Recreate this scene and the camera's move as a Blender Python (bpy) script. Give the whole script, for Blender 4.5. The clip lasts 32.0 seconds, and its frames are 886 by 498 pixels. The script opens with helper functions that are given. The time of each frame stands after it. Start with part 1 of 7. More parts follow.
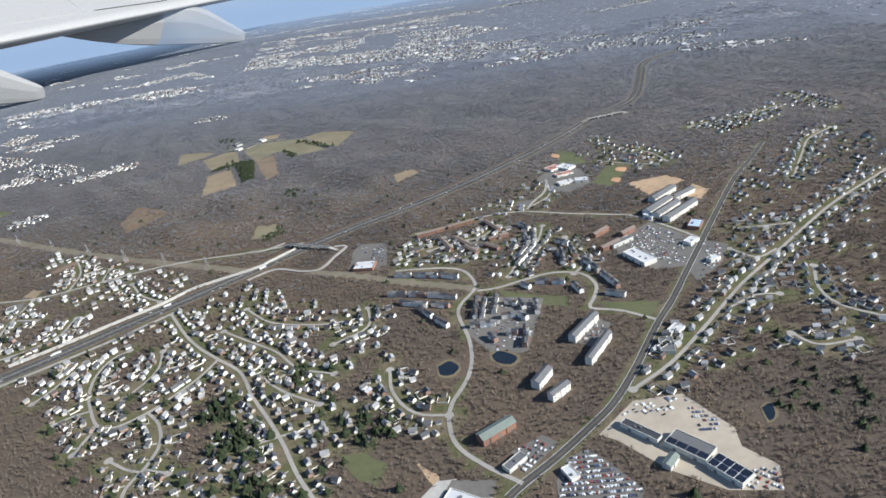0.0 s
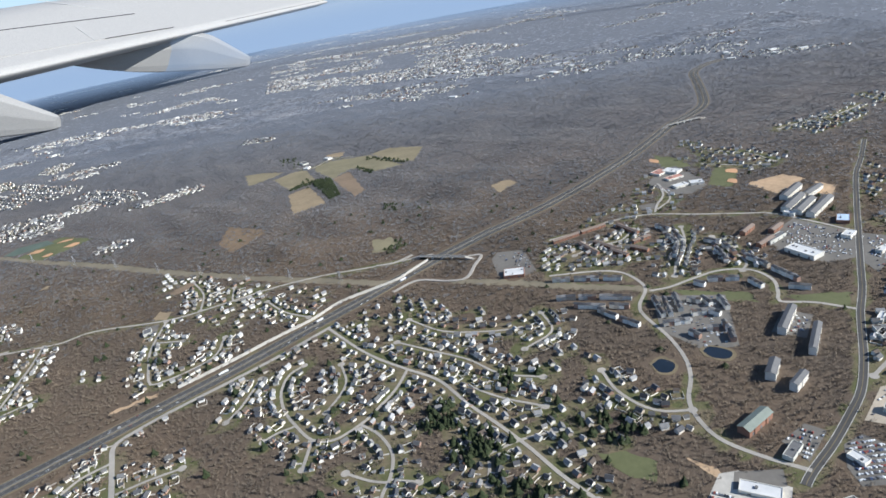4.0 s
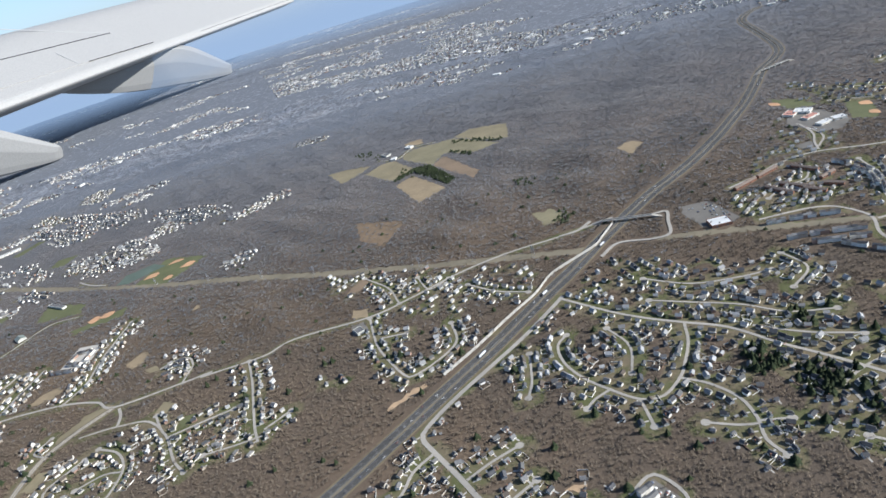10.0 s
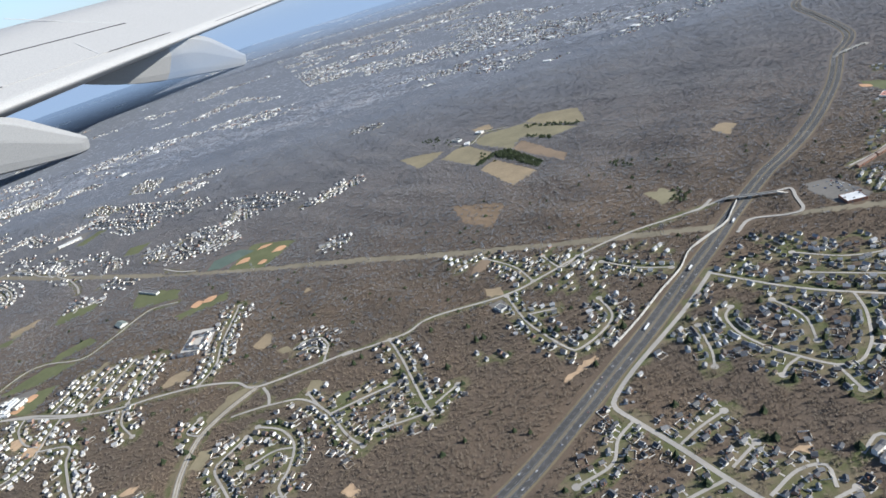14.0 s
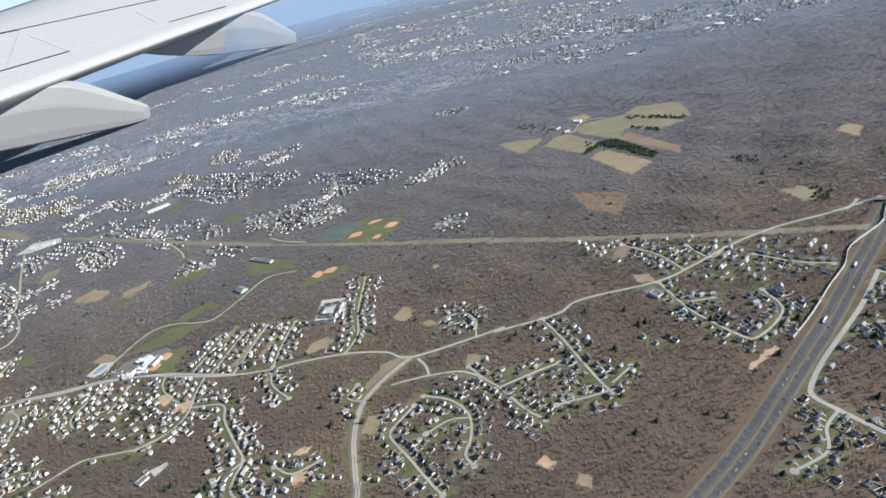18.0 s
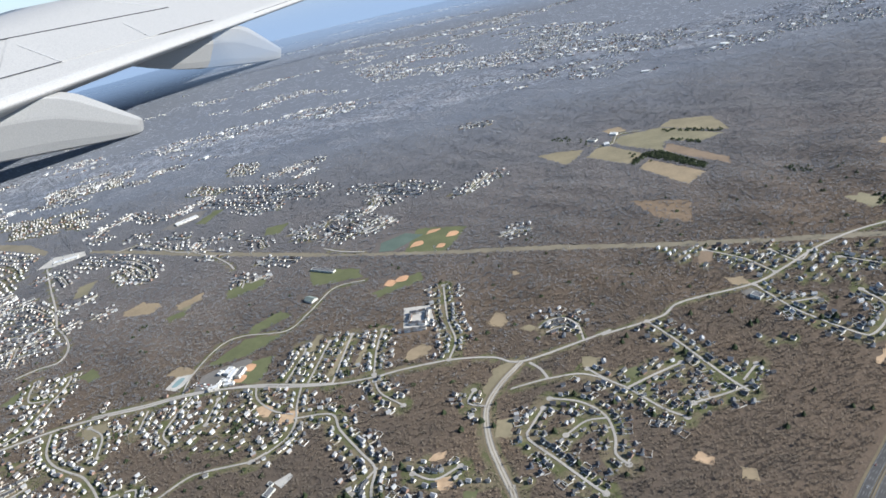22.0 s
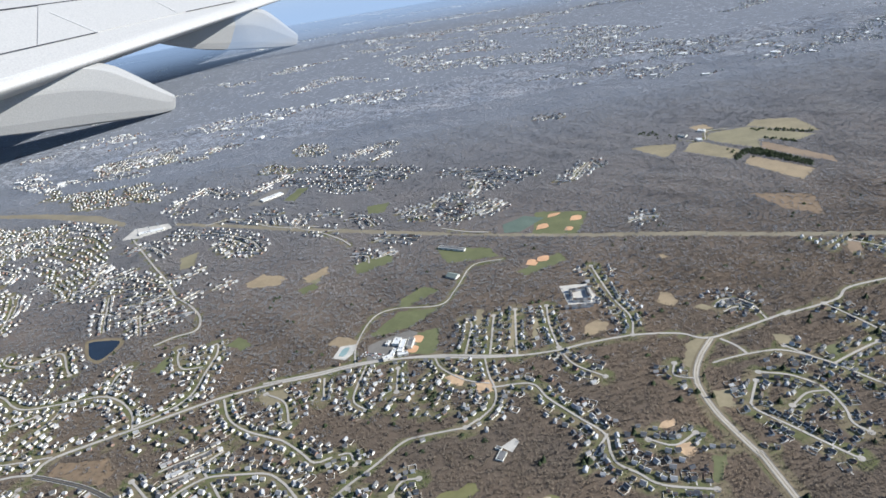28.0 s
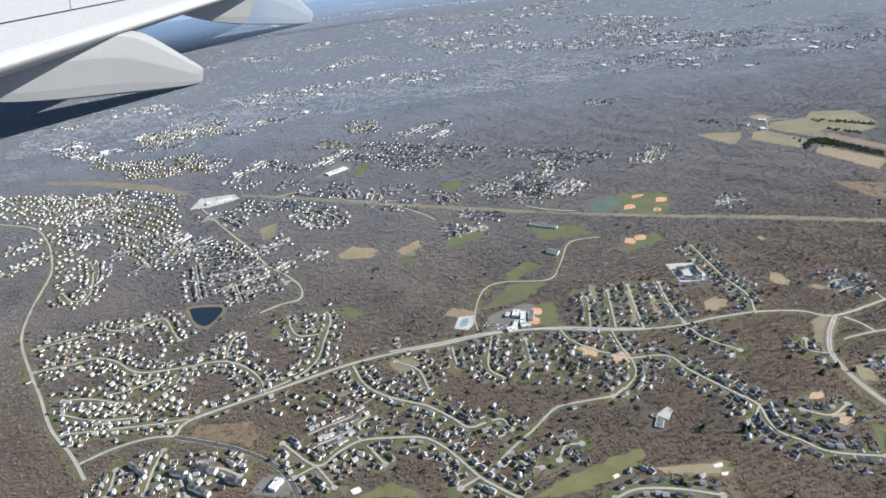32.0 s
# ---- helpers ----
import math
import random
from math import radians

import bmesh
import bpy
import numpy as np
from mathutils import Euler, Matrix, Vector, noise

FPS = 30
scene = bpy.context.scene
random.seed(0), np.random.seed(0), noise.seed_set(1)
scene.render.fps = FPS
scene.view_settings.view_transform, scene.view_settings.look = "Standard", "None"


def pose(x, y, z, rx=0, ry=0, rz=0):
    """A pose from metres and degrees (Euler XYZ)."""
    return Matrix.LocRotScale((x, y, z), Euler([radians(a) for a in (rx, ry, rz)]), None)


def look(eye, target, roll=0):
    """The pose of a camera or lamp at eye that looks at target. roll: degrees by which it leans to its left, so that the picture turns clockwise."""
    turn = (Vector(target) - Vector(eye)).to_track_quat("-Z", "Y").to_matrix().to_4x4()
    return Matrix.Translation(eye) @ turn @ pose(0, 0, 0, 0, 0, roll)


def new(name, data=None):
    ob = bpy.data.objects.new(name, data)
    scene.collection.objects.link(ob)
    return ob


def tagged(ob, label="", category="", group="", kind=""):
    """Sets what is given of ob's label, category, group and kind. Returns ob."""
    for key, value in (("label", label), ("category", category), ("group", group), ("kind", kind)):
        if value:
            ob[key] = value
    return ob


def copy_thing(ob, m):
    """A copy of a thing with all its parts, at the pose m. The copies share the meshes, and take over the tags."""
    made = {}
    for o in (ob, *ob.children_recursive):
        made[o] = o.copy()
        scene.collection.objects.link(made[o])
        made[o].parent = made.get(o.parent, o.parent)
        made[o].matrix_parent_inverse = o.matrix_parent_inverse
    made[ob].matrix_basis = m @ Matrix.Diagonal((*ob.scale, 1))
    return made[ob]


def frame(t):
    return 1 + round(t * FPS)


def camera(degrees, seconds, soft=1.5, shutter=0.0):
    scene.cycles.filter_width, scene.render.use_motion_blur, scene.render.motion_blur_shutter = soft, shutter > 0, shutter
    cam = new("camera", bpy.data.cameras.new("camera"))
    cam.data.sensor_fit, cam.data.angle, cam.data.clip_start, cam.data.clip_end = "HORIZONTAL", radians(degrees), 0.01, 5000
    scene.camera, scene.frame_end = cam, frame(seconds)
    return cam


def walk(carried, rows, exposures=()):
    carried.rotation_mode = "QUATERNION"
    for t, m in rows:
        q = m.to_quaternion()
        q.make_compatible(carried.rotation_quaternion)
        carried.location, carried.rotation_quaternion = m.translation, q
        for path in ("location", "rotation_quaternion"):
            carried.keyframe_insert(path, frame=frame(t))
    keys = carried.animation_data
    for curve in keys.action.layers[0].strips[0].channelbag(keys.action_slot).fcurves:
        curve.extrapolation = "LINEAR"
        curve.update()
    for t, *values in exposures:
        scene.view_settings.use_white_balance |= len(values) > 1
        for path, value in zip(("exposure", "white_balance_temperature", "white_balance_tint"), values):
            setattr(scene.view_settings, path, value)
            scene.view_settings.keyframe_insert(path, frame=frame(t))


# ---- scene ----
cam = camera(70.50, 32.0, 1.6)
PATH = [
    (0, (30.64, 5.15, 230.87), (18.41, 94.78, 188.25), -9.74),
    (0.5, (13.11, 2.67, 232.14), (1.36, 91.20, 187.14), -8.89),
    (1, (-4.51, 0.59, 233.54), (-16.97, 88.86, 188.23), -8.67),
    (1.5, (-22.19, -1.15, 235.07), (-35.60, 87.03, 189.85), -9.36),
    (2, (-39.91, -2.58, 236.72), (-53.80, 85.56, 191.59), -9.81),
    (2.5, (-57.64, -3.75, 238.51), (-69.39, 85.90, 195.77), -10.66),
    (4.5, (-128.40, -6.34, 246.90), (-136.80, 84.79, 206.59), -11.12),
    (5, (-145.98, -6.61, 249.30), (-154.08, 84.41, 208.68), -12.04),
    (5.5, (-163.50, -6.76, 251.82), (-172.19, 83.17, 208.96), -14.18),
    (6, (-180.94, -6.82, 254.44), (-189.48, 82.92, 211.15), -14.81),
    (6.5, (-198.31, -6.81, 257.15), (-206.71, 83.35, 214.72), -15.66),
    (7, (-215.60, -6.72, 259.97), (-224.14, 83.61, 217.94), -16.47),
    (7.5, (-232.81, -6.59, 262.86), (-241.21, 83.15, 219.54), -17.00),
    (8, (-249.94, -6.40, 265.84), (-255.30, 81.13, 217.78), -17.81),
    (8.5, (-266.98, -6.18, 268.88), (-270.69, 83.28, 224.36), -18.14),
    (9, (-283.95, -5.93, 271.98), (-289.61, 82.65, 225.93), -16.05),
    (9.5, (-300.83, -5.65, 275.14), (-303.92, 84.88, 232.78), -17.16),
    (10, (-317.64, -5.35, 278.33), (-321.20, 84.78, 235.16), -17.14),
    (10.5, (-334.39, -5.02, 281.56), (-337.06, 84.92, 237.94), -16.22),
    (11, (-351.06, -4.68, 284.82), (-355.59, 85.82, 242.52), -18.57),
    (11.5, (-367.68, -4.32, 288.09), (-372.53, 84.66, 242.71), -15.76),
    (12, (-384.25, -3.94, 291.36), (-386.85, 85.88, 247.48), -18.46),
    (12.5, (-400.77, -3.54, 294.63), (-404.84, 84.98, 248.29), -19.13),
    (13, (-417.25, -3.13, 297.89), (-420.13, 84.76, 250.28), -17.78),
    (13.5, (-433.70, -2.69, 301.13), (-435.70, 85.46, 253.95), -17.13),
    (14, (-450.12, -2.23, 304.33), (-452.00, 87.24, 259.70), -17.20),
    (14.5, (-466.53, -1.74, 307.50), (-471.27, 88.57, 264.82), -17.05),
    (16.5, (-532.18, 0.51, 319.62), (-536.41, 90.35, 275.91), -15.68),
    (17, (-548.64, 1.16, 322.47), (-552.85, 91.14, 279.03), -16.18),
    (17.5, (-565.12, 1.86, 325.24), (-569.76, 91.23, 280.63), -15.35),
    (18, (-581.65, 2.59, 327.93), (-585.05, 91.56, 282.39), -14.26),
    (18.5, (-598.22, 3.38, 330.52), (-598.74, 92.40, 284.97), -14.42),
    (19, (-614.85, 4.21, 333.01), (-612.83, 93.12, 287.28), -12.75),
    (19.5, (-631.54, 5.09, 335.40), (-628.21, 94.55, 290.84), -12.40),
    (20, (-648.29, 6.02, 337.68), (-644.57, 96.53, 295.32), -12.42),
    (20.5, (-665.12, 7.01, 339.85), (-660.82, 97.94, 298.47), -12.05),
    (21, (-682.02, 8.05, 341.92), (-677.72, 99.17, 300.93), -11.90),
    (21.5, (-699.00, 9.15, 343.86), (-695.31, 99.31, 300.77), -11.74),
    (22, (-716.06, 10.31, 345.70), (-712.06, 99.83, 301.30), -12.54),
    (22.5, (-733.21, 11.53, 347.41), (-728.90, 100.84, 302.64), -12.39),
    (23, (-750.44, 12.80, 349.02), (-745.80, 102.20, 304.45), -11.99),
    (23.5, (-767.77, 14.13, 350.51), (-762.83, 103.46, 305.83), -11.60),
    (24, (-785.19, 15.53, 351.89), (-779.05, 104.72, 307.08), -11.05),
    (24.5, (-802.70, 16.98, 353.15), (-794.90, 105.79, 307.86), -10.31),
    (26.5, (-873.58, 23.39, 357.19), (-862.09, 112.13, 312.55), -7.30),
    (27, (-891.50, 25.14, 357.96), (-881.01, 114.28, 313.88), -8.54),
    (27.5, (-909.49, 26.95, 358.65), (-900.02, 116.18, 314.52), -9.38),
    (28, (-927.55, 28.82, 359.27), (-917.52, 117.44, 314.02), -8.56),
    (28.5, (-945.65, 30.76, 359.82), (-935.34, 119.13, 314.17), -8.19),
    (29, (-963.81, 32.76, 360.31), (-952.99, 121.18, 314.87), -7.51),
    (29.5, (-982.00, 34.83, 360.74), (-970.73, 123.12, 315.18), -7.33),
    (30, (-1000.22, 36.96, 361.14), (-988.65, 124.88, 314.91), -7.35),
    (30.5, (-1018.45, 39.16, 361.50), (-1006.93, 126.65, 314.45), -6.80),
    (31, (-1036.68, 41.44, 361.85), (-1025.45, 128.76, 314.41), -7.05),
    (31.5, (-1054.91, 43.81, 362.18), (-1042.75, 130.94, 314.64), -6.27),
    (32, (-1073.11, 46.25, 362.52), (-1059.68, 133.34, 315.24), -5.83),
]
walk(cam, [(t, look(eye, target, roll)) for t, eye, target, roll in PATH], exposures=[(0.0, 0.62, 6200, 8), (10.0, 0.65, 6200, 8), (20.0, 0.74, 6200, 8), (32.0, 0.84, 6200, 8)])

# ---- world, sun and exposure ----
SUN_FROM = Vector((1.0, -0.14, 0.58)).normalized()
world = bpy.data.worlds.new("sky")
scene.world = world
world.use_nodes = True
sky = world.node_tree.nodes.new("ShaderNodeTexSky")
sky.sky_type, sky.sun_disc = "NISHITA", False
sky.sun_elevation = math.asin(SUN_FROM.z)
sky.sun_rotation = math.atan2(SUN_FROM.x, SUN_FROM.y)
sky.air_density, sky.dust_density, sky.ozone_density, sky.altitude = 1.0, 0.1, 2.0, 2500
sky_light = world.node_tree.nodes["Background"]
sky_light.inputs["Strength"].default_value = 0.105
world.node_tree.links.new(sky.outputs[0], sky_light.inputs["Color"])
sun = new("sun", bpy.data.lights.new("sun", "SUN"))
sun.data.energy, sun.data.angle, sun.data.color = 4.9, radians(0.53), (1.0, 0.965, 0.91)
sun.matrix_world = look((0, 0, 900), Vector((0, 0, 900)) - SUN_FROM)


# ---- materials ----
def shader(name, rough=0.8, metal=0.0, spec=0.3):
    m = bpy.data.materials.new(name)
    m.use_nodes = True
    b = m.node_tree.nodes["Principled BSDF"]
    b.inputs["Roughness"].default_value, b.inputs["Metallic"].default_value = rough, metal
    b.inputs["Specular IOR Level"].default_value = spec
    return m, m.node_tree, b


def link(nt, a, b):
    nt.links.new(a, b)


def noise_out(nt, scale, detail=4.0, rough=0.6, coords="Object"):
    tc, n = nt.nodes.new("ShaderNodeTexCoord"), nt.nodes.new("ShaderNodeTexNoise")
    n.inputs["Scale"].default_value, n.inputs["Detail"].default_value, n.inputs["Roughness"].default_value = scale, detail, rough
    link(nt, tc.outputs[coords], n.inputs["Vector"])
    return n.outputs["Fac"]


def ramp(nt, fac, *stops):
    r = nt.nodes.new("ShaderNodeValToRGB")
    e = r.color_ramp.elements
    while len(e) < len(stops):
        e.new(0.5)
    for el, (pos, col) in zip(e, stops):
        el.position, el.color = pos, (*col, 1)
    link(nt, fac, r.inputs["Fac"])
    return r.outputs["Color"]


def mix(nt, fac, a, b, blend="MIX"):
    n = nt.nodes.new("ShaderNodeMix")
    n.data_type, n.blend_type = "RGBA", blend
    for sock, v in ((n.inputs[0], fac), (n.inputs[6], a), (n.inputs[7], b)):
        if isinstance(v, (int, float)):
            sock.default_value = v
        elif isinstance(v, tuple):
            sock.default_value = (*v, 1)
        else:
            link(nt, v, sock)
    return n.outputs[2]


def bump(nt, bsdf, height, strength, dist=0.2):
    n = nt.nodes.new("ShaderNodeBump")
    n.inputs["Strength"].default_value, n.inputs["Distance"].default_value = strength, dist
    link(nt, height, n.inputs["Height"])
    link(nt, n.outputs["Normal"], bsdf.inputs["Normal"])


def surface(name, dark, light, scale=0.6, scale2=0.03, rough=0.85, metal=0.0, spec=0.25, relief=0.0):
    """A surface that varies between two colours in fine grain and in large patches."""
    m, nt, b = shader(name, rough, metal, spec)
    fine, broad = noise_out(nt, scale, 5), noise_out(nt, scale2, 4)
    col = mix(nt, fine, dark, light)
    tone = ramp(nt, broad, (0.3, (0.8, 0.8, 0.8)), (0.7, (1.12, 1.1, 1.08)))
    link(nt, mix(nt, 1.0, col, tone, "MULTIPLY"), b.inputs["Base Color"])
    if relief:
        bump(nt, b, fine, relief)
    return m


def by_random(name, stops, island=False, rough=0.8, scale=0.5, spec=0.25):
    """One of several paints, taken by each object or by each separate piece of a mesh."""
    m, nt, b = shader(name, rough, 0.0, spec)
    if island:
        pick = nt.nodes.new("ShaderNodeNewGeometry").outputs["Random Per Island"]
    else:
        pick = nt.nodes.new("ShaderNodeObjectInfo").outputs["Random"]
    r = nt.nodes.new("ShaderNodeValToRGB")
    r.color_ramp.interpolation = "CONSTANT"
    e = r.color_ramp.elements
    while len(e) < len(stops):
        e.new(0.5)
    for i, (el, col) in enumerate(zip(e, stops)):
        el.position, el.color = i / len(stops), (*col, 1)
    link(nt, pick, r.inputs["Fac"])
    wear = ramp(nt, noise_out(nt, scale, 5), (0.3, (0.82, 0.82, 0.82)), (0.7, (1.08, 1.08, 1.08)))
    link(nt, mix(nt, 1.0, r.outputs["Color"], wear, "MULTIPLY"), b.inputs["Base Color"])
    return m


def ground_material():
    m, nt, b = shader("land", 0.95, 0.0, 0.1)
    at = nt.nodes.new("ShaderNodeAttribute")
    at.attribute_name = "cover"
    sep = nt.nodes.new("ShaderNodeSeparateColor")
    link(nt, at.outputs["Color"], sep.inputs["Color"])
    fine, mid, broad = noise_out(nt, 0.35, 6, 0.7), noise_out(nt, 0.05, 5), noise_out(nt, 0.006, 5)
    litter = mix(nt, fine, (0.085, 0.067, 0.050), (0.165, 0.132, 0.101))
    litter = mix(nt, 1.0, litter, ramp(nt, broad, (0.3, (0.78, 0.8, 0.85)), (0.7, (1.2, 1.1, 1.02))), "MULTIPLY")
    grass = mix(nt, fine, (0.074, 0.080, 0.036), (0.138, 0.140, 0.066))
    dry = mix(nt, fine, (0.125, 0.102, 0.066), (0.21, 0.172, 0.112))
    lawn = mix(nt, ramp(nt, mid, (0.42, (0, 0, 0)), (0.60, (1, 1, 1))), grass, dry)
    # the edge of the lawns is ragged
    edge = nt.nodes.new("ShaderNodeMath")
    edge.operation = "ADD"
    link(nt, sep.outputs[0], edge.inputs[0])
    link(nt, mid, edge.inputs[1])
    k = ramp(nt, edge.outputs[0], (0.72, (0, 0, 0)), (0.98, (1, 1, 1)))
    # distance haze painted into the ground: litter turns blue-grey farther off
    haze_tint = mix(nt, fine, (0.118, 0.126, 0.141), (0.198, 0.209, 0.232))
    litter = mix(nt, sep.outputs[1], litter, haze_tint)
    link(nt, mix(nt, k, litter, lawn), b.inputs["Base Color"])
    bump(nt, b, fine, 0.6, 0.8)
    return m


LAND = ground_material()
ASPHALT = surface("worn_asphalt", (0.11, 0.105, 0.098), (0.17, 0.162, 0.15), 0.5, 0.02)
DARK_ASPHALT = surface("dark_asphalt", (0.060, 0.058, 0.056), (0.096, 0.093, 0.089), 0.4, 0.03)
PALE_ROAD = surface("pale_worn_street", (0.30, 0.275, 0.24), (0.43, 0.40, 0.355), 0.5, 0.03)
CONCRETE = surface("concrete", (0.42, 0.40, 0.36), (0.58, 0.56, 0.51), 0.6, 0.05)
WHITE_LINE = surface("worn_road_paint", (0.30, 0.30, 0.29), (0.44, 0.44, 0.42), 2.0, 0.1)
VERGE = surface("dry_verge", (0.12, 0.10, 0.06), (0.24, 0.19, 0.12), 0.4, 0.03)
DRIVEWAY = surface("driveway", (0.30, 0.28, 0.25), (0.48, 0.46, 0.42), 0.6, 0.05)
SIDING = [(0.82, 0.79, 0.72), (0.77, 0.73, 0.64), (0.84, 0.82, 0.77), (0.62, 0.57, 0.49), (0.80, 0.77, 0.70), (0.44, 0.38, 0.31), (0.82, 0.78, 0.69), (0.74, 0.71, 0.65), (0.33, 0.22, 0.17), (0.56, 0.56, 0.52)]
ROOFS = [(0.085, 0.085, 0.088), (0.13, 0.128, 0.125), (0.06, 0.061, 0.066), (0.17, 0.165, 0.16), (0.11, 0.09, 0.075), (0.22, 0.215, 0.21), (0.075, 0.077, 0.083), (0.10, 0.10, 0.105)]
WALL = by_random("house_siding", SIDING)
ROOF = by_random("shingle_roof", ROOFS, spec=0.15, rough=0.8)
WALLS = by_random("house_sidings", SIDING, True)
# the four pale greys at the end paint sun sheen into some roofs
ROOFING = by_random("shingle_roofs_sheen", ROOFS + [(0.30, 0.295, 0.29), (0.38, 0.375, 0.37), (0.26, 0.25, 0.24), (0.34, 0.335, 0.33)], True, spec=0.15, rough=0.8)
BRICK = surface("brick_wall", (0.22, 0.11, 0.075), (0.34, 0.19, 0.13), 1.5, 0.1)
CREAM = surface("cream_render", (0.66, 0.63, 0.55), (0.78, 0.75, 0.68), 0.5, 0.05)
FLAT_ROOF = surface("flat_roof_membrane", (0.55, 0.55, 0.54), (0.70, 0.70, 0.69), 0.3, 0.03)
GREY_ROOF = surface("grey_roofing", (0.13, 0.13, 0.132), (0.20, 0.198, 0.196), 0.5, 0.05)
BLUE_ROOF = surface("pale_blue_roof", (0.40, 0.52, 0.66), (0.55, 0.66, 0.78), 0.5, 0.05)
RED_ROOF = surface("rust_red_roof", (0.42, 0.20, 0.15), (0.55, 0.30, 0.24), 0.5, 0.05)
SOLAR = surface("solar_panel_glass", (0.010, 0.013, 0.025), (0.022, 0.026, 0.042), 0.6, 0.05, rough=0.15, spec=0.6)
GLASS = surface("dark_window_glass", (0.03, 0.035, 0.045), (0.06, 0.065, 0.08), 1.0, 0.1, rough=0.1, spec=0.6)
WATER = surface("pond_water", (0.010, 0.016, 0.024), (0.02, 0.028, 0.04), 0.1, 0.02, rough=0.08, spec=0.5)
CLAY = surface("infield_clay", (0.46, 0.26, 0.14), (0.60, 0.36, 0.21), 0.8, 0.05)
COURT = surface("tennis_court", (0.085, 0.115, 0.092), (0.125, 0.158, 0.128), 0.5, 0.05)
POOL = surface("pool_water", (0.20, 0.29, 0.28), (0.28, 0.37, 0.36), 0.5, 0.05, rough=0.1)
SAND = surface("bunker_sand", (0.62, 0.57, 0.47), (0.75, 0.70, 0.60), 1.0, 0.1)
FIELDS = {
    "field_tan": (surface("tan_stubble", (0.22, 0.17, 0.105), (0.34, 0.265, 0.17), 0.25, 0.03, relief=0.3), "tan stubble field cut out of the bare woods"),
    "field_olive": (surface("olive_pasture", (0.19, 0.162, 0.10), (0.28, 0.236, 0.15), 0.25, 0.03, relief=0.3), "pale olive winter pasture among bare woods"),
    "field_green": (surface("green_pasture", (0.175, 0.156, 0.095), (0.255, 0.225, 0.142), 0.25, 0.03, relief=0.3), "dull green pasture with a ragged edge"),
    "field_brown": (surface("brown_fallow", (0.17, 0.125, 0.085), (0.27, 0.20, 0.135), 0.25, 0.03, relief=0.3), "brown fallow patch beside the fields"),
    "scrub": (surface("cleared_scrub", (0.12, 0.09, 0.06), (0.27, 0.19, 0.12), 0.15, 0.04, relief=0.6), "cleared scrub with brown regrowth in the woods"),
    "lawn": (surface("mown_grass", (0.095, 0.104, 0.048), (0.15, 0.155, 0.076), 0.3, 0.04, relief=0.2), "mown green grass"),
    "golf": (surface("fairway_grass", (0.125, 0.122, 0.050), (0.19, 0.18, 0.082), 0.2, 0.04, relief=0.2), "bright green golf fairway beside the woods"),
    "dirt": (surface("bare_earth", (0.36, 0.24, 0.14), (0.55, 0.40, 0.26), 0.2, 0.05, relief=0.5), "bare orange earth of a building site"),
    "strip": (surface("cleared_strip", (0.165, 0.145, 0.10), (0.245, 0.21, 0.15), 0.2, 0.03, relief=0.3), "dry grass strip of a power-line clearing"),
    "paving": (surface("pale_paving", (0.40, 0.375, 0.33), (0.56, 0.53, 0.475), 0.4, 0.05), "pale concrete paving round buildings"),
    "lot": (surface("parking_lot", (0.13, 0.121, 0.108), (0.205, 0.19, 0.168), 0.3, 0.03), "worn grey asphalt parking lot"),
    "yard": (surface("tan_yard", (0.36, 0.31, 0.24), (0.50, 0.43, 0.34), 0.2, 0.03), "tan gravel yard round the factory"),
}


# ---- helpers for meshes ----
def mesh_of(name, verts, loops, sizes, mats, index=None, smooth=False):
    """A mesh from arrays of corners, corner numbers and face sizes."""
    me = bpy.data.meshes.new(name)
    verts, loops, sizes = np.asarray(verts, np.float32), np.asarray(loops, np.int32).ravel(), np.asarray(sizes, np.int32)
    me.vertices.add(len(verts))
    me.vertices.foreach_set("co", verts.ravel())
    me.loops.add(len(loops))
    me.loops.foreach_set("vertex_index", loops)
    me.polygons.add(len(sizes))
    me.polygons.foreach_set("loop_start", np.concatenate(([0], np.cumsum(sizes)[:-1])).astype(np.int32))
    if index is not None:
        me.polygons.foreach_set("material_index", np.asarray(index, np.int32))
    me.polygons.foreach_set("use_smooth", np.full(len(sizes), smooth))
    for m in mats if isinstance(mats, (list, tuple)) else [mats]:
        me.materials.append(m)
    me.update(calc_edges=True)
    me.validate()
    return me


def quads(name, verts, faces, mat):
    return mesh_of(name, verts, [i for f in faces for i in f], [len(f) for f in faces], mat)


def part(name, bm, material, parent=None, label=""):
    """Links a bmesh (or a mesh) as one mesh object under a thing or under a part."""
    if isinstance(bm, bmesh.types.BMesh):
        me = bpy.data.meshes.new(name)
        bm.to_mesh(me)
        bm.free()
        me.materials.append(material)
    else:
        me = bm
    ob = new(name, me)
    ob.parent = parent
    if label:
        ob["label"] = label
    return ob


def slab(points, z0, z1):
    """A bmesh: an outline raised from z0 to z1."""
    bm = bmesh.new()
    lo, hi = [bm.verts.new((x, y, z0)) for x, y in points], [bm.verts.new((x, y, z1)) for x, y in points]
    n = len(points)
    bm.faces.new(hi), bm.faces.new(lo[::-1])
    for i in range(n):
        bm.faces.new((lo[i], lo[(i + 1) % n], hi[(i + 1) % n], hi[i]))
    bmesh.ops.recalc_face_normals(bm, faces=bm.faces)
    return bm


def box(x0, x1, y0, y1, z0, z1):
    return slab([(x0, y0), (x1, y0), (x1, y1), (x0, y1)], z0, z1)


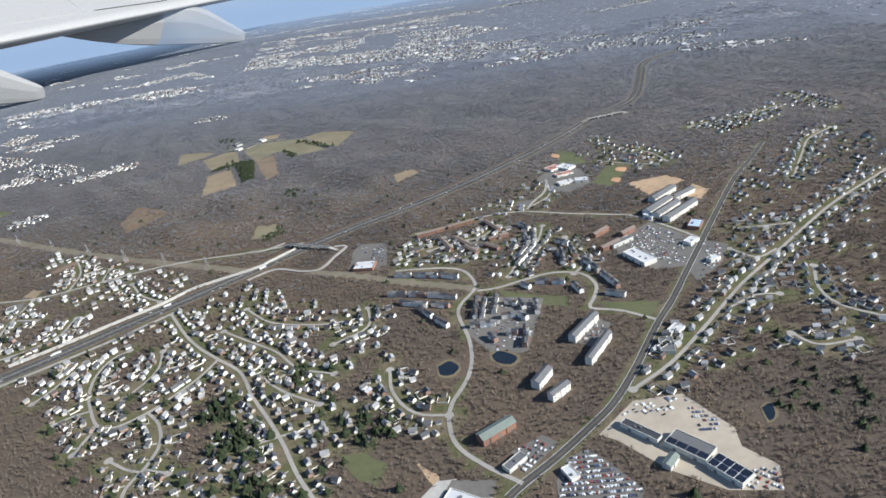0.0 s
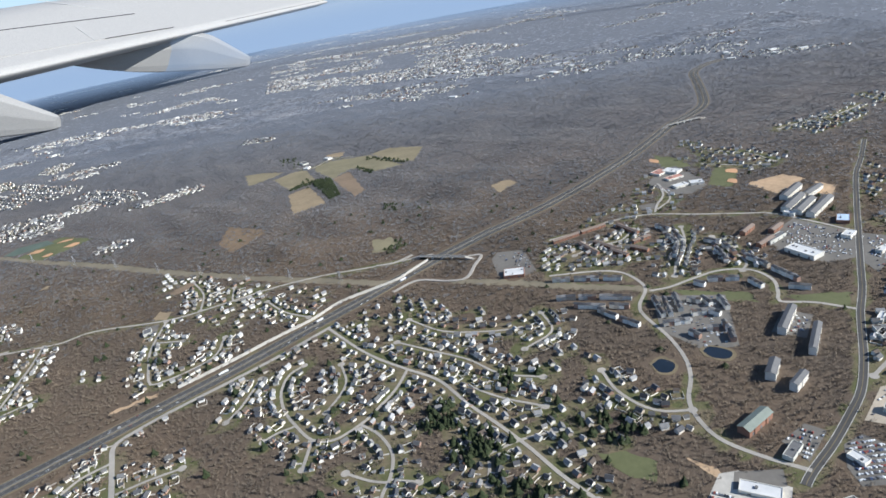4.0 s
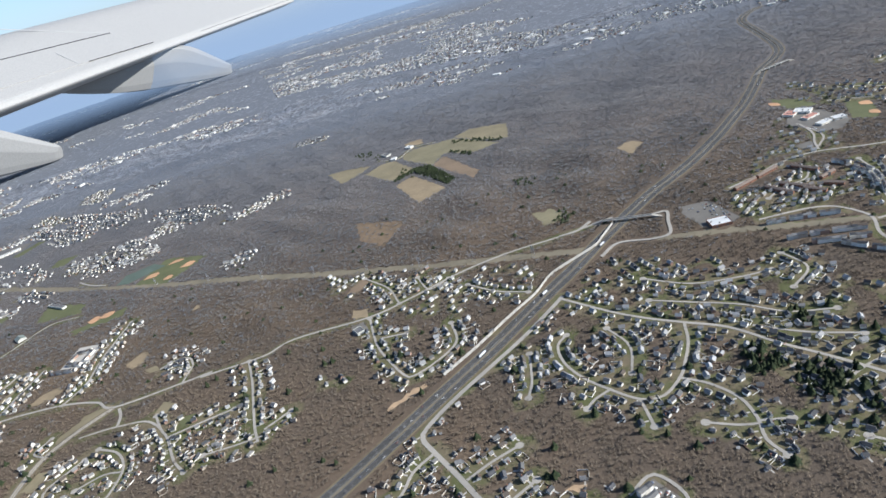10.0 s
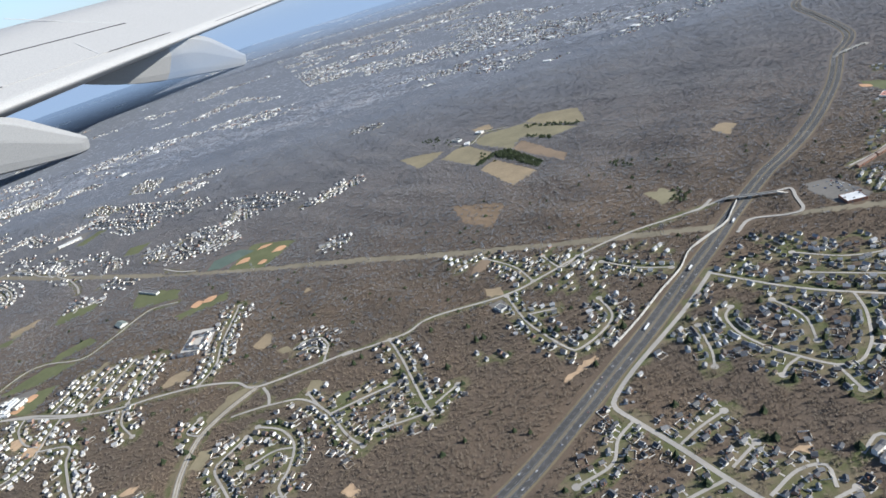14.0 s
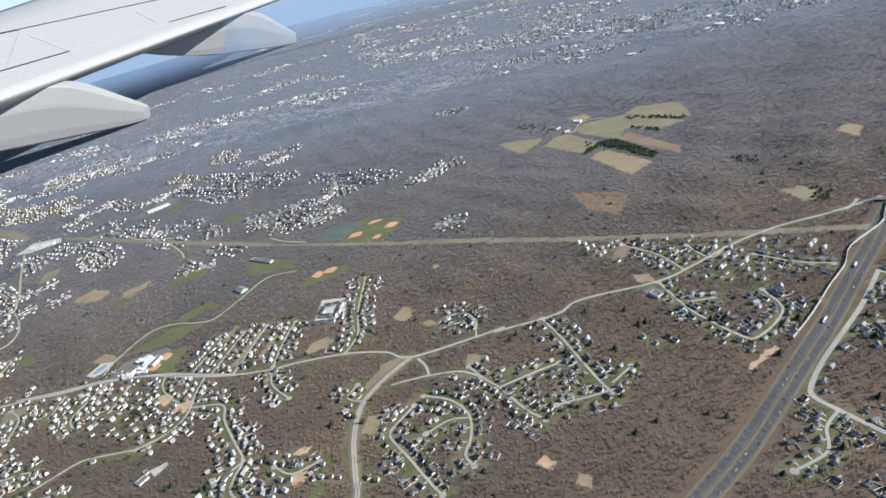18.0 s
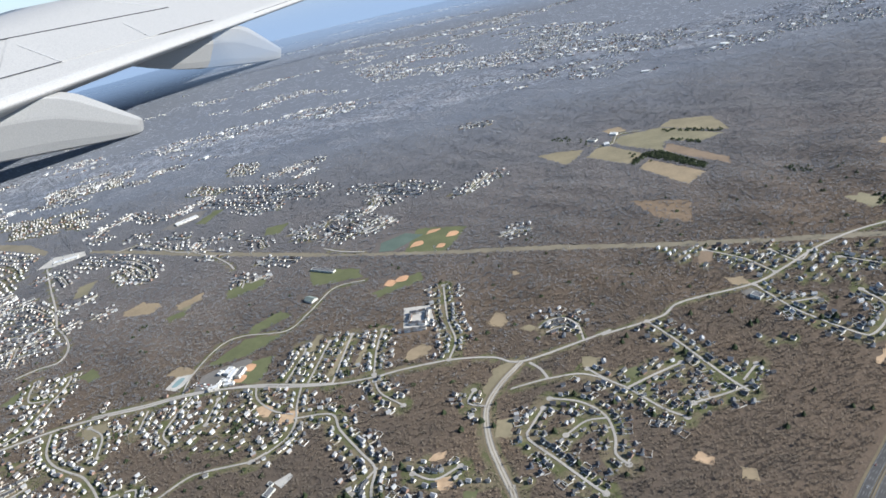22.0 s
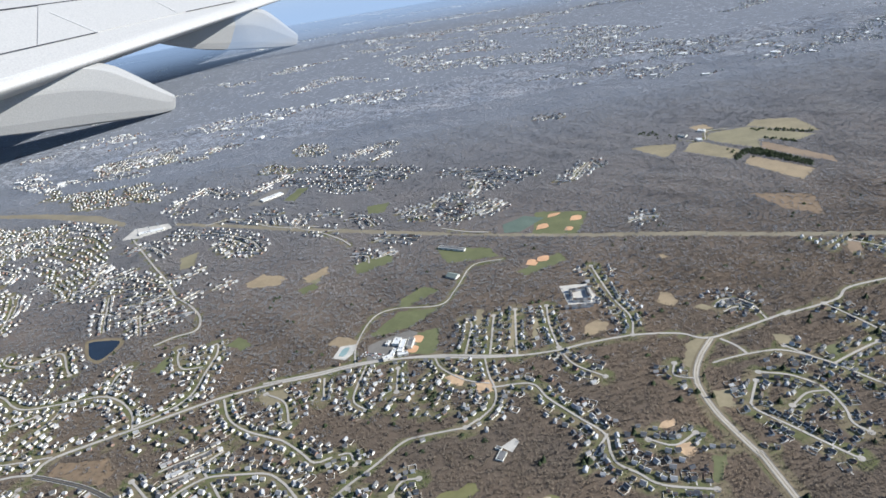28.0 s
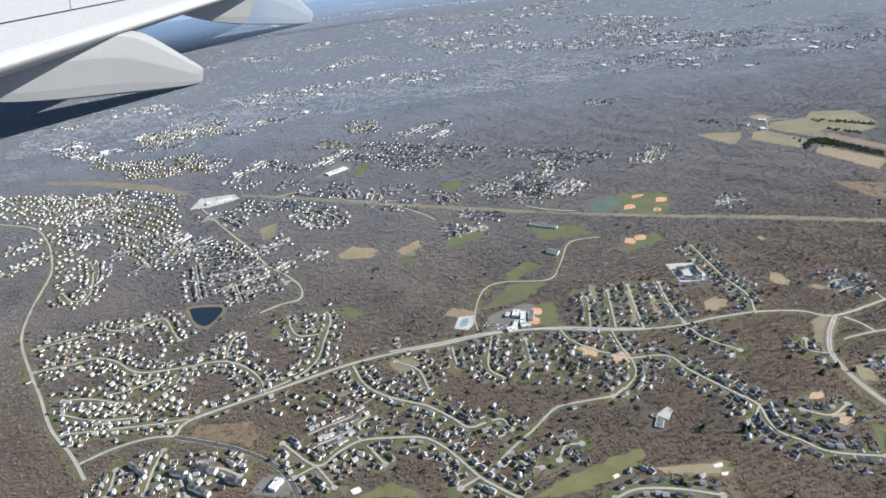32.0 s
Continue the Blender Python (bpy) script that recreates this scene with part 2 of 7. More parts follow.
def gable(x0, x1, y0, y1, z, rise, over=0.3, thick=0.12):
    """A bmesh: a gabled roof with its ridge along x, with eaves and thickness."""
    bm = bmesh.new()
    a, b, c, d, m = x0 - over, x1 + over, y0 - over, y1 + over, (y0 + y1) / 2
    drop = rise * over / max(0.1, (y1 - y0) / 2)
    prof = [(c, z - drop), (m, z + rise), (d, z - drop), (d, z - drop + thick), (m, z + rise + thick), (c, z - drop + thick)]
    lo, hi = [bm.verts.new((a, y, q)) for y, q in prof], [bm.verts.new((b, y, q)) for y, q in prof]
    for i in range(6):
        bm.faces.new((lo[i], lo[(i + 1) % 6], hi[(i + 1) % 6], hi[i]))
    bm.faces.new(lo[::-1]), bm.faces.new(hi)
    bmesh.ops.recalc_face_normals(bm, faces=bm.faces)
    return bm


def gabled_walls(x0, x1, y0, y1, z, rise):
    bm = bmesh.new()
    m = (y0 + y1) / 2
    prof = [(y0, 0), (y1, 0), (y1, z), (m, z + rise), (y0, z)]
    lo, hi = [bm.verts.new((x0, y, q)) for y, q in prof], [bm.verts.new((x1, y, q)) for y, q in prof]
    for i in range(5):
        bm.faces.new((lo[i], lo[(i + 1) % 5], hi[(i + 1) % 5], hi[i]))
    bm.faces.new(lo[::-1]), bm.faces.new(hi)
    bmesh.ops.recalc_face_normals(bm, faces=bm.faces)
    return bm


def smooth_line(points, step=4.0):
    """A line through the points, rounded at the bends."""
    p = [np.array(q, float) for q in points]
    p = [2 * p[0] - p[1]] + p + [2 * p[-1] - p[-2]]
    out = []
    for a, b, c, d in zip(p, p[1:], p[2:], p[3:]):
        n = max(1, int(np.linalg.norm(c - b) / step))
        for i in range(n):
            t = i / n
            out.append(0.5 * (2 * b + (c - a) * t + (2 * a - 5 * b + 4 * c - d) * t * t + (3 * b - a - 3 * c + d) * t ** 3))
    return np.array(out + [p[-2]])


def normals_of(line):
    d = np.gradient(line, axis=0)
    d /= np.linalg.norm(d, axis=1)[:, None] + 1e-9
    return np.c_[-d[:, 1], d[:, 0]]


def ribbon(name, line, width, z, mat, offset=0.0, caps=True, depth=0.25):
    """A strip along a line, with a low kerb down to the ground on both sides."""
    n = normals_of(line)
    l, r = line + n * (offset + width / 2), line + n * (offset - width / 2)
    k = len(line)
    zz = np.full((k, 1), z)
    v = np.r_[np.c_[l, zz], np.c_[r, zz], np.c_[l, zz - depth], np.c_[r, zz - depth]]
    f = []
    for i in range(k - 1):
        f += [(i, i + k, i + k + 1, i + 1), (i + 1, i + 1 + 2 * k, i + 2 * k, i), (i + k, i + 3 * k, i + 3 * k + 1, i + k + 1)]
    return quads(name, v, f, mat)


# ---- cover of the land, kept on a fine raster: lawns along streets, and what is kept clear of trees ----
X0, X1, Y0, Y1, CELL = -1760.0, 700.0, 90.0, 1700.0, 3.0
NX, NY = int((X1 - X0) / CELL), int((Y1 - Y0) / CELL)
lawn_mask, clear_mask = np.zeros((NX, NY), np.float32), np.zeros((NX, NY), bool)
CX, CY = np.meshgrid(X0 + CELL * (np.arange(NX) + 0.5), Y0 + CELL * (np.arange(NY) + 0.5), indexing="ij")


def window(x, y, r):
    i0, i1 = max(0, int((x - r - X0) / CELL)), min(NX, int((x + r - X0) / CELL) + 2)
    j0, j1 = max(0, int((y - r - Y0) / CELL)), min(NY, int((y + r - Y0) / CELL) + 2)
    return (slice(i0, i1), slice(j0, j1)) if i1 > i0 and j1 > j0 else None


def spread(x, y, lawn_r, clear_r):
    w = window(x, y, max(lawn_r, clear_r) + CELL)
    if w:
        d = np.hypot(CX[w] - x, CY[w] - y)
        if lawn_r:
            lawn_mask[w] = np.maximum(lawn_mask[w], np.clip((lawn_r - d) / (0.5 * lawn_r), 0, 1))
        clear_mask[w] |= d < clear_r


def inside(poly, px, py):
    res = np.zeros(np.shape(px), bool)
    for (xa, ya), (xb, yb) in zip(poly, poly[1:] + poly[:1]):
        hit = ((ya > py) != (yb > py)) & (px < (xb - xa) * (py - ya) / (yb - ya + 1e-9) + xa)
        res ^= hit
    return res


# ---- roads ----
PARKWAY = surface("pale_concrete_parkway", (0.33, 0.295, 0.24), (0.46, 0.415, 0.345), 0.5, 0.04)
STREETS, houses, rng = [], [], np.random.default_rng(7)
ROAD_LOOK = {
    "service": (PALE_ROAD, "pale grey service road beside the motorway"),
    "street": (PALE_ROAD, "pale grey residential street with small houses"),
    "lane": (PALE_ROAD, "pale lane between tight rows of white houses"),
    "avenue": (PALE_ROAD, "pale grey two-lane road through the suburb"),
    "parkway": (PARKWAY, "pale divided parkway curving through bare woods"),
    "arterial": (DARK_ASPHALT, "grey four-lane road past shops and lots"),
}
count = 0


def road(kind, width, *points):
    global count
    count += 1
    line = smooth_line(points)
    width *= {"street": 0.50, "avenue": 0.50, "service": 0.68, "parkway": 0.75, "arterial": 0.48, "lane": 0.8}.get(kind, 1.0)
    mat, label = ROAD_LOOK[kind]
    ob = tagged(part("road", ribbon("road", line, width, 0.14 + 0.0015 * count, mat, depth=0.14 + 0.0015 * count), None), label, "road", kind="structure")
    if kind == "parkway":
        part("verge", ribbon("verge", line, width + 3.6, 0.06 + 0.0015 * count, VERGE), None, ob, "dry grass verge")
        for s in (-1, 1):
            part("shoulder", ribbon("shoulder", line, 0.55, 0.17 + 0.0015 * count, ASPHALT, s * (width / 2 - 0.4)), None, ob, "grey asphalt shoulder")
    if kind == "arterial":
        for s in (-1, 1):
            part("edge_line", ribbon("edge_line", line, 0.3, 0.18 + 0.0015 * count, CONCRETE, s * width * 0.46), None, ob, "pale concrete edge")
    if kind in ("arterial", "parkway"):
        part("median_strip", ribbon("median_strip", line, width * 0.08, 0.18 + 0.0015 * count, VERGE), None, ob)
    for x, y in line[::1]:
        spread(x, y, 12.5 if kind == "street" else 4.5 if kind == "lane" else 4.5 if kind != "parkway" else 9.0, width / 2 + 2.0)
    if kind in ("street", "service", "lane") or (kind == "avenue" and width >= 3.0):
        STREETS.append((kind, width, line))


def highway(points, width):
    """Two carriageways with shoulders, lane lines and a median."""
    line = smooth_line(points, 6.0)
    ob = tagged(part("highway", ribbon("highway", line, width + 3, 0.10, VERGE), None), "broad dark motorway with two carriageways and a pale median", "highway", kind="structure")
    lane = width * 0.42
    for s in (-1, 1):
        c = s * (width / 2 - lane / 2)
        part("carriageway", ribbon("carriageway", line, lane, 0.20, DARK_ASPHALT, c), None, ob, "dark worn asphalt carriageway")
        for e in (-1, 1):
            part("edge_line", ribbon("edge_line", line, 0.11, 0.215, WHITE_LINE, c + e * lane * 0.40), None, ob)
        n = normals_of(line)
        v, f = [], []
        for q in (-0.13, 0.13):
            for i in range(0, len(line) - 1):
                a, b = line[i] + n[i] * (c + q * lane), line[i] * 0.65 + line[i + 1] * 0.35 + n[i] * (c + q * lane)
                k = len(v)
                v += [(*(a + n[i] * 0.05), 0.215), (*(a - n[i] * 0.05), 0.215), (*(b - n[i] * 0.05), 0.215), (*(b + n[i] * 0.05), 0.215)]
                f.append((k, k + 1, k + 2, k + 3))
        part("lane_marking", quads("lane_marking", v, f, WHITE_LINE), None, ob)["kind"] = "stuff"
    part("median", ribbon("median", line, width * 0.14, 0.18, VERGE), None, ob, "dry grass median")
    part("median_barrier", ribbon("median_barrier", line, 0.22, 0.55, GREY_ROOF, depth=0.5), None, ob, "grey concrete barrier")
    for x, y in line:
        spread(x, y, 0, width / 2 + 5)
    return ob, line


motorway, motorway_line = highway([(-533.2, 213.6), (-503.8, 234.4), (-476.7, 254.9), (-443, 278.8), (-403.9, 311.5), (-363.9, 346.2), (-321.3, 383.1), (-269.7, 431.8), (-232.1, 466.4), (-187.7, 510.2), (-125.1, 565.5), (-103.6, 581.1), (-61.7, 612.4), (-13.5, 656.1), (23.8, 694.7), (66.1, 741.1), (105.4, 791.1), (143.5, 842.2), (180.4, 876.3), (209.4, 912.9), (229.9, 968.1), (254.6, 1064.3), (276.6, 1145.7), (314, 1195.1), (354.5, 1217.6)], 13.4)
road("service", 5, (-252.8, 428.3), (-291.2, 391.3), (-320.5, 367.2), (-353.1, 341), (-374.8, 319.7), (-378.9, 309.9), (-372, 294.8), (-356.8, 265.5), (-342.4, 234.7), (-330.6, 212.8), (-321.3, 201.5))
road("arterial", 10, (12.3, 216.2), (19.2, 223.7), (36.7, 239.4), (54.3, 257.4), (70.2, 275.2), (85.7, 300.1), (99.2, 325.8), (111.3, 348.7), (126.5, 373.7), (145.4, 409.3), (172.1, 459.4), (198.4, 508.9), (234.1, 573.6), (260.8, 613), (294, 665.8))
road("street", 4.5, (82.7, 285.4), (109.3, 307.3), (138.2, 340.7), (172.9, 383), (202.6, 413.4), (243.3, 455.6), (288.1, 499.1), (353.6, 551.4))
road("avenue", 5, (19.3, 224.4), (1.8, 237.1), (-12.9, 252.1), (-18.3, 269.7), (-17.6, 285.9), (-10, 305.4), (-7.1, 324.5), (-9.5, 349.6), (-17.4, 378.9), (-16.7, 394), (-7.6, 412.6), (-7, 425.4), (-16.4, 446), (-35.3, 455.1), (-73.4, 458.9))
road("avenue", 5, (-4.6, 412), (10.2, 413.1), (31.6, 421.5), (53.3, 427.5), (73.5, 421.1), (81, 402.4), (76.1, 383.6), (72.7, 373.1), (91.8, 365.9), (110.4, 352.2))
road("avenue", 5, (-64, 528.9), (-30.1, 538.6), (-3.7, 550.8), (33.7, 553.2), (73.9, 536.8), (111.8, 522.8), (129.7, 514.9), (151.2, 487.1), (168.1, 460.5))
road("avenue", 4, (64, 631.2), (64.2, 587), (44.9, 562.3))
road("street", 4, (-59, 323.3), (-55.9, 306.1), (-50.9, 295), (-42.9, 284.2), (-33.2, 278.3), (-18.7, 276.6))
road("street", 4, (51.8, 515.3), (44.5, 482.4), (29, 454.9), (19.1, 428.7))
road("street", 4, (68.4, 487.2), (73.6, 454.1), (75.3, 434.4), (67.5, 422.5))
road("street", 4, (281.1, 560.7), (312.9, 618.2), (336, 656.6), (369.3, 683.6))
road("street", 4, (198.3, 468.2), (219.3, 467.7), (240, 467.2))
road("street", 4, (183.4, 436.5), (197.1, 419.2), (214.3, 428.7))
road("street", 4, (226.5, 399.2), (217, 370), (220.3, 348.4), (236.9, 332.4))
road("street", 3.5, (157, 357.1), (178.6, 369.1), (192, 367.8))
road("street", 3.5, (180.9, 324.2), (190.6, 311.2), (212.5, 313.2))
road("street", 3.5, (-47.4, 489.3), (-28.2, 501.4), (-3.3, 506.4), (12, 526.6))
road("street", 3.5, (190, 642), (180.5, 675.3), (155.7, 703))
road("street", 3.5, (242.5, 748.2), (271.4, 758.8), (311.7, 763.7), (361.2, 791.8))
road("street", 3.5, (389.5, 837), (397.1, 784.9), (406.5, 750.7))
road("street", 3.5, (125.1, 668.5), (156.6, 646.2), (180.2, 636.7))
road("street", 4.5, (-255.8, 425.4), (-226.6, 389.7), (-206.5, 369.6), (-185.7, 353.1), (-163, 335.3), (-144.6, 308), (-127.7, 286.3), (-111.7, 264.2), (-96.4, 240), (-81.9, 221.2))
road("street", 4, (-185.7, 353.1), (-192, 332.5), (-203.3, 312.4), (-211.5, 301.1), (-226.4, 289.8), (-240.5, 292.2), (-255.2, 308.5), (-267.2, 326.2), (-274.4, 346.7), (-273.5, 366.3), (-264.6, 375.9))
road("street", 4, (-211.5, 301.1), (-198.5, 289.4), (-188.7, 271.9), (-188, 253.7), (-191.7, 238.2), (-187.7, 225))
road("street", 4, (-240.5, 292.2), (-241.3, 267.6))
road("street", 3.5, (-253.3, 308), (-266, 302.6), (-273, 296.2))
road("street", 3.5, (-125.8, 225.8), (-140.8, 218.3), (-146.4, 223.4))
road("street", 3.5, (-188.3, 251.7), (-171.9, 247.4))
road("street", 3.5, (-134.5, 261.4), (-116.4, 269.4), (-95.8, 274))
road("street", 3.5, (-235.7, 370.7), (-228.1, 344.4), (-236.5, 316.9))
road("street", 3.5, (-189.1, 420.3), (-161.2, 396.2), (-129, 387.3), (-104.5, 385.4))
road("street", 3.5, (-196.4, 389.9), (-169.1, 371.9), (-143.8, 355.3), (-122, 333.9), (-95.5, 324.4))
road("street", 3.5, (-148.9, 330.5), (-124.6, 310.1), (-98, 295.7))
road("street", 3.5, (-104, 358.2), (-82.8, 376.3), (-87, 403.3))
road("street", 3.5, (-148.1, 284.7), (-134.5, 261.4), (-134.5, 239.8))
road("street", 3.5, (-294.8, 366.5), (-299.7, 336.1), (-305.6, 320.5))
road("street", 3.5, (-214.5, 260.6), (-199.2, 252.4), (-188.6, 249.6))
road("avenue", 5, (-173.7, 538.5), (-228.5, 530.2), (-280.5, 527.3), (-329, 516), (-378.2, 495.1), (-418.4, 481.9), (-488.2, 481.2), (-515.2, 467.5), (-562.6, 463.1), (-573.1, 462.3))
road("street", 4, (-417.7, 479.5), (-410.9, 435), (-401.4, 408.9), (-388.7, 382.9), (-380.7, 379), (-359.4, 391.1), (-345, 408.2), (-346.5, 435.8))
road("street", 4, (-407.1, 442), (-385.2, 439.1))
road("street", 3.5, (-325.5, 490.1), (-302.2, 464.4), (-277.5, 448.9))
road("street", 3.5, (-424.2, 559.5), (-400.1, 525.8), (-389.8, 491.3))
road("street", 3.5, (-370.5, 531), (-360.5, 501), (-341.2, 511.9))
road("street", 4, (-372, 294.8), (-386.7, 283.7), (-397.2, 266.1), (-422.2, 257.6))
road("street", 4, (-342.4, 234.7), (-367.2, 229.5), (-385.4, 223.5))
road("street", 3.5, (-354.8, 266.1), (-339.1, 274.4), (-319.7, 281.8))
road("street", 3.5, (-336.3, 240.9), (-315.7, 252.9))
road("street", 4, (-328.2, 217.6), (-307.2, 227.8), (-292.2, 226.2), (-296.1, 211.8))
road("avenue", 4, (-271.5, 226.6), (-254.8, 235.3), (-245, 215.5), (-262.6, 209.8))
road("street", 4, (-321, 202.1), (-301, 206), (-287.4, 208.6))
road("street", 4, (-529, 465.6), (-520, 435), (-512, 399.6), (-505.7, 371.9), (-499.7, 353))
road("street", 4, (-528.8, 401.6), (-555.4, 395.5), (-579.3, 388.8))
road("street", 4, (-600.9, 422.6), (-590.3, 402.8), (-579.6, 387.5), (-565.2, 358.5), (-553.1, 343.3))
road("parkway", 7, (-691.2, 323.6), (-692.2, 308), (-692.9, 292.2), (-693.6, 274.9), (-692.3, 254.7))
road("avenue", 4, (-634.9, 422.5), (-611.1, 419.6), (-598.9, 411.9), (-590.3, 402.8))
road("avenue", 4, (-635.9, 422.8), (-651.4, 422.6), (-668, 421.4))
road("parkway", 7, (-650.3, 452.8), (-674.2, 431.1), (-691.9, 405.2), (-697, 371.6), (-695.3, 342.5), (-691.8, 314.8))
road("avenue", 5, (-644, 449.5), (-637.3, 436.5), (-635, 421.8))
road("lane", 2.4, (-622, 495.7), (-609.9, 504.2), (-594.8, 501.7), (-586.5, 486.4))
road("lane", 2.4, (-617.8, 486.3), (-601.3, 488.8), (-588.1, 477.6))
road("avenue", 5, (-563, 466.1), (-590, 461.2), (-650.2, 453.6), (-672.4, 469.1), (-709, 480.9), (-751.6, 484.6), (-783.4, 484), (-815.9, 487.9), (-855.5, 498.6), (-910.1, 518.9), (-964.2, 530.2), (-1008.7, 529.4), (-1059.7, 530.9))
road("street", 4, (-711.7, 481.9), (-700.9, 509.4), (-702.5, 550.5), (-697.3, 618.5))
road("avenue", 4, (-589.9, 462), (-586.7, 485.5))
road("street", 4, (-641, 398.7), (-619.6, 386.3), (-607.3, 365.7), (-608.6, 342.2), (-614.3, 327.4), (-609.7, 315.4))
road("street", 4, (-648.8, 390), (-663.8, 372.7), (-668.9, 362.2), (-654.2, 334.8), (-637.9, 304.3), (-633.1, 297.1))
road("street", 3.5, (-641.4, 356), (-622.8, 364.8), (-607.9, 362.8))
road("street", 3.5, (-542.2, 355.4), (-518, 356.4), (-497.4, 358.7))
road("street", 3.5, (-478, 379.1), (-497.1, 365.3))
road("street", 4, (-782, 488), (-777.5, 527.7), (-769.8, 559.3))
road("street", 4, (-821.4, 489.8), (-812.9, 523.9), (-801.9, 564.9))
road("street", 4, (-845.1, 499.7), (-825.5, 561.6))
road("street", 4, (-866.8, 509), (-850.8, 553.5), (-852.1, 565.3))
road("avenue", 5.5, (-1602.7, 1039.4), (-1539.9, 1000), (-1498.9, 936), (-1470.7, 865.6), (-1459.6, 823.2), (-1452.8, 740.3), (-1441.2, 679.5), (-1413.7, 621.2), (-1385.4, 569.1), (-1358, 515.7), (-1330.3, 477.7), (-1310.1, 444.8))
road("avenue", 5, (-1319.8, 464.1), (-1296.3, 473.9), (-1270.4, 477.9), (-1247, 474.2))
road("arterial", 9, (-1246.7, 472.2), (-1227.2, 462.4), (-1193.8, 443), (-1166.1, 419.9), (-1152.8, 401.8), (-1144.4, 380.3))
road("avenue", 6, (-1247, 474.2), (-1240.1, 488.5), (-1208.1, 498), (-1174.4, 505.7), (-1129, 517), (-1097.4, 523.7), (-1054.2, 527.3), (-1008.5, 526), (-971.3, 527.7), (-932.6, 524.4), (-890.2, 514.9), (-850.8, 499.7), (-821.4, 489.8))
road("street", 4, (-1174.4, 505.7), (-1180.7, 529.3), (-1197.9, 553.5), (-1220.4, 567.9), (-1252.4, 569.3), (-1289.7, 572.5), (-1307.6, 582.6), (-1325.3, 601.9), (-1347.2, 613.7), (-1367.9, 611.1), (-1404.2, 609.1))
road("street", 4, (-1174.6, 509.7), (-1149.6, 519.4), (-1128.6, 538.2), (-1119.4, 572.3), (-1112.5, 600.6), (-1114.7, 619.9), (-1123.3, 612.9))
road("street", 4, (-1124.1, 581.8), (-1144.5, 585.6), (-1153.2, 603.9), (-1155.2, 623.8))
road("street", 4, (-887.7, 413), (-874.7, 419.6))
road("street", 4, (-1214.7, 564.3), (-1212.6, 598.4), (-1202.3, 610.1))
road("street", 3.5, (-1373.8, 613), (-1377.4, 643), (-1369.5, 650.5))
road("street", 3.5, (-1254.5, 565.6), (-1257.1, 549.3), (-1266.1, 534.3))
road("street", 3.5, (-1303.4, 531.9), (-1334.3, 547.7), (-1360.5, 553.5))
road("street", 3.5, (-1319.8, 548.7), (-1300.3, 550.6), (-1276.5, 558))
road("street", 3.5, (-1354, 532.4), (-1320.6, 515), (-1286, 508))
road("street", 4, (-1354, 682.9), (-1352.9, 669.2), (-1335.2, 659), (-1314, 662.6), (-1291.2, 667.1), (-1275, 634.5), (-1266.9, 619.4))
road("street", 4, (-1428.1, 769.8), (-1407.2, 743), (-1392.9, 754.7), (-1404.8, 814.9), (-1416.7, 845.4))
road("street", 3.5, (-1557.5, 923.2), (-1530.7, 930.4), (-1506.7, 948.3))
road("street", 3.5, (-1528.4, 848.2), (-1501.5, 869.1), (-1482.5, 886.3))
road("street", 3.5, (-1507, 996.9), (-1458.9, 998.2), (-1410.1, 999.4))
road("street", 3.5, (-1570.5, 1087.9), (-1499.4, 1081.7), (-1424.7, 1062))
road("street", 3.5, (-1419, 651.7), (-1382.5, 660), (-1354.2, 661.1))
road("street", 4, (-1253.5, 460), (-1257.8, 441.3), (-1259.9, 416.7))
road("street", 4, (-1288, 448.9), (-1287.5, 430), (-1289.3, 421.3))
road("street", 4, (-1239.9, 431.5), (-1209.7, 428.5), (-1189.2, 414.6))
road("street", 4, (-1227.2, 403.7), (-1238, 432.6))
road("street", 4, (-1095, 520.4), (-1087.1, 491.6), (-1071.7, 471.4), (-1049.4, 454.9), (-1036.4, 445.9), (-1021, 427.4), (-1010.3, 413), (-996, 414.5))
road("street", 4, (-1157.9, 439.3), (-1131.6, 407.5), (-1113.8, 417), (-1095.5, 423.8), (-1068.8, 419), (-1047.1, 412.6), (-1034.3, 399.5), (-1025.8, 385.2), (-1014.1, 362.4), (-1004.7, 350.8), (-992.3, 337.1))
road("street", 4, (-1095.5, 423.8), (-1101.1, 438.4), (-1086, 450.6))
road("lane", 2.6, (-1137.6, 442.8), (-1123.7, 447.2), (-1107.2, 451.6), (-1090.2, 456.8))
road("lane", 2.6, (-1130.2, 429.2), (-1117.5, 432.3), (-1101.1, 438.4))
road("street", 3.5, (-1345.4, 505), (-1302.5, 499), (-1269.1, 494.4), (-1238.3, 492.1))
road("street", 3.5, (-991.1, 415), (-981.9, 414.2), (-978.7, 401.5))
road("street", 3.5, (-985.5, 379.2), (-979.1, 364.8), (-968.3, 358.3))
road("street", 3.5, (-954.2, 361.4), (-945.2, 373.1), (-932.1, 372.2))
road("street", 4, (-1091.5, 417.7), (-1080, 394.2))
road("street", 3.5, (-1131.6, 407.5), (-1148.6, 400.6))
road("street", 3.5, (-1131.6, 407.5), (-1118.9, 383.4))
road("street", 3.5, (-1014.1, 362.4), (-1030.2, 356.5))
road("street", 3.5, (-1055.9, 514.7), (-1037.7, 496.1), (-1032.6, 466.7))
road("avenue", 4, (-1004.9, 365.1), (-987.6, 379.8), (-961.8, 396.4), (-939.6, 412.6), (-924.2, 414.8), (-883.4, 412.7))
road("street", 3.5, (-850.8, 499.7), (-853.4, 470.3), (-853, 448.9), (-859.3, 431), (-876, 417.6))
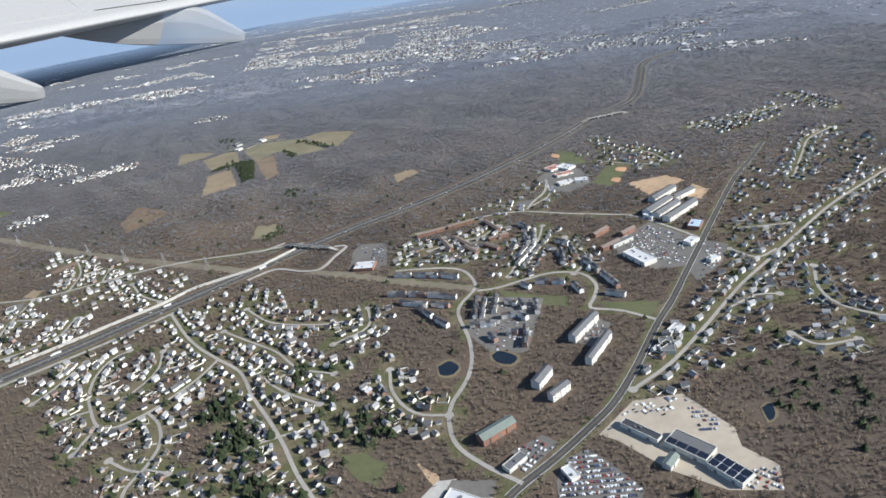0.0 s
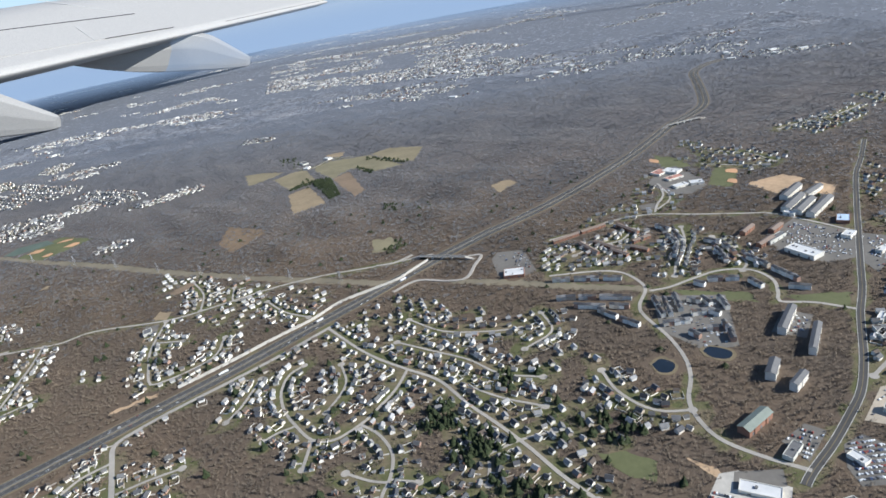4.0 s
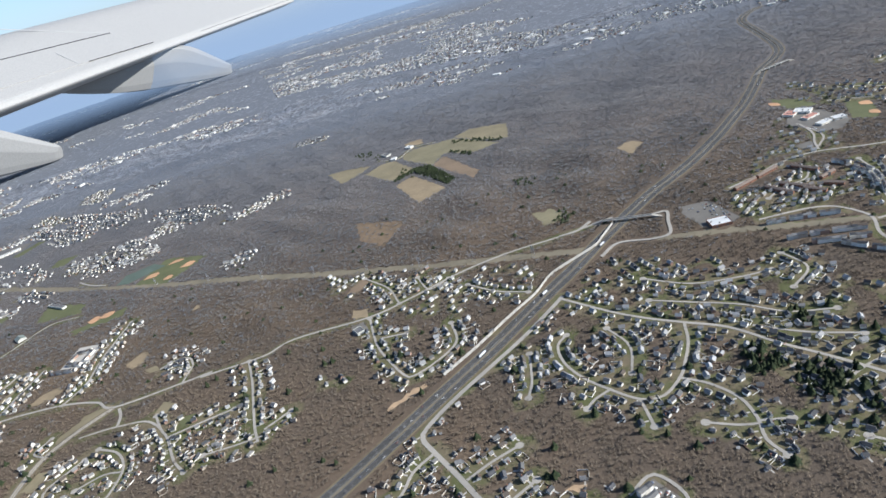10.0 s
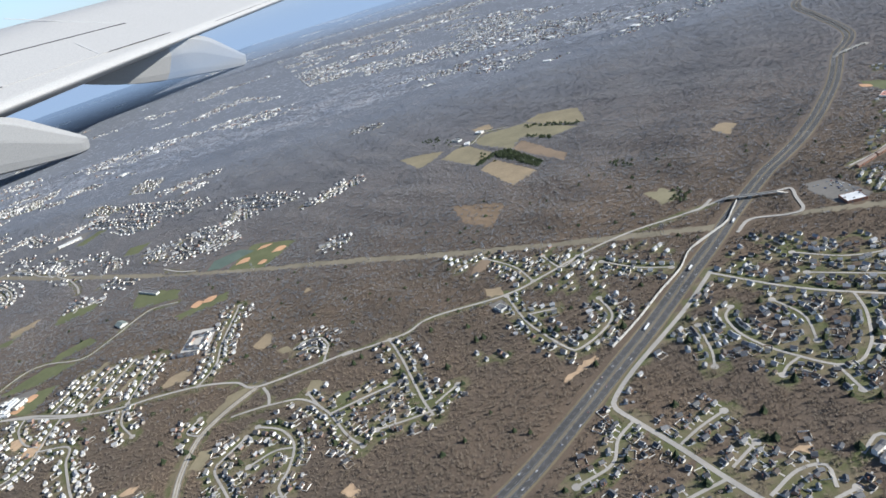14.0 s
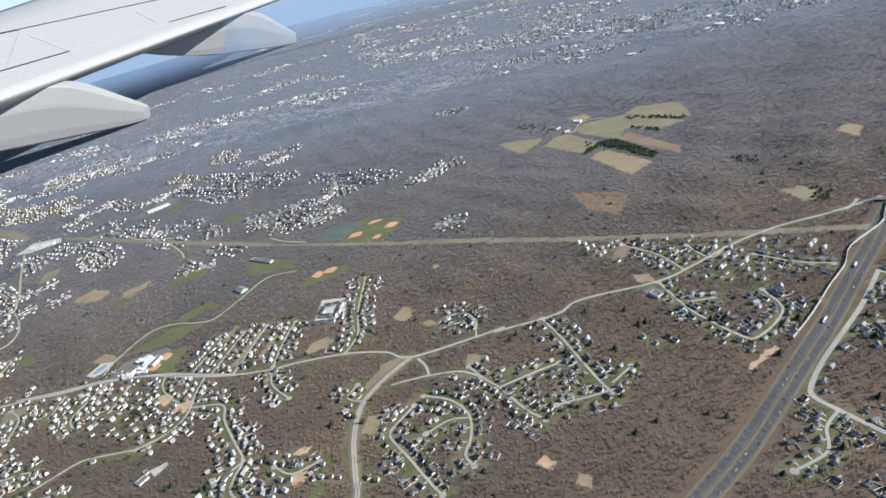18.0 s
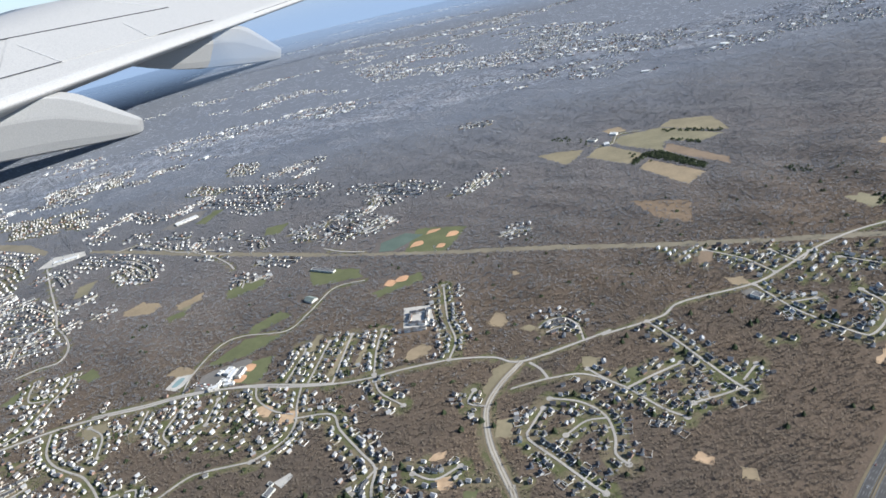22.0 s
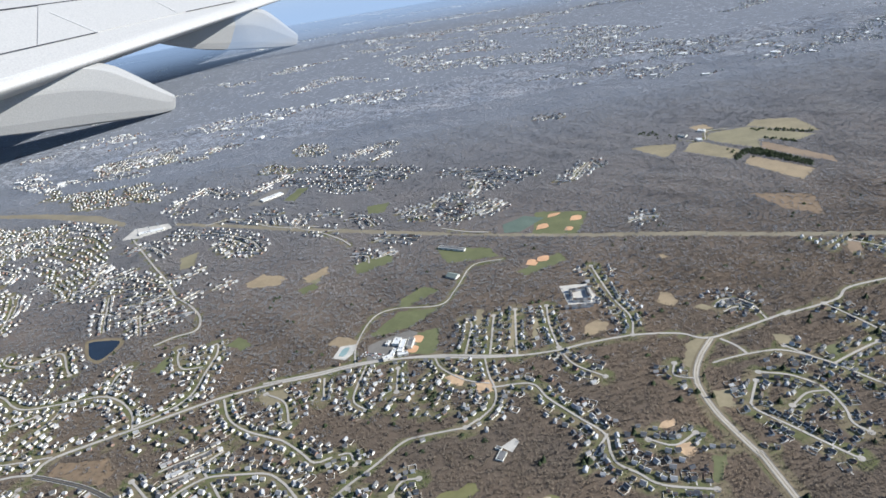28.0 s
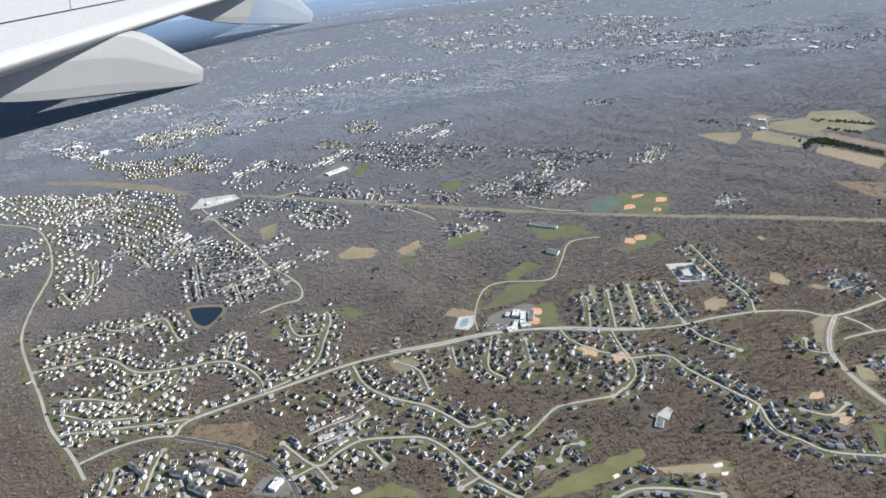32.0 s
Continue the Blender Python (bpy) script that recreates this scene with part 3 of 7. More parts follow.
road("street", 4, (-854.9, 453.7), (-821.8, 447.1), (-813.6, 424.2), (-797.1, 392.9), (-786.3, 372.2), (-789.6, 353.8), (-789.2, 341.5), (-779.6, 329.8), (-768.5, 315.2), (-736.5, 301.4))
road("street", 3.5, (-895.9, 514.9), (-892.4, 494.9), (-874.8, 471.2), (-855.7, 459.8))
road("street", 3.5, (-960.9, 524.3), (-975.7, 480.3), (-965.6, 461))
road("street", 3.5, (-931.7, 509.8), (-937.3, 476.2))
road("street", 3.5, (-1001.1, 519), (-1002.4, 488.9))
road("street", 3.5, (-784.2, 371.6), (-804.9, 352.2))
road("street", 4, (-929.5, 319.4), (-911.6, 322.1), (-886.1, 314.9), (-860.4, 302.2))
road("street", 3.5, (-697.5, 431.8), (-705.1, 417.2), (-691, 407.7))
road("street", 3.5, (-758.4, 357), (-743.1, 345.9), (-722.9, 352.6))
road("avenue", 3.2, (-971.3, 527.7), (-968.3, 561.8), (-948, 605.3), (-923.1, 614.7), (-875.2, 603.6), (-853, 628), (-828.4, 668.7), (-812.6, 677.9), (-784.9, 675))
road("lane", 2.4, (-579.8, 1203.3), (-547.2, 1207), (-521.8, 1188.4))
road("avenue", 3, (-407.3, 943.6), (-379.8, 927.4), (-353.6, 963.6), (-316.3, 957.9))
road("street", 3.5, (-758.8, 434.9), (-777, 458.2), (-781.9, 478.3))
road("lane", 2.6, (-1038, 1161.6), (-976.9, 1125.2), (-918.8, 1087.3), (-861.7, 1062.7), (-842.1, 1030.7))
road("lane", 2.6, (-1003, 1107.4), (-959.8, 1072.3), (-903.4, 1045.4), (-859.4, 1013.4))
road("lane", 2.6, (-1067.9, 1107.9), (-1028.2, 1084.2), (-989.9, 1058.5), (-948.2, 1031.2), (-917, 1009.5))
road("lane", 2.6, (-995.2, 1044.1), (-963.8, 1011.5), (-918.6, 993.9))
road("lane", 2.6, (-1053.4, 1143.8), (-1087.9, 1112.3), (-1115.5, 1080))
road("lane", 2.6, (-1054.9, 1279.5), (-1026.4, 1290.8), (-994.3, 1288.1))
road("lane", 2.6, (-1046.8, 1251.7), (-1015.6, 1252.9), (-993.9, 1229))
road("lane", 2.6, (-974.2, 1181.3), (-941.7, 1184.5), (-906.9, 1209), (-877.6, 1222.8), (-849.5, 1206.2))
road("lane", 2.6, (-903.7, 1134.8), (-869.5, 1172.2))
road("lane", 2.6, (-810.6, 1002.1), (-767.3, 993.6), (-724.7, 973.6), (-685.4, 946.8), (-662.6, 918))
road("lane", 2.6, (-775.7, 958.3), (-747.9, 957.6), (-717.6, 933.3), (-687.5, 912.2))
road("lane", 2.6, (-768.7, 920.1), (-746.2, 929.5), (-735.9, 895.8))
road("lane", 2.6, (-834.4, 886.8), (-808.8, 893.1), (-784.9, 883.7), (-763.1, 907.1), (-763.8, 946.6))
road("lane", 2.6, (-835, 871), (-820.6, 840), (-792.9, 818.4), (-767.6, 821.2), (-739.2, 838.2))
road("lane", 2.6, (-800.7, 861.2), (-779.1, 839.7), (-755.1, 850.4))
road("lane", 2.6, (-893.9, 872.4), (-870.8, 874.7), (-838.1, 877.1))
road("lane", 2.6, (-888.8, 850.7), (-864.2, 849.8), (-851.3, 852.3))
road("lane", 2.6, (-848.9, 821.9), (-824.9, 821), (-807, 810.6))
road("lane", 2.6, (-967.7, 887.5), (-939, 880.6), (-926, 847.2))
road("lane", 2.6, (-973.9, 856.8), (-1006, 863.3), (-1038.2, 892.3))
road("lane", 2.6, (-1109.5, 983.8), (-1064.5, 962.4))
road("lane", 2.6, (-1072.8, 947.8), (-1068.6, 919.1))
road("lane", 2.6, (-1048.1, 892.7), (-1033.9, 925), (-1003.9, 926.7))
road("lane", 2.6, (-932.1, 793.9), (-901.3, 793.2), (-873.2, 777))
road("lane", 2.6, (-965.3, 762.7), (-943.9, 755.3), (-942.6, 733.6))
road("lane", 2.6, (-934.3, 743), (-907.5, 751.5))
road("lane", 2.6, (-1004, 924.4), (-969.9, 917.4))
road("lane", 2.6, (-1237.2, 965.7), (-1199.8, 942.4), (-1174, 937.1), (-1138.3, 914.8), (-1102.8, 876.8), (-1085.1, 840.5))
road("lane", 2.6, (-1224.9, 943.2), (-1188.4, 920.7))
road("lane", 2.6, (-1159, 880.1), (-1144.2, 891.1), (-1126.4, 871.6))
road("lane", 2.6, (-1137.8, 843.2), (-1115, 847.9), (-1083.1, 830.5))
road("lane", 2.6, (-1127.9, 889.9), (-1101.7, 859))
road("lane", 2.6, (-1309.8, 830), (-1283, 845.1), (-1257.6, 858.4))
road("lane", 2.6, (-1327.5, 821.3), (-1286.6, 830.2), (-1256, 830.7), (-1220.6, 800.4))
road("lane", 2.6, (-1330.3, 807.3), (-1289.6, 800.3), (-1264.7, 799.5))
road("lane", 2.6, (-1273.8, 785.1), (-1263.8, 735.3), (-1254.9, 695.4))
road("lane", 2.6, (-1306.8, 865), (-1306.1, 834.8))
road("lane", 2.6, (-1260.8, 797.9), (-1227.3, 790.7), (-1192.7, 775.3))
road("lane", 2.6, (-1252.8, 750), (-1219, 749.4), (-1186.1, 756.5))
road("lane", 2.6, (-1240.6, 712.4), (-1211.9, 714.4), (-1180.2, 728.9))
road("lane", 2.6, (-1226.9, 688.7), (-1207.8, 693.8), (-1177, 701.2), (-1152.5, 702.2))
road("lane", 2.6, (-1196.3, 796.8), (-1157.3, 814.9))
road("lane", 2.6, (-1139.9, 746.9), (-1112.6, 761.4))
road("lane", 2.6, (-1252.3, 770.9), (-1223, 769.6), (-1198.5, 768.7))
road("lane", 2.6, (-1282.7, 749.1), (-1247.9, 729.3))
road("lane", 2.6, (-1219.3, 718.4), (-1206.8, 670.7))
road("lane", 2.6, (-1196.5, 776.8), (-1211.5, 801.4), (-1223.3, 814.2))
road("lane", 2.6, (-1172.3, 734), (-1153.8, 748.1))
road("lane", 2.6, (-1406.4, 843.3), (-1396.2, 806.5), (-1392, 769), (-1395.8, 730))
road("lane", 2.6, (-1360.8, 804.4), (-1329.3, 803.9))
road("lane", 2.6, (-1394.9, 851.3), (-1367.4, 856.3))
road("lane", 2.6, (-1337.8, 881.2), (-1310.3, 892.8))
road("lane", 2.6, (-1314.3, 851.2), (-1295.8, 881.3))
road("lane", 2.6, (-1254.1, 1060), (-1246.2, 1095.4), (-1221.9, 1125), (-1206.3, 1155.3))
road("lane", 2.6, (-1244.1, 1055.2), (-1213.2, 1033))
road("lane", 2.6, (-1205, 1145.7), (-1165, 1096.4), (-1124.9, 1076.3))
road("lane", 2.6, (-1297.4, 1366.7), (-1255.1, 1354.7), (-1238.6, 1361.3))
road("lane", 2.6, (-1235.7, 1384.2), (-1222.1, 1418.8), (-1172.4, 1406.8))
road("lane", 2.6, (-1410.9, 1410.5), (-1358.7, 1442.5), (-1299.6, 1451.3))
road("lane", 2.6, (-1435.2, 1486.5), (-1371.7, 1507.3))
road("lane", 2.6, (-1484.3, 1345.7), (-1426.4, 1336.3), (-1356.2, 1320.1))
road("lane", 2.6, (-1309.6, 1199.1), (-1274.1, 1171.9))
road("lane", 2.6, (-1184.3, 1019.3), (-1138.5, 1012.2))
road("lane", 2.6, (-1153.3, 980.8), (-1098.2, 939.3))
road("lane", 2.6, (-1488.5, 996.9), (-1461.6, 1037.7), (-1429.7, 1045.7))
road("lane", 2.6, (-1487.6, 1038.3), (-1432.7, 1003.6), (-1413.6, 1023))
road("lane", 2.6, (-1447.9, 1101.2), (-1389.1, 1057.3), (-1331.6, 1024))
road("lane", 2.6, (-1294.3, 923.4), (-1254.5, 925.7), (-1222.5, 883))
road("lane", 2.6, (-1489.2, 958.5), (-1443.2, 921.2), (-1442.5, 889.8))
road("lane", 2.6, (-1418.1, 938.1), (-1390.1, 913.5))
road("avenue", 5, (-1289.9, 967.9), (-1264.7, 916.4), (-1237.9, 862.4), (-1208.5, 804.9), (-1183.4, 748.2))
road("avenue", 5, (-1183.4, 748.2), (-1161.4, 718.9), (-1145.8, 690.6), (-1141.3, 670.3), (-1145.1, 656.2), (-1166, 652.3), (-1186.8, 643))
road("avenue", 5, (-1006, 863.3), (-976.1, 822.6), (-962.6, 796.3))
road("avenue", 5, (-838.8, 793.5), (-812.9, 770.4), (-782.9, 753.2))
road("avenue", 5, (-1182.6, 971.6), (-1135, 972.3), (-1071.7, 911.9), (-1005.4, 881.5))
road("avenue", 4.4, (65, 627.5), (60, 596.1), (47.6, 573.6), (40.4, 555.4))
road("lane", 2.4, (-614.7, 702.1), (-591.4, 708.7), (-570.8, 703.9))
road("lane", 2.4, (-579.8, 1203.3), (-547.2, 1207), (-521.8, 1188.4))
road("lane", 3, (-647.7, 879.6), (-619.3, 874.4), (-574.8, 927.1), (-567.6, 900.2))
road("lane", 3, (-614.4, 888), (-594.9, 909.7), (-578.3, 907.5))

# round turning places where a street ends
every = np.concatenate([s[2] for s in STREETS])
owner = np.concatenate([np.full(len(s[2]), i) for i, s in enumerate(STREETS)])
for i, (kind, width, line) in enumerate(STREETS):
    for end in (line[0], line[-1]):
        others = np.hypot(*(every - end).T)[owner != i]
        if kind == "street" and others.min() > 9 and end[1] < 900:
            ring = [(end[0] + 2.7 * math.cos(a), end[1] + 2.7 * math.sin(a)) for a in np.linspace(0, 2 * math.pi, 17)[:-1]]
            tagged(part("turning_circle", slab(ring, 0.0, 0.112), PALE_ROAD), "pale round turning place at the end of a street", "road", kind="structure")


laid = 0


def field(kind, *points):
    """A flat piece of land with a ragged outline."""
    mat, label = FIELDS[kind]
    p = [np.array(q, float) for q in points]
    out = []
    for a, b in zip(p, p[1:] + p[:1]):
        n = max(1, int(np.linalg.norm(b - a) / 4))
        for i in range(n):
            jit = 0.0 if kind in ("lot", "paving", "yard") else 1.1
            out.append(a + (b - a) * i / n + rng.normal(0, jit, 2))
    global laid
    laid += 1
    bm = bmesh.new()
    bm.faces.new([bm.verts.new((x, y, 0.02 + 0.001 * laid)) for x, y in out])
    bmesh.ops.triangulate(bm, faces=bm.faces)
    ob = tagged(part(kind if kind in ("lawn", "lot", "scrub", "paving", "yard") else "field", bm, mat), label, {"lot": "parking lot", "paving": "paving", "yard": "yard"}.get(kind, "field"), kind="structure")
    for f in ob.data.polygons:
        if f.normal.z < 0:
            f.flip()
    poly = [tuple(q) for q in p]
    w = inside(poly, CX, CY)
    if kind == "scrub":
        w &= rng.random(w.shape) > 0.35
    clear_mask[w] = True
    return ob


field("field_tan", (-385.6, 809.2), (-360, 832.4), (-321.2, 747.3), (-358, 722))
field("field_olive", (-431.2, 895.7), (-407.3, 924.1), (-386, 923.3), (-358.6, 860.3), (-382.2, 835.1), (-390.6, 832.7))
field("field_olive", (-495.4, 952.8), (-460.5, 948), (-422.8, 932.5), (-440.4, 907.4), (-466.3, 886.1))
field("field_green", (-373.5, 931.1), (-354.1, 953.3), (-288.9, 951), (-229.5, 866.5), (-268, 856.5), (-310.3, 889.1), (-330.7, 852.5), (-368.4, 906.5))
field("field_olive", (-288.5, 955.2), (-257.8, 975.3), (-202.8, 948.1), (-213.5, 876.1), (-250.3, 899))
field("field_tan", (-368.3, 996.6), (-338.9, 1000.2), (-335.5, 971.4), (-362.5, 977))
field("field_brown", (-330.9, 849), (-311.4, 876.7), (-272, 772.7), (-282.3, 754), (-309.9, 807.2))
field("scrub", (-439.3, 713.6), (-386.1, 684.6), (-379.5, 670.5), (-405.2, 624.2), (-432.6, 658))
field("field_green", (-241.7, 597), (-220.8, 597.5), (-211.3, 579.4), (-217.5, 563.5), (-235.8, 561.9))
field("field_tan", (-109.1, 710.7), (-88.4, 727), (-77.4, 706.1), (-100.4, 681.1))
field("field_brown", (-430.4, 557.3), (-414.8, 562.4), (-427.2, 536.8), (-443.6, 535.2))
field("field_tan", (-434.3, 503.8), (-418.5, 498.7), (-418.4, 481.9), (-434.6, 489.2))
field("field_tan", (-1097.2, 745.5), (-1076.9, 762.8), (-1051.7, 728.2), (-1059.2, 722.1))
field("field_green", (-1009.1, 707.7), (-999, 726.6), (-1002.4, 740.5), (-1024.6, 721))
field("field_green", (-1198.9, 864.2), (-1176, 873.9), (-1174.6, 827.6), (-1193.1, 826.1))
field("lawn", (-953.6, 572.9), (-919, 607.1), (-877.2, 598.1), (-910.5, 574.5), (-942.6, 569))
field("lawn", (-908.3, 562.6), (-882.3, 559), (-893.6, 521), (-917.7, 526.2))
field("lawn", (-644.8, 450.7), (-679.9, 425.9), (-678.6, 434.3), (-654.8, 449.3))
field("lawn", (-856.4, 739.8), (-791.8, 710.5), (-788.2, 684.2), (-850.2, 692.6))
field("lawn", (-919.1, 628.5), (-885.4, 651.1), (-869.6, 634.1), (-914.4, 611.6))
field("lawn", (-778.5, 639.1), (-718.4, 664.7), (-717.4, 642.4), (-770.2, 627.4))
field("lawn", (-709.5, 785.9), (-644.5, 757.8), (-682.7, 697.5), (-733.4, 721.9))
field("lawn", (-961.3, 735.9), (-913.5, 750.5), (-912.8, 725.1), (-959.3, 711.4))
field("lawn", (-931.5, 920.7), (-895.9, 921.9), (-908.3, 887.2), (-933.1, 891.1))
field("lawn", (-1062.6, 1016.9), (-1040.2, 1062), (-1021.2, 1059), (-1045.2, 1003.9))
field("golf", (-984.8, 335), (-955.9, 345.6), (-918.4, 352.6), (-892.4, 355.7), (-889.1, 347.4), (-912.8, 336.8), (-945.1, 330.7), (-968, 330.3))
field("golf", (-887.3, 335.9), (-839.5, 327.9), (-843.1, 315.7), (-873.1, 322.8))
field("golf", (-1108.3, 370), (-1074.8, 374.5), (-1053.3, 354.4))
field("lawn", (79.3, 379.2), (119.1, 373.7), (111.2, 355.4), (88.6, 367.9))
field("lawn", (-71.8, 446.8), (-6.9, 421), (-6.8, 412.4), (-75.1, 437.3))
field("lawn", (10.1, 408.9), (57.7, 391.2), (59.8, 375.6), (18, 395.1))
field("lawn", (85.3, 727.4), (105.3, 703.4), (112.4, 664), (83.2, 675.7))
field("lawn", (106.6, 604), (131.4, 652.5), (147.8, 631.3), (126.1, 589.1))
field("lawn", (-721.9, 329), (-713.4, 326.4), (-733.3, 304.9), (-737.8, 308.9))
field("dirt", (140.1, 592), (180, 601.8), (192.9, 580.8), (153.6, 557))
field("dirt", (195.6, 572.1), (205.3, 553.8), (192.1, 534.4), (183.5, 546.9))
field("dirt", (-34.1, 240.4), (-31.4, 242.8), (-17.4, 226.1), (-21.3, 223.6))
field("dirt", (-864, 465.1), (-851.2, 463.5), (-856, 448.3), (-867.5, 449.5))
field("dirt", (-883.7, 475.9), (-874.8, 477.4), (-877.5, 465.2), (-884.5, 467.5))
field("field_tan", (-891.6, 336), (-869.4, 332.8), (-844.7, 326.7), (-853.5, 319.7), (-886.6, 329.3))
field("dirt", (-302.3, 243), (-290.5, 240.6), (-294.8, 235.7))
field("strip", (-209.4, 493.1), (-258, 512.6), (-312.2, 535), (-365.2, 555.6), (-421.3, 581.3), (-481.8, 609), (-547.5, 642), (-619, 674.9), (-696.3, 707.3), (-838, 776.2), (-835.4, 768.3), (-694.3, 697.1), (-617.6, 662.3), (-547.1, 629), (-482.4, 597.1), (-422.7, 570.3), (-367.4, 545.3), (-315.3, 524.3), (-261.4, 503.5), (-212.2, 483.7))
field("strip", (-159.6, 480.5), (-113.4, 465.9), (-71.8, 446.8), (-2.6, 417.5), (-2.5, 409), (-70.4, 436.3), (-111.3, 455.5), (-154.5, 471))
field("strip", (-835.6, 778.9), (-944.4, 840.1), (-1046.1, 897.5), (-1119.2, 943.9), (-1232.9, 1006.5), (-1234, 997.5), (-1119.5, 930.6), (-1047.3, 885.2), (-946.7, 828.9), (-839, 768.9))
field("field_tan", (-1026.9, 729.5), (-995.2, 749.1), (-994.9, 729.7), (-1018.3, 715.6))
field("strip", (-1321.3, 1049.3), (-1381.4, 1111.1), (-1488.9, 1174.8), (-1598.4, 1223.3), (-1592.9, 1206.7), (-1481.6, 1147.1), (-1375, 1077.4), (-1323.6, 1035.8))
field("dirt", (-746.3, 365.1), (-743, 371.2), (-730.4, 370), (-730.5, 366.3), (-739.8, 362.9))
field("dirt", (-743.4, 340.7), (-741.3, 345.5), (-731.4, 344.5), (-731.8, 335.8), (-738.8, 334.9))
field("dirt", (-891.9, 479.5), (-885.2, 481.9), (-876.9, 480.4), (-875.8, 470.4), (-887, 469.1))
field("dirt", (-870.3, 451.7), (-866.7, 464), (-856.6, 461.8), (-854.5, 447.5))
field("field_tan", (-752.7, 498), (-748, 511.3), (-731.1, 517.1), (-723.7, 507.1), (-729.6, 498), (-744.1, 494.5))
field("field_tan", (-663.9, 524.6), (-654.3, 540.1), (-646.6, 531.1), (-645, 518.4), (-656.2, 510.7))
field("field_olive", (-638.9, 503.2), (-628.5, 506.9), (-623.4, 496.5), (-631.5, 492.9))
field("field_olive", (-692.2, 371.7), (-685.7, 390.6), (-672, 387), (-680.6, 366.4))
field("field_olive", (-694.6, 406.6), (-689.1, 430.1), (-676.2, 451.3), (-660.5, 460.6), (-647.9, 457.3), (-665.6, 442.9), (-682.9, 421.6), (-690.3, 405))
field("field_olive", (-599.3, 441), (-585.2, 431.8), (-592.4, 421.3), (-603.4, 425.7))
field("field_tan", (-619.8, 612.1), (-613.3, 611.7), (-613.5, 603.4), (-620.7, 601.4))
field("dirt", (-567.9, 305.6), (-560.6, 312.8), (-555.1, 303.4), (-559.3, 296.8))
field("field_tan", (-545.3, 290.5), (-535.6, 285.7), (-537.2, 276.5), (-546, 281.3))
field("dirt", (-402.7, 351), (-385.2, 361.7), (-373.2, 365.8), (-372.3, 361.1), (-387.2, 353.8), (-400.9, 346.2))
field("lawn", (-1105.2, 611.7), (-1093.1, 624.7), (-1073.9, 600.4), (-1086.6, 597.6))
field("field_tan", (-998.2, 573.3), (-985.7, 584.6), (-973.4, 576.9), (-964.4, 561.2), (-981.7, 561.3))
field("field_tan", (-1097.6, 737.5), (-1081.3, 759.5), (-1052.6, 750.9), (-1046.7, 734.8), (-1072.9, 726.2))
field("lawn", (-1031.6, 699.8), (-1010.9, 713), (-1006, 696.7), (-1025.1, 689))
field("field_brown", (-1112.8, 486), (-1095.8, 487.9), (-1091.8, 481.5), (-1107.1, 479.1))
field("paving", (-993.2, 547.8), (-984.1, 565.1), (-967.9, 563.8), (-973, 548), (-980.5, 540.5))
field("scrub", (-1229.9, 482.6), (-1187, 473.8), (-1175.8, 456.9), (-1181.4, 444.4), (-1234.9, 469.3))
field("field_olive", (-807.8, 555.3), (-800, 556), (-821.4, 503.4), (-828, 501.7))
field("field_olive", (-788.1, 542.6), (-781.8, 542.6), (-797.1, 505), (-803.9, 503.3))
field("field_olive", (-840.2, 578.7), (-832.6, 578.4), (-841.2, 550.1), (-848.4, 550.4))
field("field_olive", (-1061, 516.3), (-1034.3, 516.4), (-1034.5, 499.2), (-1051.2, 492.2), (-1057.6, 502.4))
field("lawn", (-1178.5, 592), (-1167.9, 614.1), (-1160.7, 606.4), (-1163.7, 587.1))
field("lawn", (-573.5, 408.3), (-563.4, 410.5), (-561.8, 397.9), (-572.9, 396.3))
field("lot", (35, 224), (41.3, 238.5), (53, 244), (74, 217), (71, 210), (35, 212))
field("lot", (104.9, 469.9), (140.2, 498.4), (168.2, 456.3), (147.7, 417.5), (125.4, 415.6), (104.6, 444.5))
field("yard", (59.2, 252.8), (80.8, 276.2), (107, 279), (124.3, 251), (123.4, 238.4), (135.2, 225.6), (131.4, 211.2), (109, 213), (87.7, 226.4), (67.6, 247.9))
field("lot", (-119, 507.2), (-113.4, 519.9), (-89, 517.2), (-82.3, 471), (-93.7, 465.5), (-115.2, 470.4))
field("lot", (69.4, 363), (83.9, 352.2), (67.7, 327.8), (51.9, 339.6))
field("lot", (55.4, 634.4), (80.3, 676.9), (104.2, 648.3), (106.6, 604), (85.1, 587.6), (66.5, 594))
field("lot", (14.7, 245.4), (31.1, 255.8), (39, 248.9), (20.9, 229.9))
field("paving", (-41.2, 203.1), (-22.1, 229.2), (-12.9, 229.8), (6.4, 215.9), (-1.4, 201.2))
field("lot", (-5.6, 404), (42.9, 391.5), (27.9, 328.8), (5.8, 330.1), (-12, 357.7))
field("lot", (30.7, 578.2), (47.1, 579.6), (46.7, 565.1), (30.5, 563.6))
field("paving", (-865.8, 383.8), (-853.1, 389.6), (-850.3, 385.1), (-858.9, 375.8))
field("lawn", (-76.2, 253.4), (-61, 253.4), (-48, 242.7), (-52.8, 229.4), (-64.1, 233.3))
field("lot", (-19.6, 218.7), (-14.8, 229.4), (7.3, 227.5), (4.5, 216.8))
field("lot", (-956.9, 555.8), (-944.8, 561.2), (-912.5, 568.5), (-905.6, 561.6), (-909.5, 541.6), (-922.2, 529.7), (-949.4, 525.2), (-960.3, 530.8))
field("paving", (-744.9, 590.5), (-716.6, 584.9), (-716.2, 558.7), (-720.4, 545), (-749.1, 548.7))
field("lot", (-1181.5, 394.4), (-1170, 410.1), (-1148.6, 401.2), (-1152.5, 382.6))
field("paving", (-1310.3, 975.5), (-1299, 1015.8), (-1246.5, 1012.3), (-1235.9, 989), (-1280.7, 971.9))
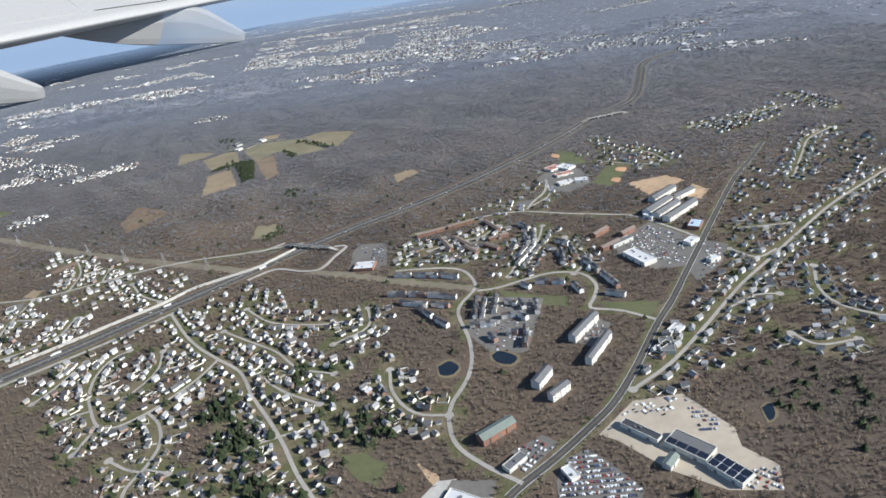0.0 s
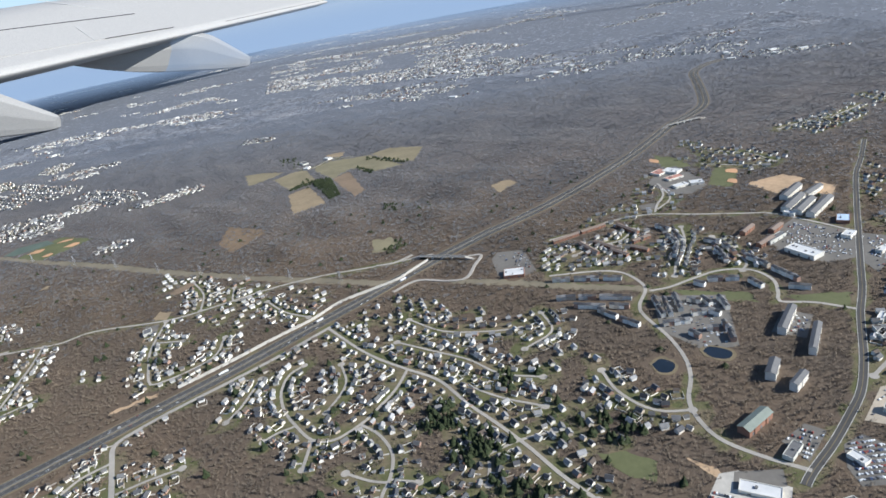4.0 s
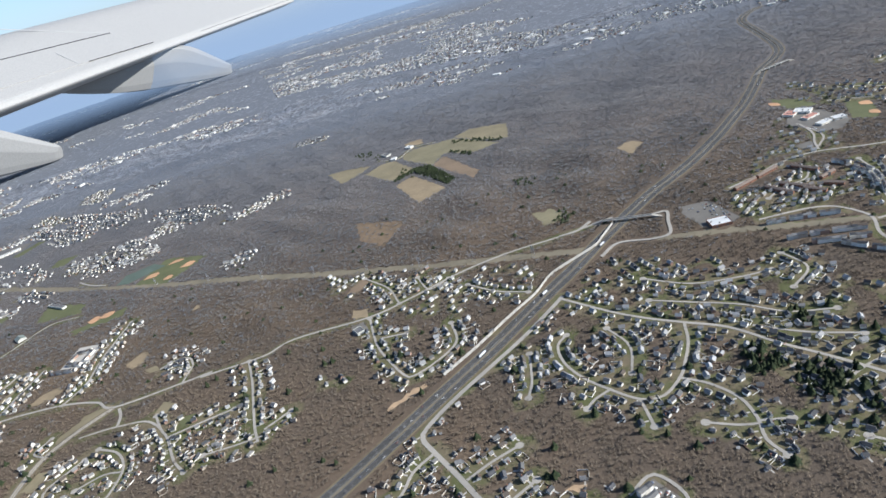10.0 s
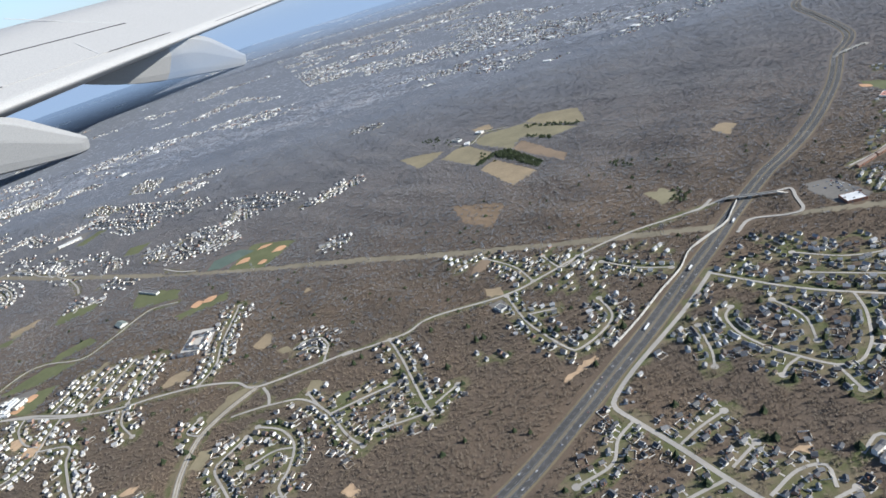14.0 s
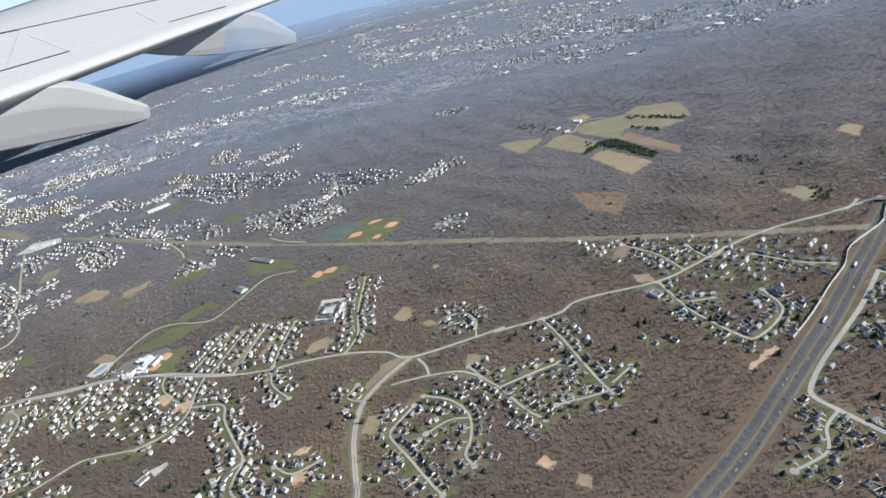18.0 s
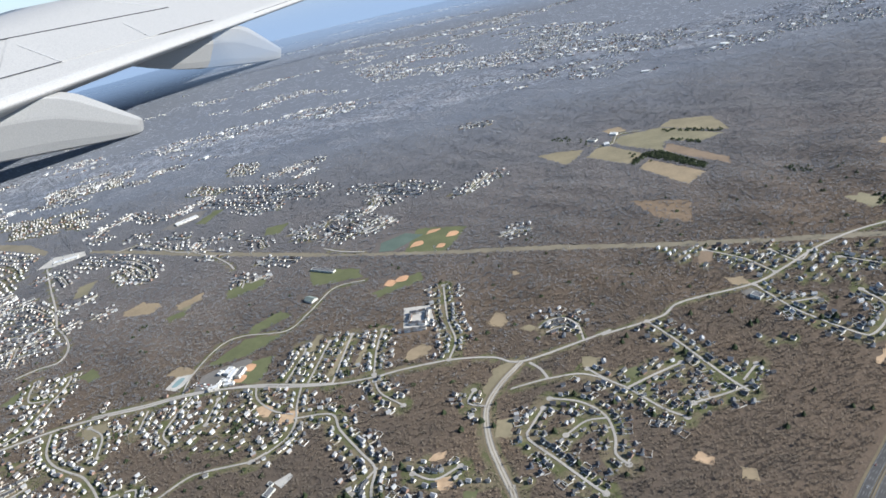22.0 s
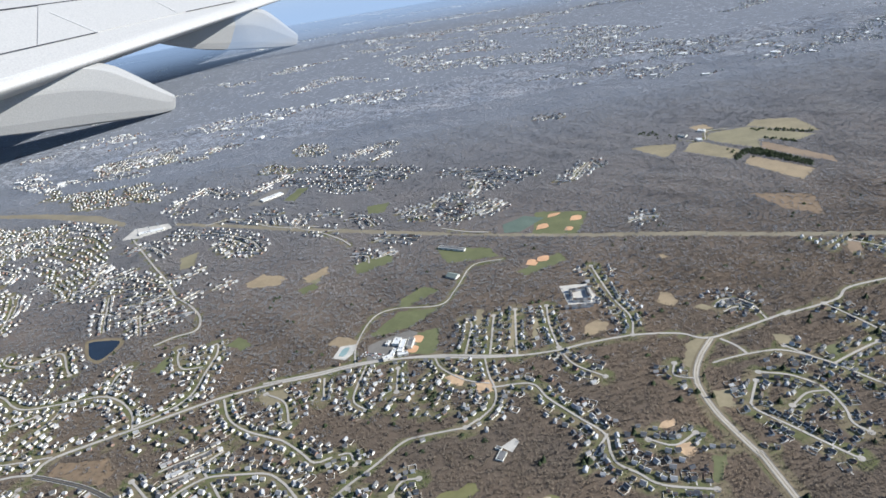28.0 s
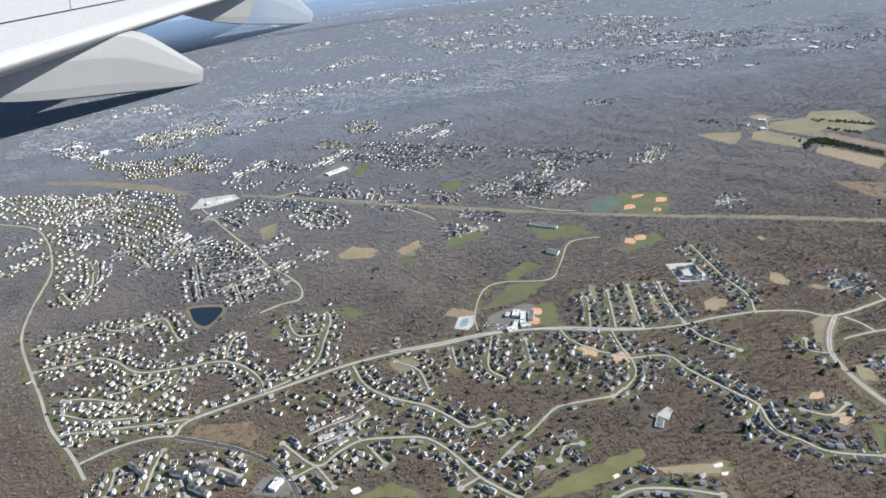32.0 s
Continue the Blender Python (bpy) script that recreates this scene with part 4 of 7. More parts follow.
field("lot", (-1123.7, 1023.3), (-1087.2, 1078.1), (-1053.7, 1074.1), (-1060.7, 1043.2), (-1099.4, 1012.5))
field("lot", (-435.5, 473.7), (-423.4, 476.7), (-417.7, 459.9), (-431.7, 456.2))
field("lot", (-269, 225.7), (-256.5, 232.8), (-247.4, 216.4), (-261.9, 210.8))
field("lot", (170.6, 454.7), (185.8, 443.6), (169.6, 412.4), (148.2, 392.2), (147.3, 408.9))
PATCHES = {}
PATCHES["pool"] = [
    [(-987, 549.7), (-981.7, 560.1), (-975.3, 560), (-981.1, 547.7)]]
PATCHES["pond"] = [
    [(-1266, 677.9), (-1256.9, 678.3), (-1230.1, 669), (-1232.3, 650.3), (-1242.5, 637.3), (-1255.9, 649.4)],
    [(-28.2, 321.8), (-21.4, 326.6), (-15, 319.9), (-18.9, 312.6), (-25.9, 313.5)],
    [(5.3, 328.6), (10.7, 332.6), (21, 325), (17.3, 318.1), (8.7, 321)],
    [(141.7, 263.5), (147.2, 265.8), (145.9, 257.5), (141.8, 253.9)]]
PATCHES["tennis"] = [
    [(-760.4, 767), (-726.1, 780.5), (-704.1, 763), (-746.2, 736.3), (-764.7, 742.1)]]
PATCHES["infield"] = [
    [(-724.9, 733.1), (-708.8, 733.9), (-706.7, 744.5), (-717.5, 745.1)],
    [(-700, 761.3), (-685.9, 763.4), (-679.8, 768.9), (-693.7, 770.8)],
    [(-677.1, 739.7), (-663.6, 737.9), (-658.3, 747.6), (-668.9, 752.1)],
    [(-692.8, 716.1), (-685.1, 712.9), (-679.8, 719.9), (-686.7, 724.7)],
    [(-763.6, 651.2), (-754.6, 644.8), (-748.4, 654.5), (-756.8, 660.9)],
    [(-750.9, 652.4), (-737.6, 650.3), (-733.5, 661.1), (-744.5, 662.3)],
    [(-914.2, 548.5), (-905.3, 543.3), (-901, 552.4), (-909.2, 556.4)],
    [(-921.9, 532.6), (-912.8, 528.5), (-908.1, 537), (-916.7, 541)],
    [(76.4, 702.9), (84, 695.6), (86.3, 705.1), (79.3, 712.4)],
    [(126.2, 605.1), (132.5, 597.9), (136.6, 607.9), (130.7, 611.8)],
    [(135.5, 632.5), (143.9, 625.8), (147.8, 636.8), (139.2, 640.2)]]
PATCHES["bunker"] = [
    [(-1107.8, 377.1), (-1101.5, 378.4), (-1099.8, 373.8), (-1105.6, 372.3)],
    [(-923.6, 337.4), (-919.5, 338.8), (-918.2, 336.3), (-923.2, 334.6)],
    [(-852.2, 327.2), (-845.1, 327.3), (-846.4, 324), (-852.9, 324.8)],
    [(-851, 319.5), (-845.3, 318.9), (-848, 316.1), (-851.7, 317.1)]]
for kind, name, label, mat, z in (("pond", "pond", "dark still pond with a pale dry bank", WATER, 0.19), ("infield", "infield", "orange clay baseball infield", CLAY, 0.2),
                                  ("pool", "swimming_pool", "turquoise swimming pool in a pale deck", POOL, 0.22), ("tennis", "tennis_court", "dark green fenced tennis courts", COURT, 0.18), ("bunker", "bunker", "white sand bunker on the golf course", SAND, 0.2)):
    for pts in PATCHES[kind]:
        c = np.mean(pts, axis=0)
        line = smooth_line([*pts, pts[0]], 2.0)[:-1]
        if kind == "pond":
            bank = slab([tuple(c + (q - c) * 1.28 + rng.normal(0, 0.5, 2)) for q in line], 0.0, 0.16)
            tagged(part("pond_bank", bank, VERGE), "pale dry bank round the pond", "bank", kind="structure")
        tagged(part(name, slab([tuple(q) for q in (line if kind != "tennis" else pts)], 0.0, z), mat), label, name.replace("_", " "), kind="structure")
        for q in line:
            spread(*q, 0, 5)
        clear_mask[inside(pts, CX, CY)] = True


# ---- houses: places ----
taken = {}


def free(x, y, r=4.6):
    k = (int(x // 6), int(y // 6))
    for i in (-1, 0, 1):
        for j in (-1, 0, 1):
            for u, v in taken.get((k[0] + i, k[1] + j), ()):
                if math.hypot(x - u, y - v) < r:
                    return False
    taken.setdefault(k, []).append((x, y))
    return True


road_mask = clear_mask.copy()


def blocked(x, y):
    i, j = int((x - X0) / CELL), int((y - Y0) / CELL)
    return 0 <= i < NX and 0 <= j < NY and road_mask[i, j]


for kind, width, line in STREETS:
    n = normals_of(line)
    step = np.r_[0, np.cumsum(np.hypot(*np.diff(line, axis=0).T))]
    for side in (-1, 1):
        s = rng.uniform(2, 6)
        while s < step[-1] - 1:
            i = int(np.searchsorted(step, s))
            gap = 5.1 if kind == "street" else 4.1 if kind == "lane" else 9.5
            if rng.random() < (0.93 if kind in ("street", "lane") else 0.6):
                back = width / 2 + (rng.uniform(3.0, 4.4) if kind == "lane" else rng.uniform(3.6, 6.8))
                x, y = line[i] + n[i] * side * back
                if not blocked(x, y) and free(x, y, 3.7 if kind == "lane" else 4.6):
                    houses.append((x, y, math.atan2(n[i][1] * side, n[i][0] * side) + rng.normal(0, 0.16), 0 if kind == "street" else 1))
            s += gap * rng.uniform(0.88, 1.35)
            if kind in ("street", "lane") and rng.random() < 0.6:
                x, y = line[i] + n[i] * side * (width / 2 + rng.uniform(12.5, 16))
                if not blocked(x, y) and free(x, y, 5.2):
                    houses.append((x, y, rng.uniform(0, 6.28), 1))


def settle(gap, fill, *points):
    """Houses in slightly bent rows over a stretch of land."""
    p = [tuple(q) for q in points]
    xs, ys = [q[0] for q in p], [q[1] for q in p]
    turn, cx, cy = rng.uniform(0, 3.14), np.mean(xs), np.mean(ys)
    reach = max(max(xs) - min(xs), max(ys) - min(ys))
    m, phase = int(reach / gap) + 2, rng.uniform(0, 6)
    for a in range(-m, m):
        for b in range(-m, m):
            u, v = a * gap * 0.62, b * gap + 7 * math.sin(a * 0.12 + phase) + 4 * math.sin(a * 0.31 + 0.5 * b)
            x, y = cx + u * math.cos(turn) - v * math.sin(turn), cy + u * math.sin(turn) + v * math.cos(turn)
            x, y = x + rng.normal(0, 0.8), y + rng.normal(0, 0.8)
            if rng.random() < fill and noise.noise((x * 0.03, y * 0.03, 3.0)) > -0.28 and inside(p, np.array(x), np.array(y)) and not blocked(x, y) and free(x, y, 5.0):
                houses.append((x, y, turn + 1.57 + rng.normal(0, 0.2), 2))
                spread(x, y, 6.5, 4.0)


settle(11.0, 0.62, (-1465.8, 1086.7), (-1353.2, 1055.7), (-1305.4, 916.2), (-1348.5, 860.5), (-1434.7, 968))
settle(11.0, 0.62, (-1654.2, 1171.9), (-1501.4, 1119.2), (-1426.5, 908), (-1479.5, 910.7), (-1544, 1011.7), (-1605.6, 1046.9))
settle(11.0, 0.62, (-1480.5, 902.5), (-1424.2, 872.6), (-1420.9, 767.3), (-1443.9, 789))
settle(7.6, 0.95, (-1493.3, 1455.4), (-1303.6, 1452.2), (-1306.7, 1368.9), (-1463.5, 1369.6))
settle(11.0, 0.62, (-1563.7, 1338.8), (-1382.1, 1220.9), (-1302.2, 1231.7), (-1298.3, 1197.6), (-1373.5, 1171.5), (-1530.8, 1258.3))
settle(11.0, 0.28, (261.3, 541.4), (334.5, 515.6), (249.6, 356.2), (204, 380.2))
settle(11.0, 0.62, (189.5, 454.8), (226.7, 444.8), (197.5, 381.6), (172.4, 403.2))
settle(11.0, 0.28, (147.4, 348.8), (236.9, 332.4), (220.2, 301.1), (149, 323.6))
settle(11.0, 0.62, (114.2, 773.7), (156.4, 741.3), (180.8, 627.4), (134.8, 654.9))
settle(11.0, 0.28, (227.3, 568.3), (317.6, 654.9), (378.5, 667.9), (390.7, 621), (347, 539), (277.6, 535.7), (200, 473.2))
settle(11.0, 0.62, (-70, 512.2), (12, 526.6), (51.8, 515.3), (19.7, 447.3), (-54.9, 464.7))
settle(11.0, 0.62, (109.3, 307.3), (147.9, 329.7), (154.2, 311.4), (115.7, 285.9))
settle(7.6, 0.95, (-84.6, 504.3), (1.7, 523.2), (11.6, 502.4), (-2.9, 452.5), (-74.8, 469.3))
settle(11.0, 0.62, (-52, 544.8), (24.3, 592.6), (63.7, 664.1), (117.8, 702.3), (125.1, 668.5), (54.3, 546.8))
settle(7.6, 0.95, (243.5, 740.2), (300.9, 769.6), (363.8, 790.2), (343, 746.4), (268.7, 710.9))
settle(11.0, 0.62, (-470.3, 589.3), (-366.9, 547.6), (-269.1, 497.6), (-270.2, 454.8), (-338.7, 445.6), (-402.2, 482.8), (-439.9, 527.1))
settle(11.0, 0.62, (-200.1, 464.2), (-93.4, 399.7), (-144.4, 331.9), (-186.4, 358.2), (-246.6, 429.4))
settle(11.0, 0.62, (-602, 405.7), (-539.9, 414), (-483.6, 388.1), (-475.8, 370.9), (-537.7, 347.2), (-574.8, 374.5))
settle(11.0, 0.62, (-467.5, 414), (-418.4, 393.8), (-426.2, 375.5), (-455.9, 389.6))
settle(11.0, 0.62, (-904.4, 500), (-865.2, 493.8), (-856.4, 438.1), (-912.1, 429.9), (-974.9, 464))
settle(11.0, 0.62, (-1396.3, 624.9), (-1267.2, 563.6), (-1238.5, 493.6), (-1332.1, 491), (-1378.3, 562.9))
settle(11.0, 0.62, (-1188.4, 492.7), (-1129.5, 497.1), (-1090.2, 484.7), (-1101.1, 471.6), (-1149.2, 469.9), (-1182.5, 476.6))
settle(11.0, 0.62, (-980.8, 402.1), (-951.4, 406.2), (-936.9, 382.7), (-921.2, 366), (-934.6, 355.7), (-978, 368.4), (-990.1, 386.4))
settle(11.0, 0.62, (-919.1, 415.3), (-884.9, 414.6), (-906.1, 400.3), (-928.5, 403.9))
settle(11.0, 0.62, (-1245.8, 525.6), (-1185.4, 522.6), (-1179.1, 501), (-1237.2, 500.4))
settle(11.0, 0.62, (-1338.8, 645.4), (-1260.1, 619.2), (-1253.9, 578.8), (-1330.8, 613.1))
settle(11.0, 0.62, (-896.7, 498.1), (-852.7, 483.5), (-895.7, 423.8), (-940.3, 437.7))
settle(11.0, 0.62, (-797.1, 392.9), (-759.9, 381.2), (-801.8, 330.6), (-821.6, 348.2))
settle(11.0, 0.62, (-98.4, 357.2), (-71, 353.1), (-49.2, 324.3), (-25.9, 309.6), (-24.7, 288.1), (-41.9, 270.4), (-61.1, 245.8), (-92.4, 266), (-105.9, 308.1))
settle(11.0, 0.62, (-217.9, 321.5), (-156.7, 326.1), (-126.8, 278.8), (-111.2, 211.6), (-157.9, 214.4), (-189.2, 256.4))
settle(11.0, 0.62, (-322.3, 405), (-296.9, 427.1), (-273.1, 399.3), (-280.2, 331.6), (-304.9, 322.8), (-321.3, 360.5))
settle(11.0, 0.62, (-642.2, 300.8), (-634.5, 328.5), (-695.3, 342.5), (-761.8, 380.9), (-766.8, 348.7))
settle(7.6, 0.8, (-1060.6, 1282.8), (-1037.8, 1326.5), (-989.6, 1289.4), (-996.3, 1222.9), (-1032.4, 1239.7))
settle(7.6, 0.8, (-1103.4, 1232.1), (-1038, 1168.3), (-1053.4, 1143.8), (-1121.8, 1180.4))
settle(7.6, 0.8, (-897.8, 874.3), (-871, 883.8), (-838.9, 872.9), (-851.9, 827.4), (-885.8, 843.1))
settle(7.6, 0.8, (-1406.9, 906.2), (-1345.5, 907.6), (-1292.3, 810.5), (-1334.1, 796.9))
settle(7.6, 0.8, (-1158.3, 874.1), (-1127.4, 883.7), (-1085.2, 842.4), (-1088, 821.9), (-1138.6, 836.4))
settle(7.6, 0.8, (-1580.8, 1137.7), (-1437.2, 1096.2), (-1403.3, 990.7), (-1518.3, 989.8))
settle(7.6, 0.8, (-1483.1, 1271.8), (-1332.3, 1258.9), (-1285.7, 1128.5), (-1450.3, 1167.3))
settle(6.0, 0.9, (-650, 872), (-622, 868), (-585, 905), (-572, 930), (-600, 915))
FAR_TOWNS = []
FAR_TOWNS.append([(-940.9, 2719.5), (-545, 2602.7), (-151.2, 2315.8), (-26.2, 2050.2), (-128, 1717.2), (-433.8, 1764.4), (-720.8, 1858.7)])
FAR_TOWNS.append([(1.9, 1728.5), (301, 1585.2), (244.7, 1475), (40.9, 1561.9)])
FAR_TOWNS.append([(-26.2, 2050.2), (415.2, 1375.5), (417.1, 1264.2), (185.8, 1384.5), (-111.7, 1538.1)])
FAR_TOWNS.append([(-326.5, 1664.6), (-261.7, 1619.7), (-274.7, 1510.9), (-332, 1602.5)])
FAR_TOWNS.append([(-293.5, 1437.6), (-142.4, 1411.9), (-105.5, 1339), (-235.4, 1365.9)])
FAR_TOWNS.append([(-1269.3, 1568), (-1163.6, 1774), (-978.7, 2068.6), (-719.5, 1715.7), (-749.1, 1662.8), (-1020.1, 1674.1), (-1197.1, 1468.5)])
FAR_TOWNS.append([(-1683.5, 1430.3), (-1575.7, 1521.4), (-1435.9, 1615.6), (-1323.7, 1591.2), (-1295.1, 1433.2), (-1511.3, 1270.7)])
FAR_TOWNS.append([(-1653.1, 1454.8), (-1409, 1595.2), (-1099.9, 1772.9), (-875, 1854.8), (-801.1, 1723.9), (-1184.8, 1575.1), (-1521.6, 1383)])
FAR_TOWNS.append([(-580.1, 1730.5), (-258, 1869.5), (328.9, 1581.3), (332, 1471.2), (66, 1458.3), (-322.3, 1434.7), (-558.4, 1560.2)])
FAR_TOWNS.append([(-359.6, 1550.5), (-166.9, 1935.4), (208, 1738.1), (511.1, 1570.4), (483.2, 1305.3), (166.1, 1362.5), (-184, 1292)])
FAR_TOWNS.append([(352.7, 1290.9), (651.1, 1109.7), (436.6, 707.1), (376.6, 797.5), (365.2, 1089.1)])
FAR_TOWNS.append([(-661.3, 2180.6), (-281.8, 2133.6), (-0.7, 1871.6), (273.4, 1538.3), (153.3, 1316.3), (-112, 1352.6), (-344.2, 1529.1), (-557.7, 1614.2)])
FAR_TOWNS.append([(-553.5, 1640.1), (-494, 1717.6), (-359.1, 1632.6), (-392.8, 1534.2), (-523.3, 1560)])
FAR_TOWNS.append([(-305.6, 1392.1), (-199.5, 1532.1), (-87.8, 1375.3), (-134.2, 1306.8), (-269.3, 1348.7)])
for x, y, a, k in houses:
    spread(x, y, 0, 4.2)


# ---- the ground: one sheet to the horizon ----
def axis(a, b, fine, far_a, far_b):
    c = list(np.arange(a, b + 0.1, fine))
    s = fine
    while c[-1] < far_b:
        s *= 1.2
        c.append(c[-1] + s)
    s = fine
    while c[0] > far_a:
        s *= 1.25
        c.insert(0, c[0] - s)
    return np.array(c)


# low ridges under the woods, level wherever something is built or cleared
built_up = clear_mask | (lawn_mask > 0.05)
for _ in range(7):
    grown = built_up.copy()
    grown[1:] |= built_up[:-1]
    grown[:-1] |= built_up[1:]
    grown[:, 1:] |= built_up[:, :-1]
    grown[:, :-1] |= built_up[:, 1:]
    built_up = grown
for x, y in motorway_line:
    w = window(x, y, 60)
    if w:
        built_up[w] |= np.hypot(CX[w] - x, CY[w] - y) < 55
wooded = 1.0 - built_up.astype(np.float32)
wooded[CY < 420] = 0
for _ in range(3):
    for ax in (0, 1):
        s = np.cumsum(np.pad(wooded, [(8, 7) if a == ax else (0, 0) for a in (0, 1)], mode="edge"), axis=ax)
        wooded = (np.take(s, range(15, s.shape[ax]), ax) - np.take(s, range(0, s.shape[ax] - 15), ax)) / 15
wooded = np.pad(wooded, [(0, NX - wooded.shape[0]), (0, NY - wooded.shape[1])], mode="edge")
bend = 40 * np.sin(CX * 0.006 + 1) + 30 * np.sin(CY * 0.011)
relief = 3.4 * np.sin((CX * 0.35 + CY + bend) * 0.045) + 2.6 * np.sin((CX * 0.9 - CY * 0.5 + bend) * 0.031 + 2) + 1.5 * np.sin((CX + CY * 0.8 - bend) * 0.083)
relief = (0.65 - 0.5 * np.clip((CY - 800) / 500, 0, 1)) * relief * np.clip(wooded * 2.0 - 0.9, 0, 1)


def land_height(x, y):
    i, j = ((np.asarray(x) - X0) / CELL).astype(int), ((np.asarray(y) - Y0) / CELL).astype(int)
    ok = (i >= 0) & (i < NX) & (j >= 0) & (j < NY - 12) & (i < NX - 12) & (i > 12)
    return np.where(ok, relief[np.clip(i, 0, NX - 1), np.clip(j, 0, NY - 1)], 0.0)


gx, gy = axis(X0, X1, 7.5, -5200, 5200), axis(Y0, Y1, 7.5, -5200, 5200)
GX, GY = np.meshgrid(gx, gy, indexing="ij")
gv = np.c_[GX.ravel(), GY.ravel(), land_height(GX, GY).ravel()]
idx = np.arange(GX.size).reshape(GX.shape)
gf = np.stack([idx[:-1, :-1], idx[1:, :-1], idx[1:, 1:], idx[:-1, 1:]], -1).reshape(-1, 4)
ground_mesh = mesh_of("ground", gv, gf, np.full(len(gf), 4), LAND)
ii, jj = ((GX - X0) / CELL).astype(int), ((GY - Y0) / CELL).astype(int)
ok = (ii >= 0) & (ii < NX) & (jj >= 0) & (jj < NY)
lawn_at = np.where(ok, lawn_mask[np.clip(ii, 0, NX - 1), np.clip(jj, 0, NY - 1)], 0).ravel()
cover = ground_mesh.attributes.new("cover", "FLOAT_COLOR", "POINT")
# first channel lawn, second the share of painted haze colour, growing with y
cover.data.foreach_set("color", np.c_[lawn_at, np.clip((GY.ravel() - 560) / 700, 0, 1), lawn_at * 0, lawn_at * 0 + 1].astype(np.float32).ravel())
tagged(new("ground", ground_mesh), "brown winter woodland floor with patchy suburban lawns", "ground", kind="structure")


# ---- houses ----
def house(kind, w, d, h, rise):
    """A small suburban house: walls, gabled roof, garage wing and chimney."""
    ob = new("house")
    part("body", gabled_walls(-w / 2, w / 2, -d / 2, d / 2, h, rise), WALL, ob)
    part("roof", gable(-w / 2, w / 2, -d / 2, d / 2, h, rise), ROOF, ob)
    if kind != 1:
        g = 1.0 if kind == 0 else -1.0
        xa, xb = sorted((g * w / 2, g * (w / 2 + 1.5)))
        wing = part("garage", gabled_walls(xa, xb, -d * 0.42, d * 0.2, h * 0.62, rise * 0.5), WALL, ob)
        part("garage_roof", gable(xa, xb, -d * 0.42, d * 0.2, h * 0.62, rise * 0.5, 0.2), ROOF, wing)
    else:
        part("chimney", box(-0.3, 0.3, d / 2 - 0.2, d / 2 + 0.4, 0, h + rise * 0.9), BRICK, ob, "brick chimney")
    for x in (-w * 0.28, w * 0.22):
        part("window", box(x - 0.28, x + 0.28, -d / 2 - 0.03, -d / 2 + 0.03, h * 0.35, h * 0.75), GLASS, ob)
        part("window", box(x - 0.28, x + 0.28, d / 2 - 0.03, d / 2 + 0.03, h * 0.35, h * 0.75), GLASS, ob)
    part("door", box(-0.2, 0.2, -d / 2 - 0.04, -d / 2 + 0.03, 0.05, 0.85), BRICK, ob, "dark red front door")
    part("driveway", box(w * 0.15, w * 0.15 + 1.2, -d / 2 - 3.4, -d / 2, 0.02, 0.09), DRIVEWAY, ob)
    return tagged(ob, "small pale-sided detached house with a grey shingled gable roof", "house", "suburban houses")


models = [house(0, 3.7, 3.0, 1.9, 1.15), house(1, 4.1, 2.9, 2.0, 1.05), house(2, 3.3, 3.2, 2.1, 1.2), house(0, 4.4, 3.3, 1.45, 1.1), house(1, 3.4, 3.4, 2.0, 1.3)]
NEAR = 300
houses.sort(key=lambda q: q[1] + 0.35 * abs(q[0] + 540))
for i, (x, y, a, k) in enumerate(houses[:NEAR]):
    copy_thing(models[int(rng.integers(5))], pose(x, y, 0, 0, 0, math.degrees(a) - 90) @ Matrix.Scale(rng.uniform(0.68, 1.02), 4))
for m in models:
    for o in (*m.children_recursive, m):
        bpy.data.objects.remove(o)


def house_arrays(places, w, d, h, rise):
    """Many houses as plain arrays: walls and roofs, every one a piece of its own."""
    n = len(places)
    x, y, a = places[:, 0], places[:, 1], places[:, 2]
    s = rng.uniform(0.85, 1.2, (n, 1))
    def put(local):
        loc = np.asarray(local, float)[None] * s[:, :, None]
        c, t = np.cos(a)[:, None], np.sin(a)[:, None]
        return np.stack([x[:, None] + loc[:, :, 0] * c - loc[:, :, 1] * t, y[:, None] + loc[:, :, 0] * t + loc[:, :, 1] * c, loc[:, :, 2]], -1)
    e = 0.35
    wall = [(-w / 2, -d / 2, 0), (w / 2, -d / 2, 0), (w / 2, d / 2, 0), (-w / 2, d / 2, 0), (-w / 2, -d / 2, h), (w / 2, -d / 2, h), (w / 2, d / 2, h), (-w / 2, d / 2, h), (-w / 2, 0, h + rise), (w / 2, 0, h + rise)]
    wf = [(0, 1, 5, 4), (2, 3, 7, 6), (1, 2, 6, 9, 5), (3, 0, 4, 8, 7)]
    dr = rise * e / (d / 2)
    roof = [(-w / 2 - e, -d / 2 - e, h - dr + 0.1), (w / 2 + e, -d / 2 - e, h - dr + 0.1), (w / 2 + e, 0, h + rise + 0.1), (-w / 2 - e, 0, h + rise + 0.1), (w / 2 + e, d / 2 + e, h - dr + 0.1), (-w / 2 - e, d / 2 + e, h - dr + 0.1)]
    rf = [(0, 1, 2, 3), (3, 2, 4, 5)]
    vw, vr = put(wall), put(roof)
    out = []
    for v, faces in ((vw, wf), (vr, rf)):
        k = v.shape[1]
        base = (np.arange(n) * k)[:, None]
        loops = np.concatenate([f for f in faces])
        out.append((v.reshape(-1, 3), (base + loops[None]).ravel(), np.tile([len(f) for f in faces], n)))
    return out


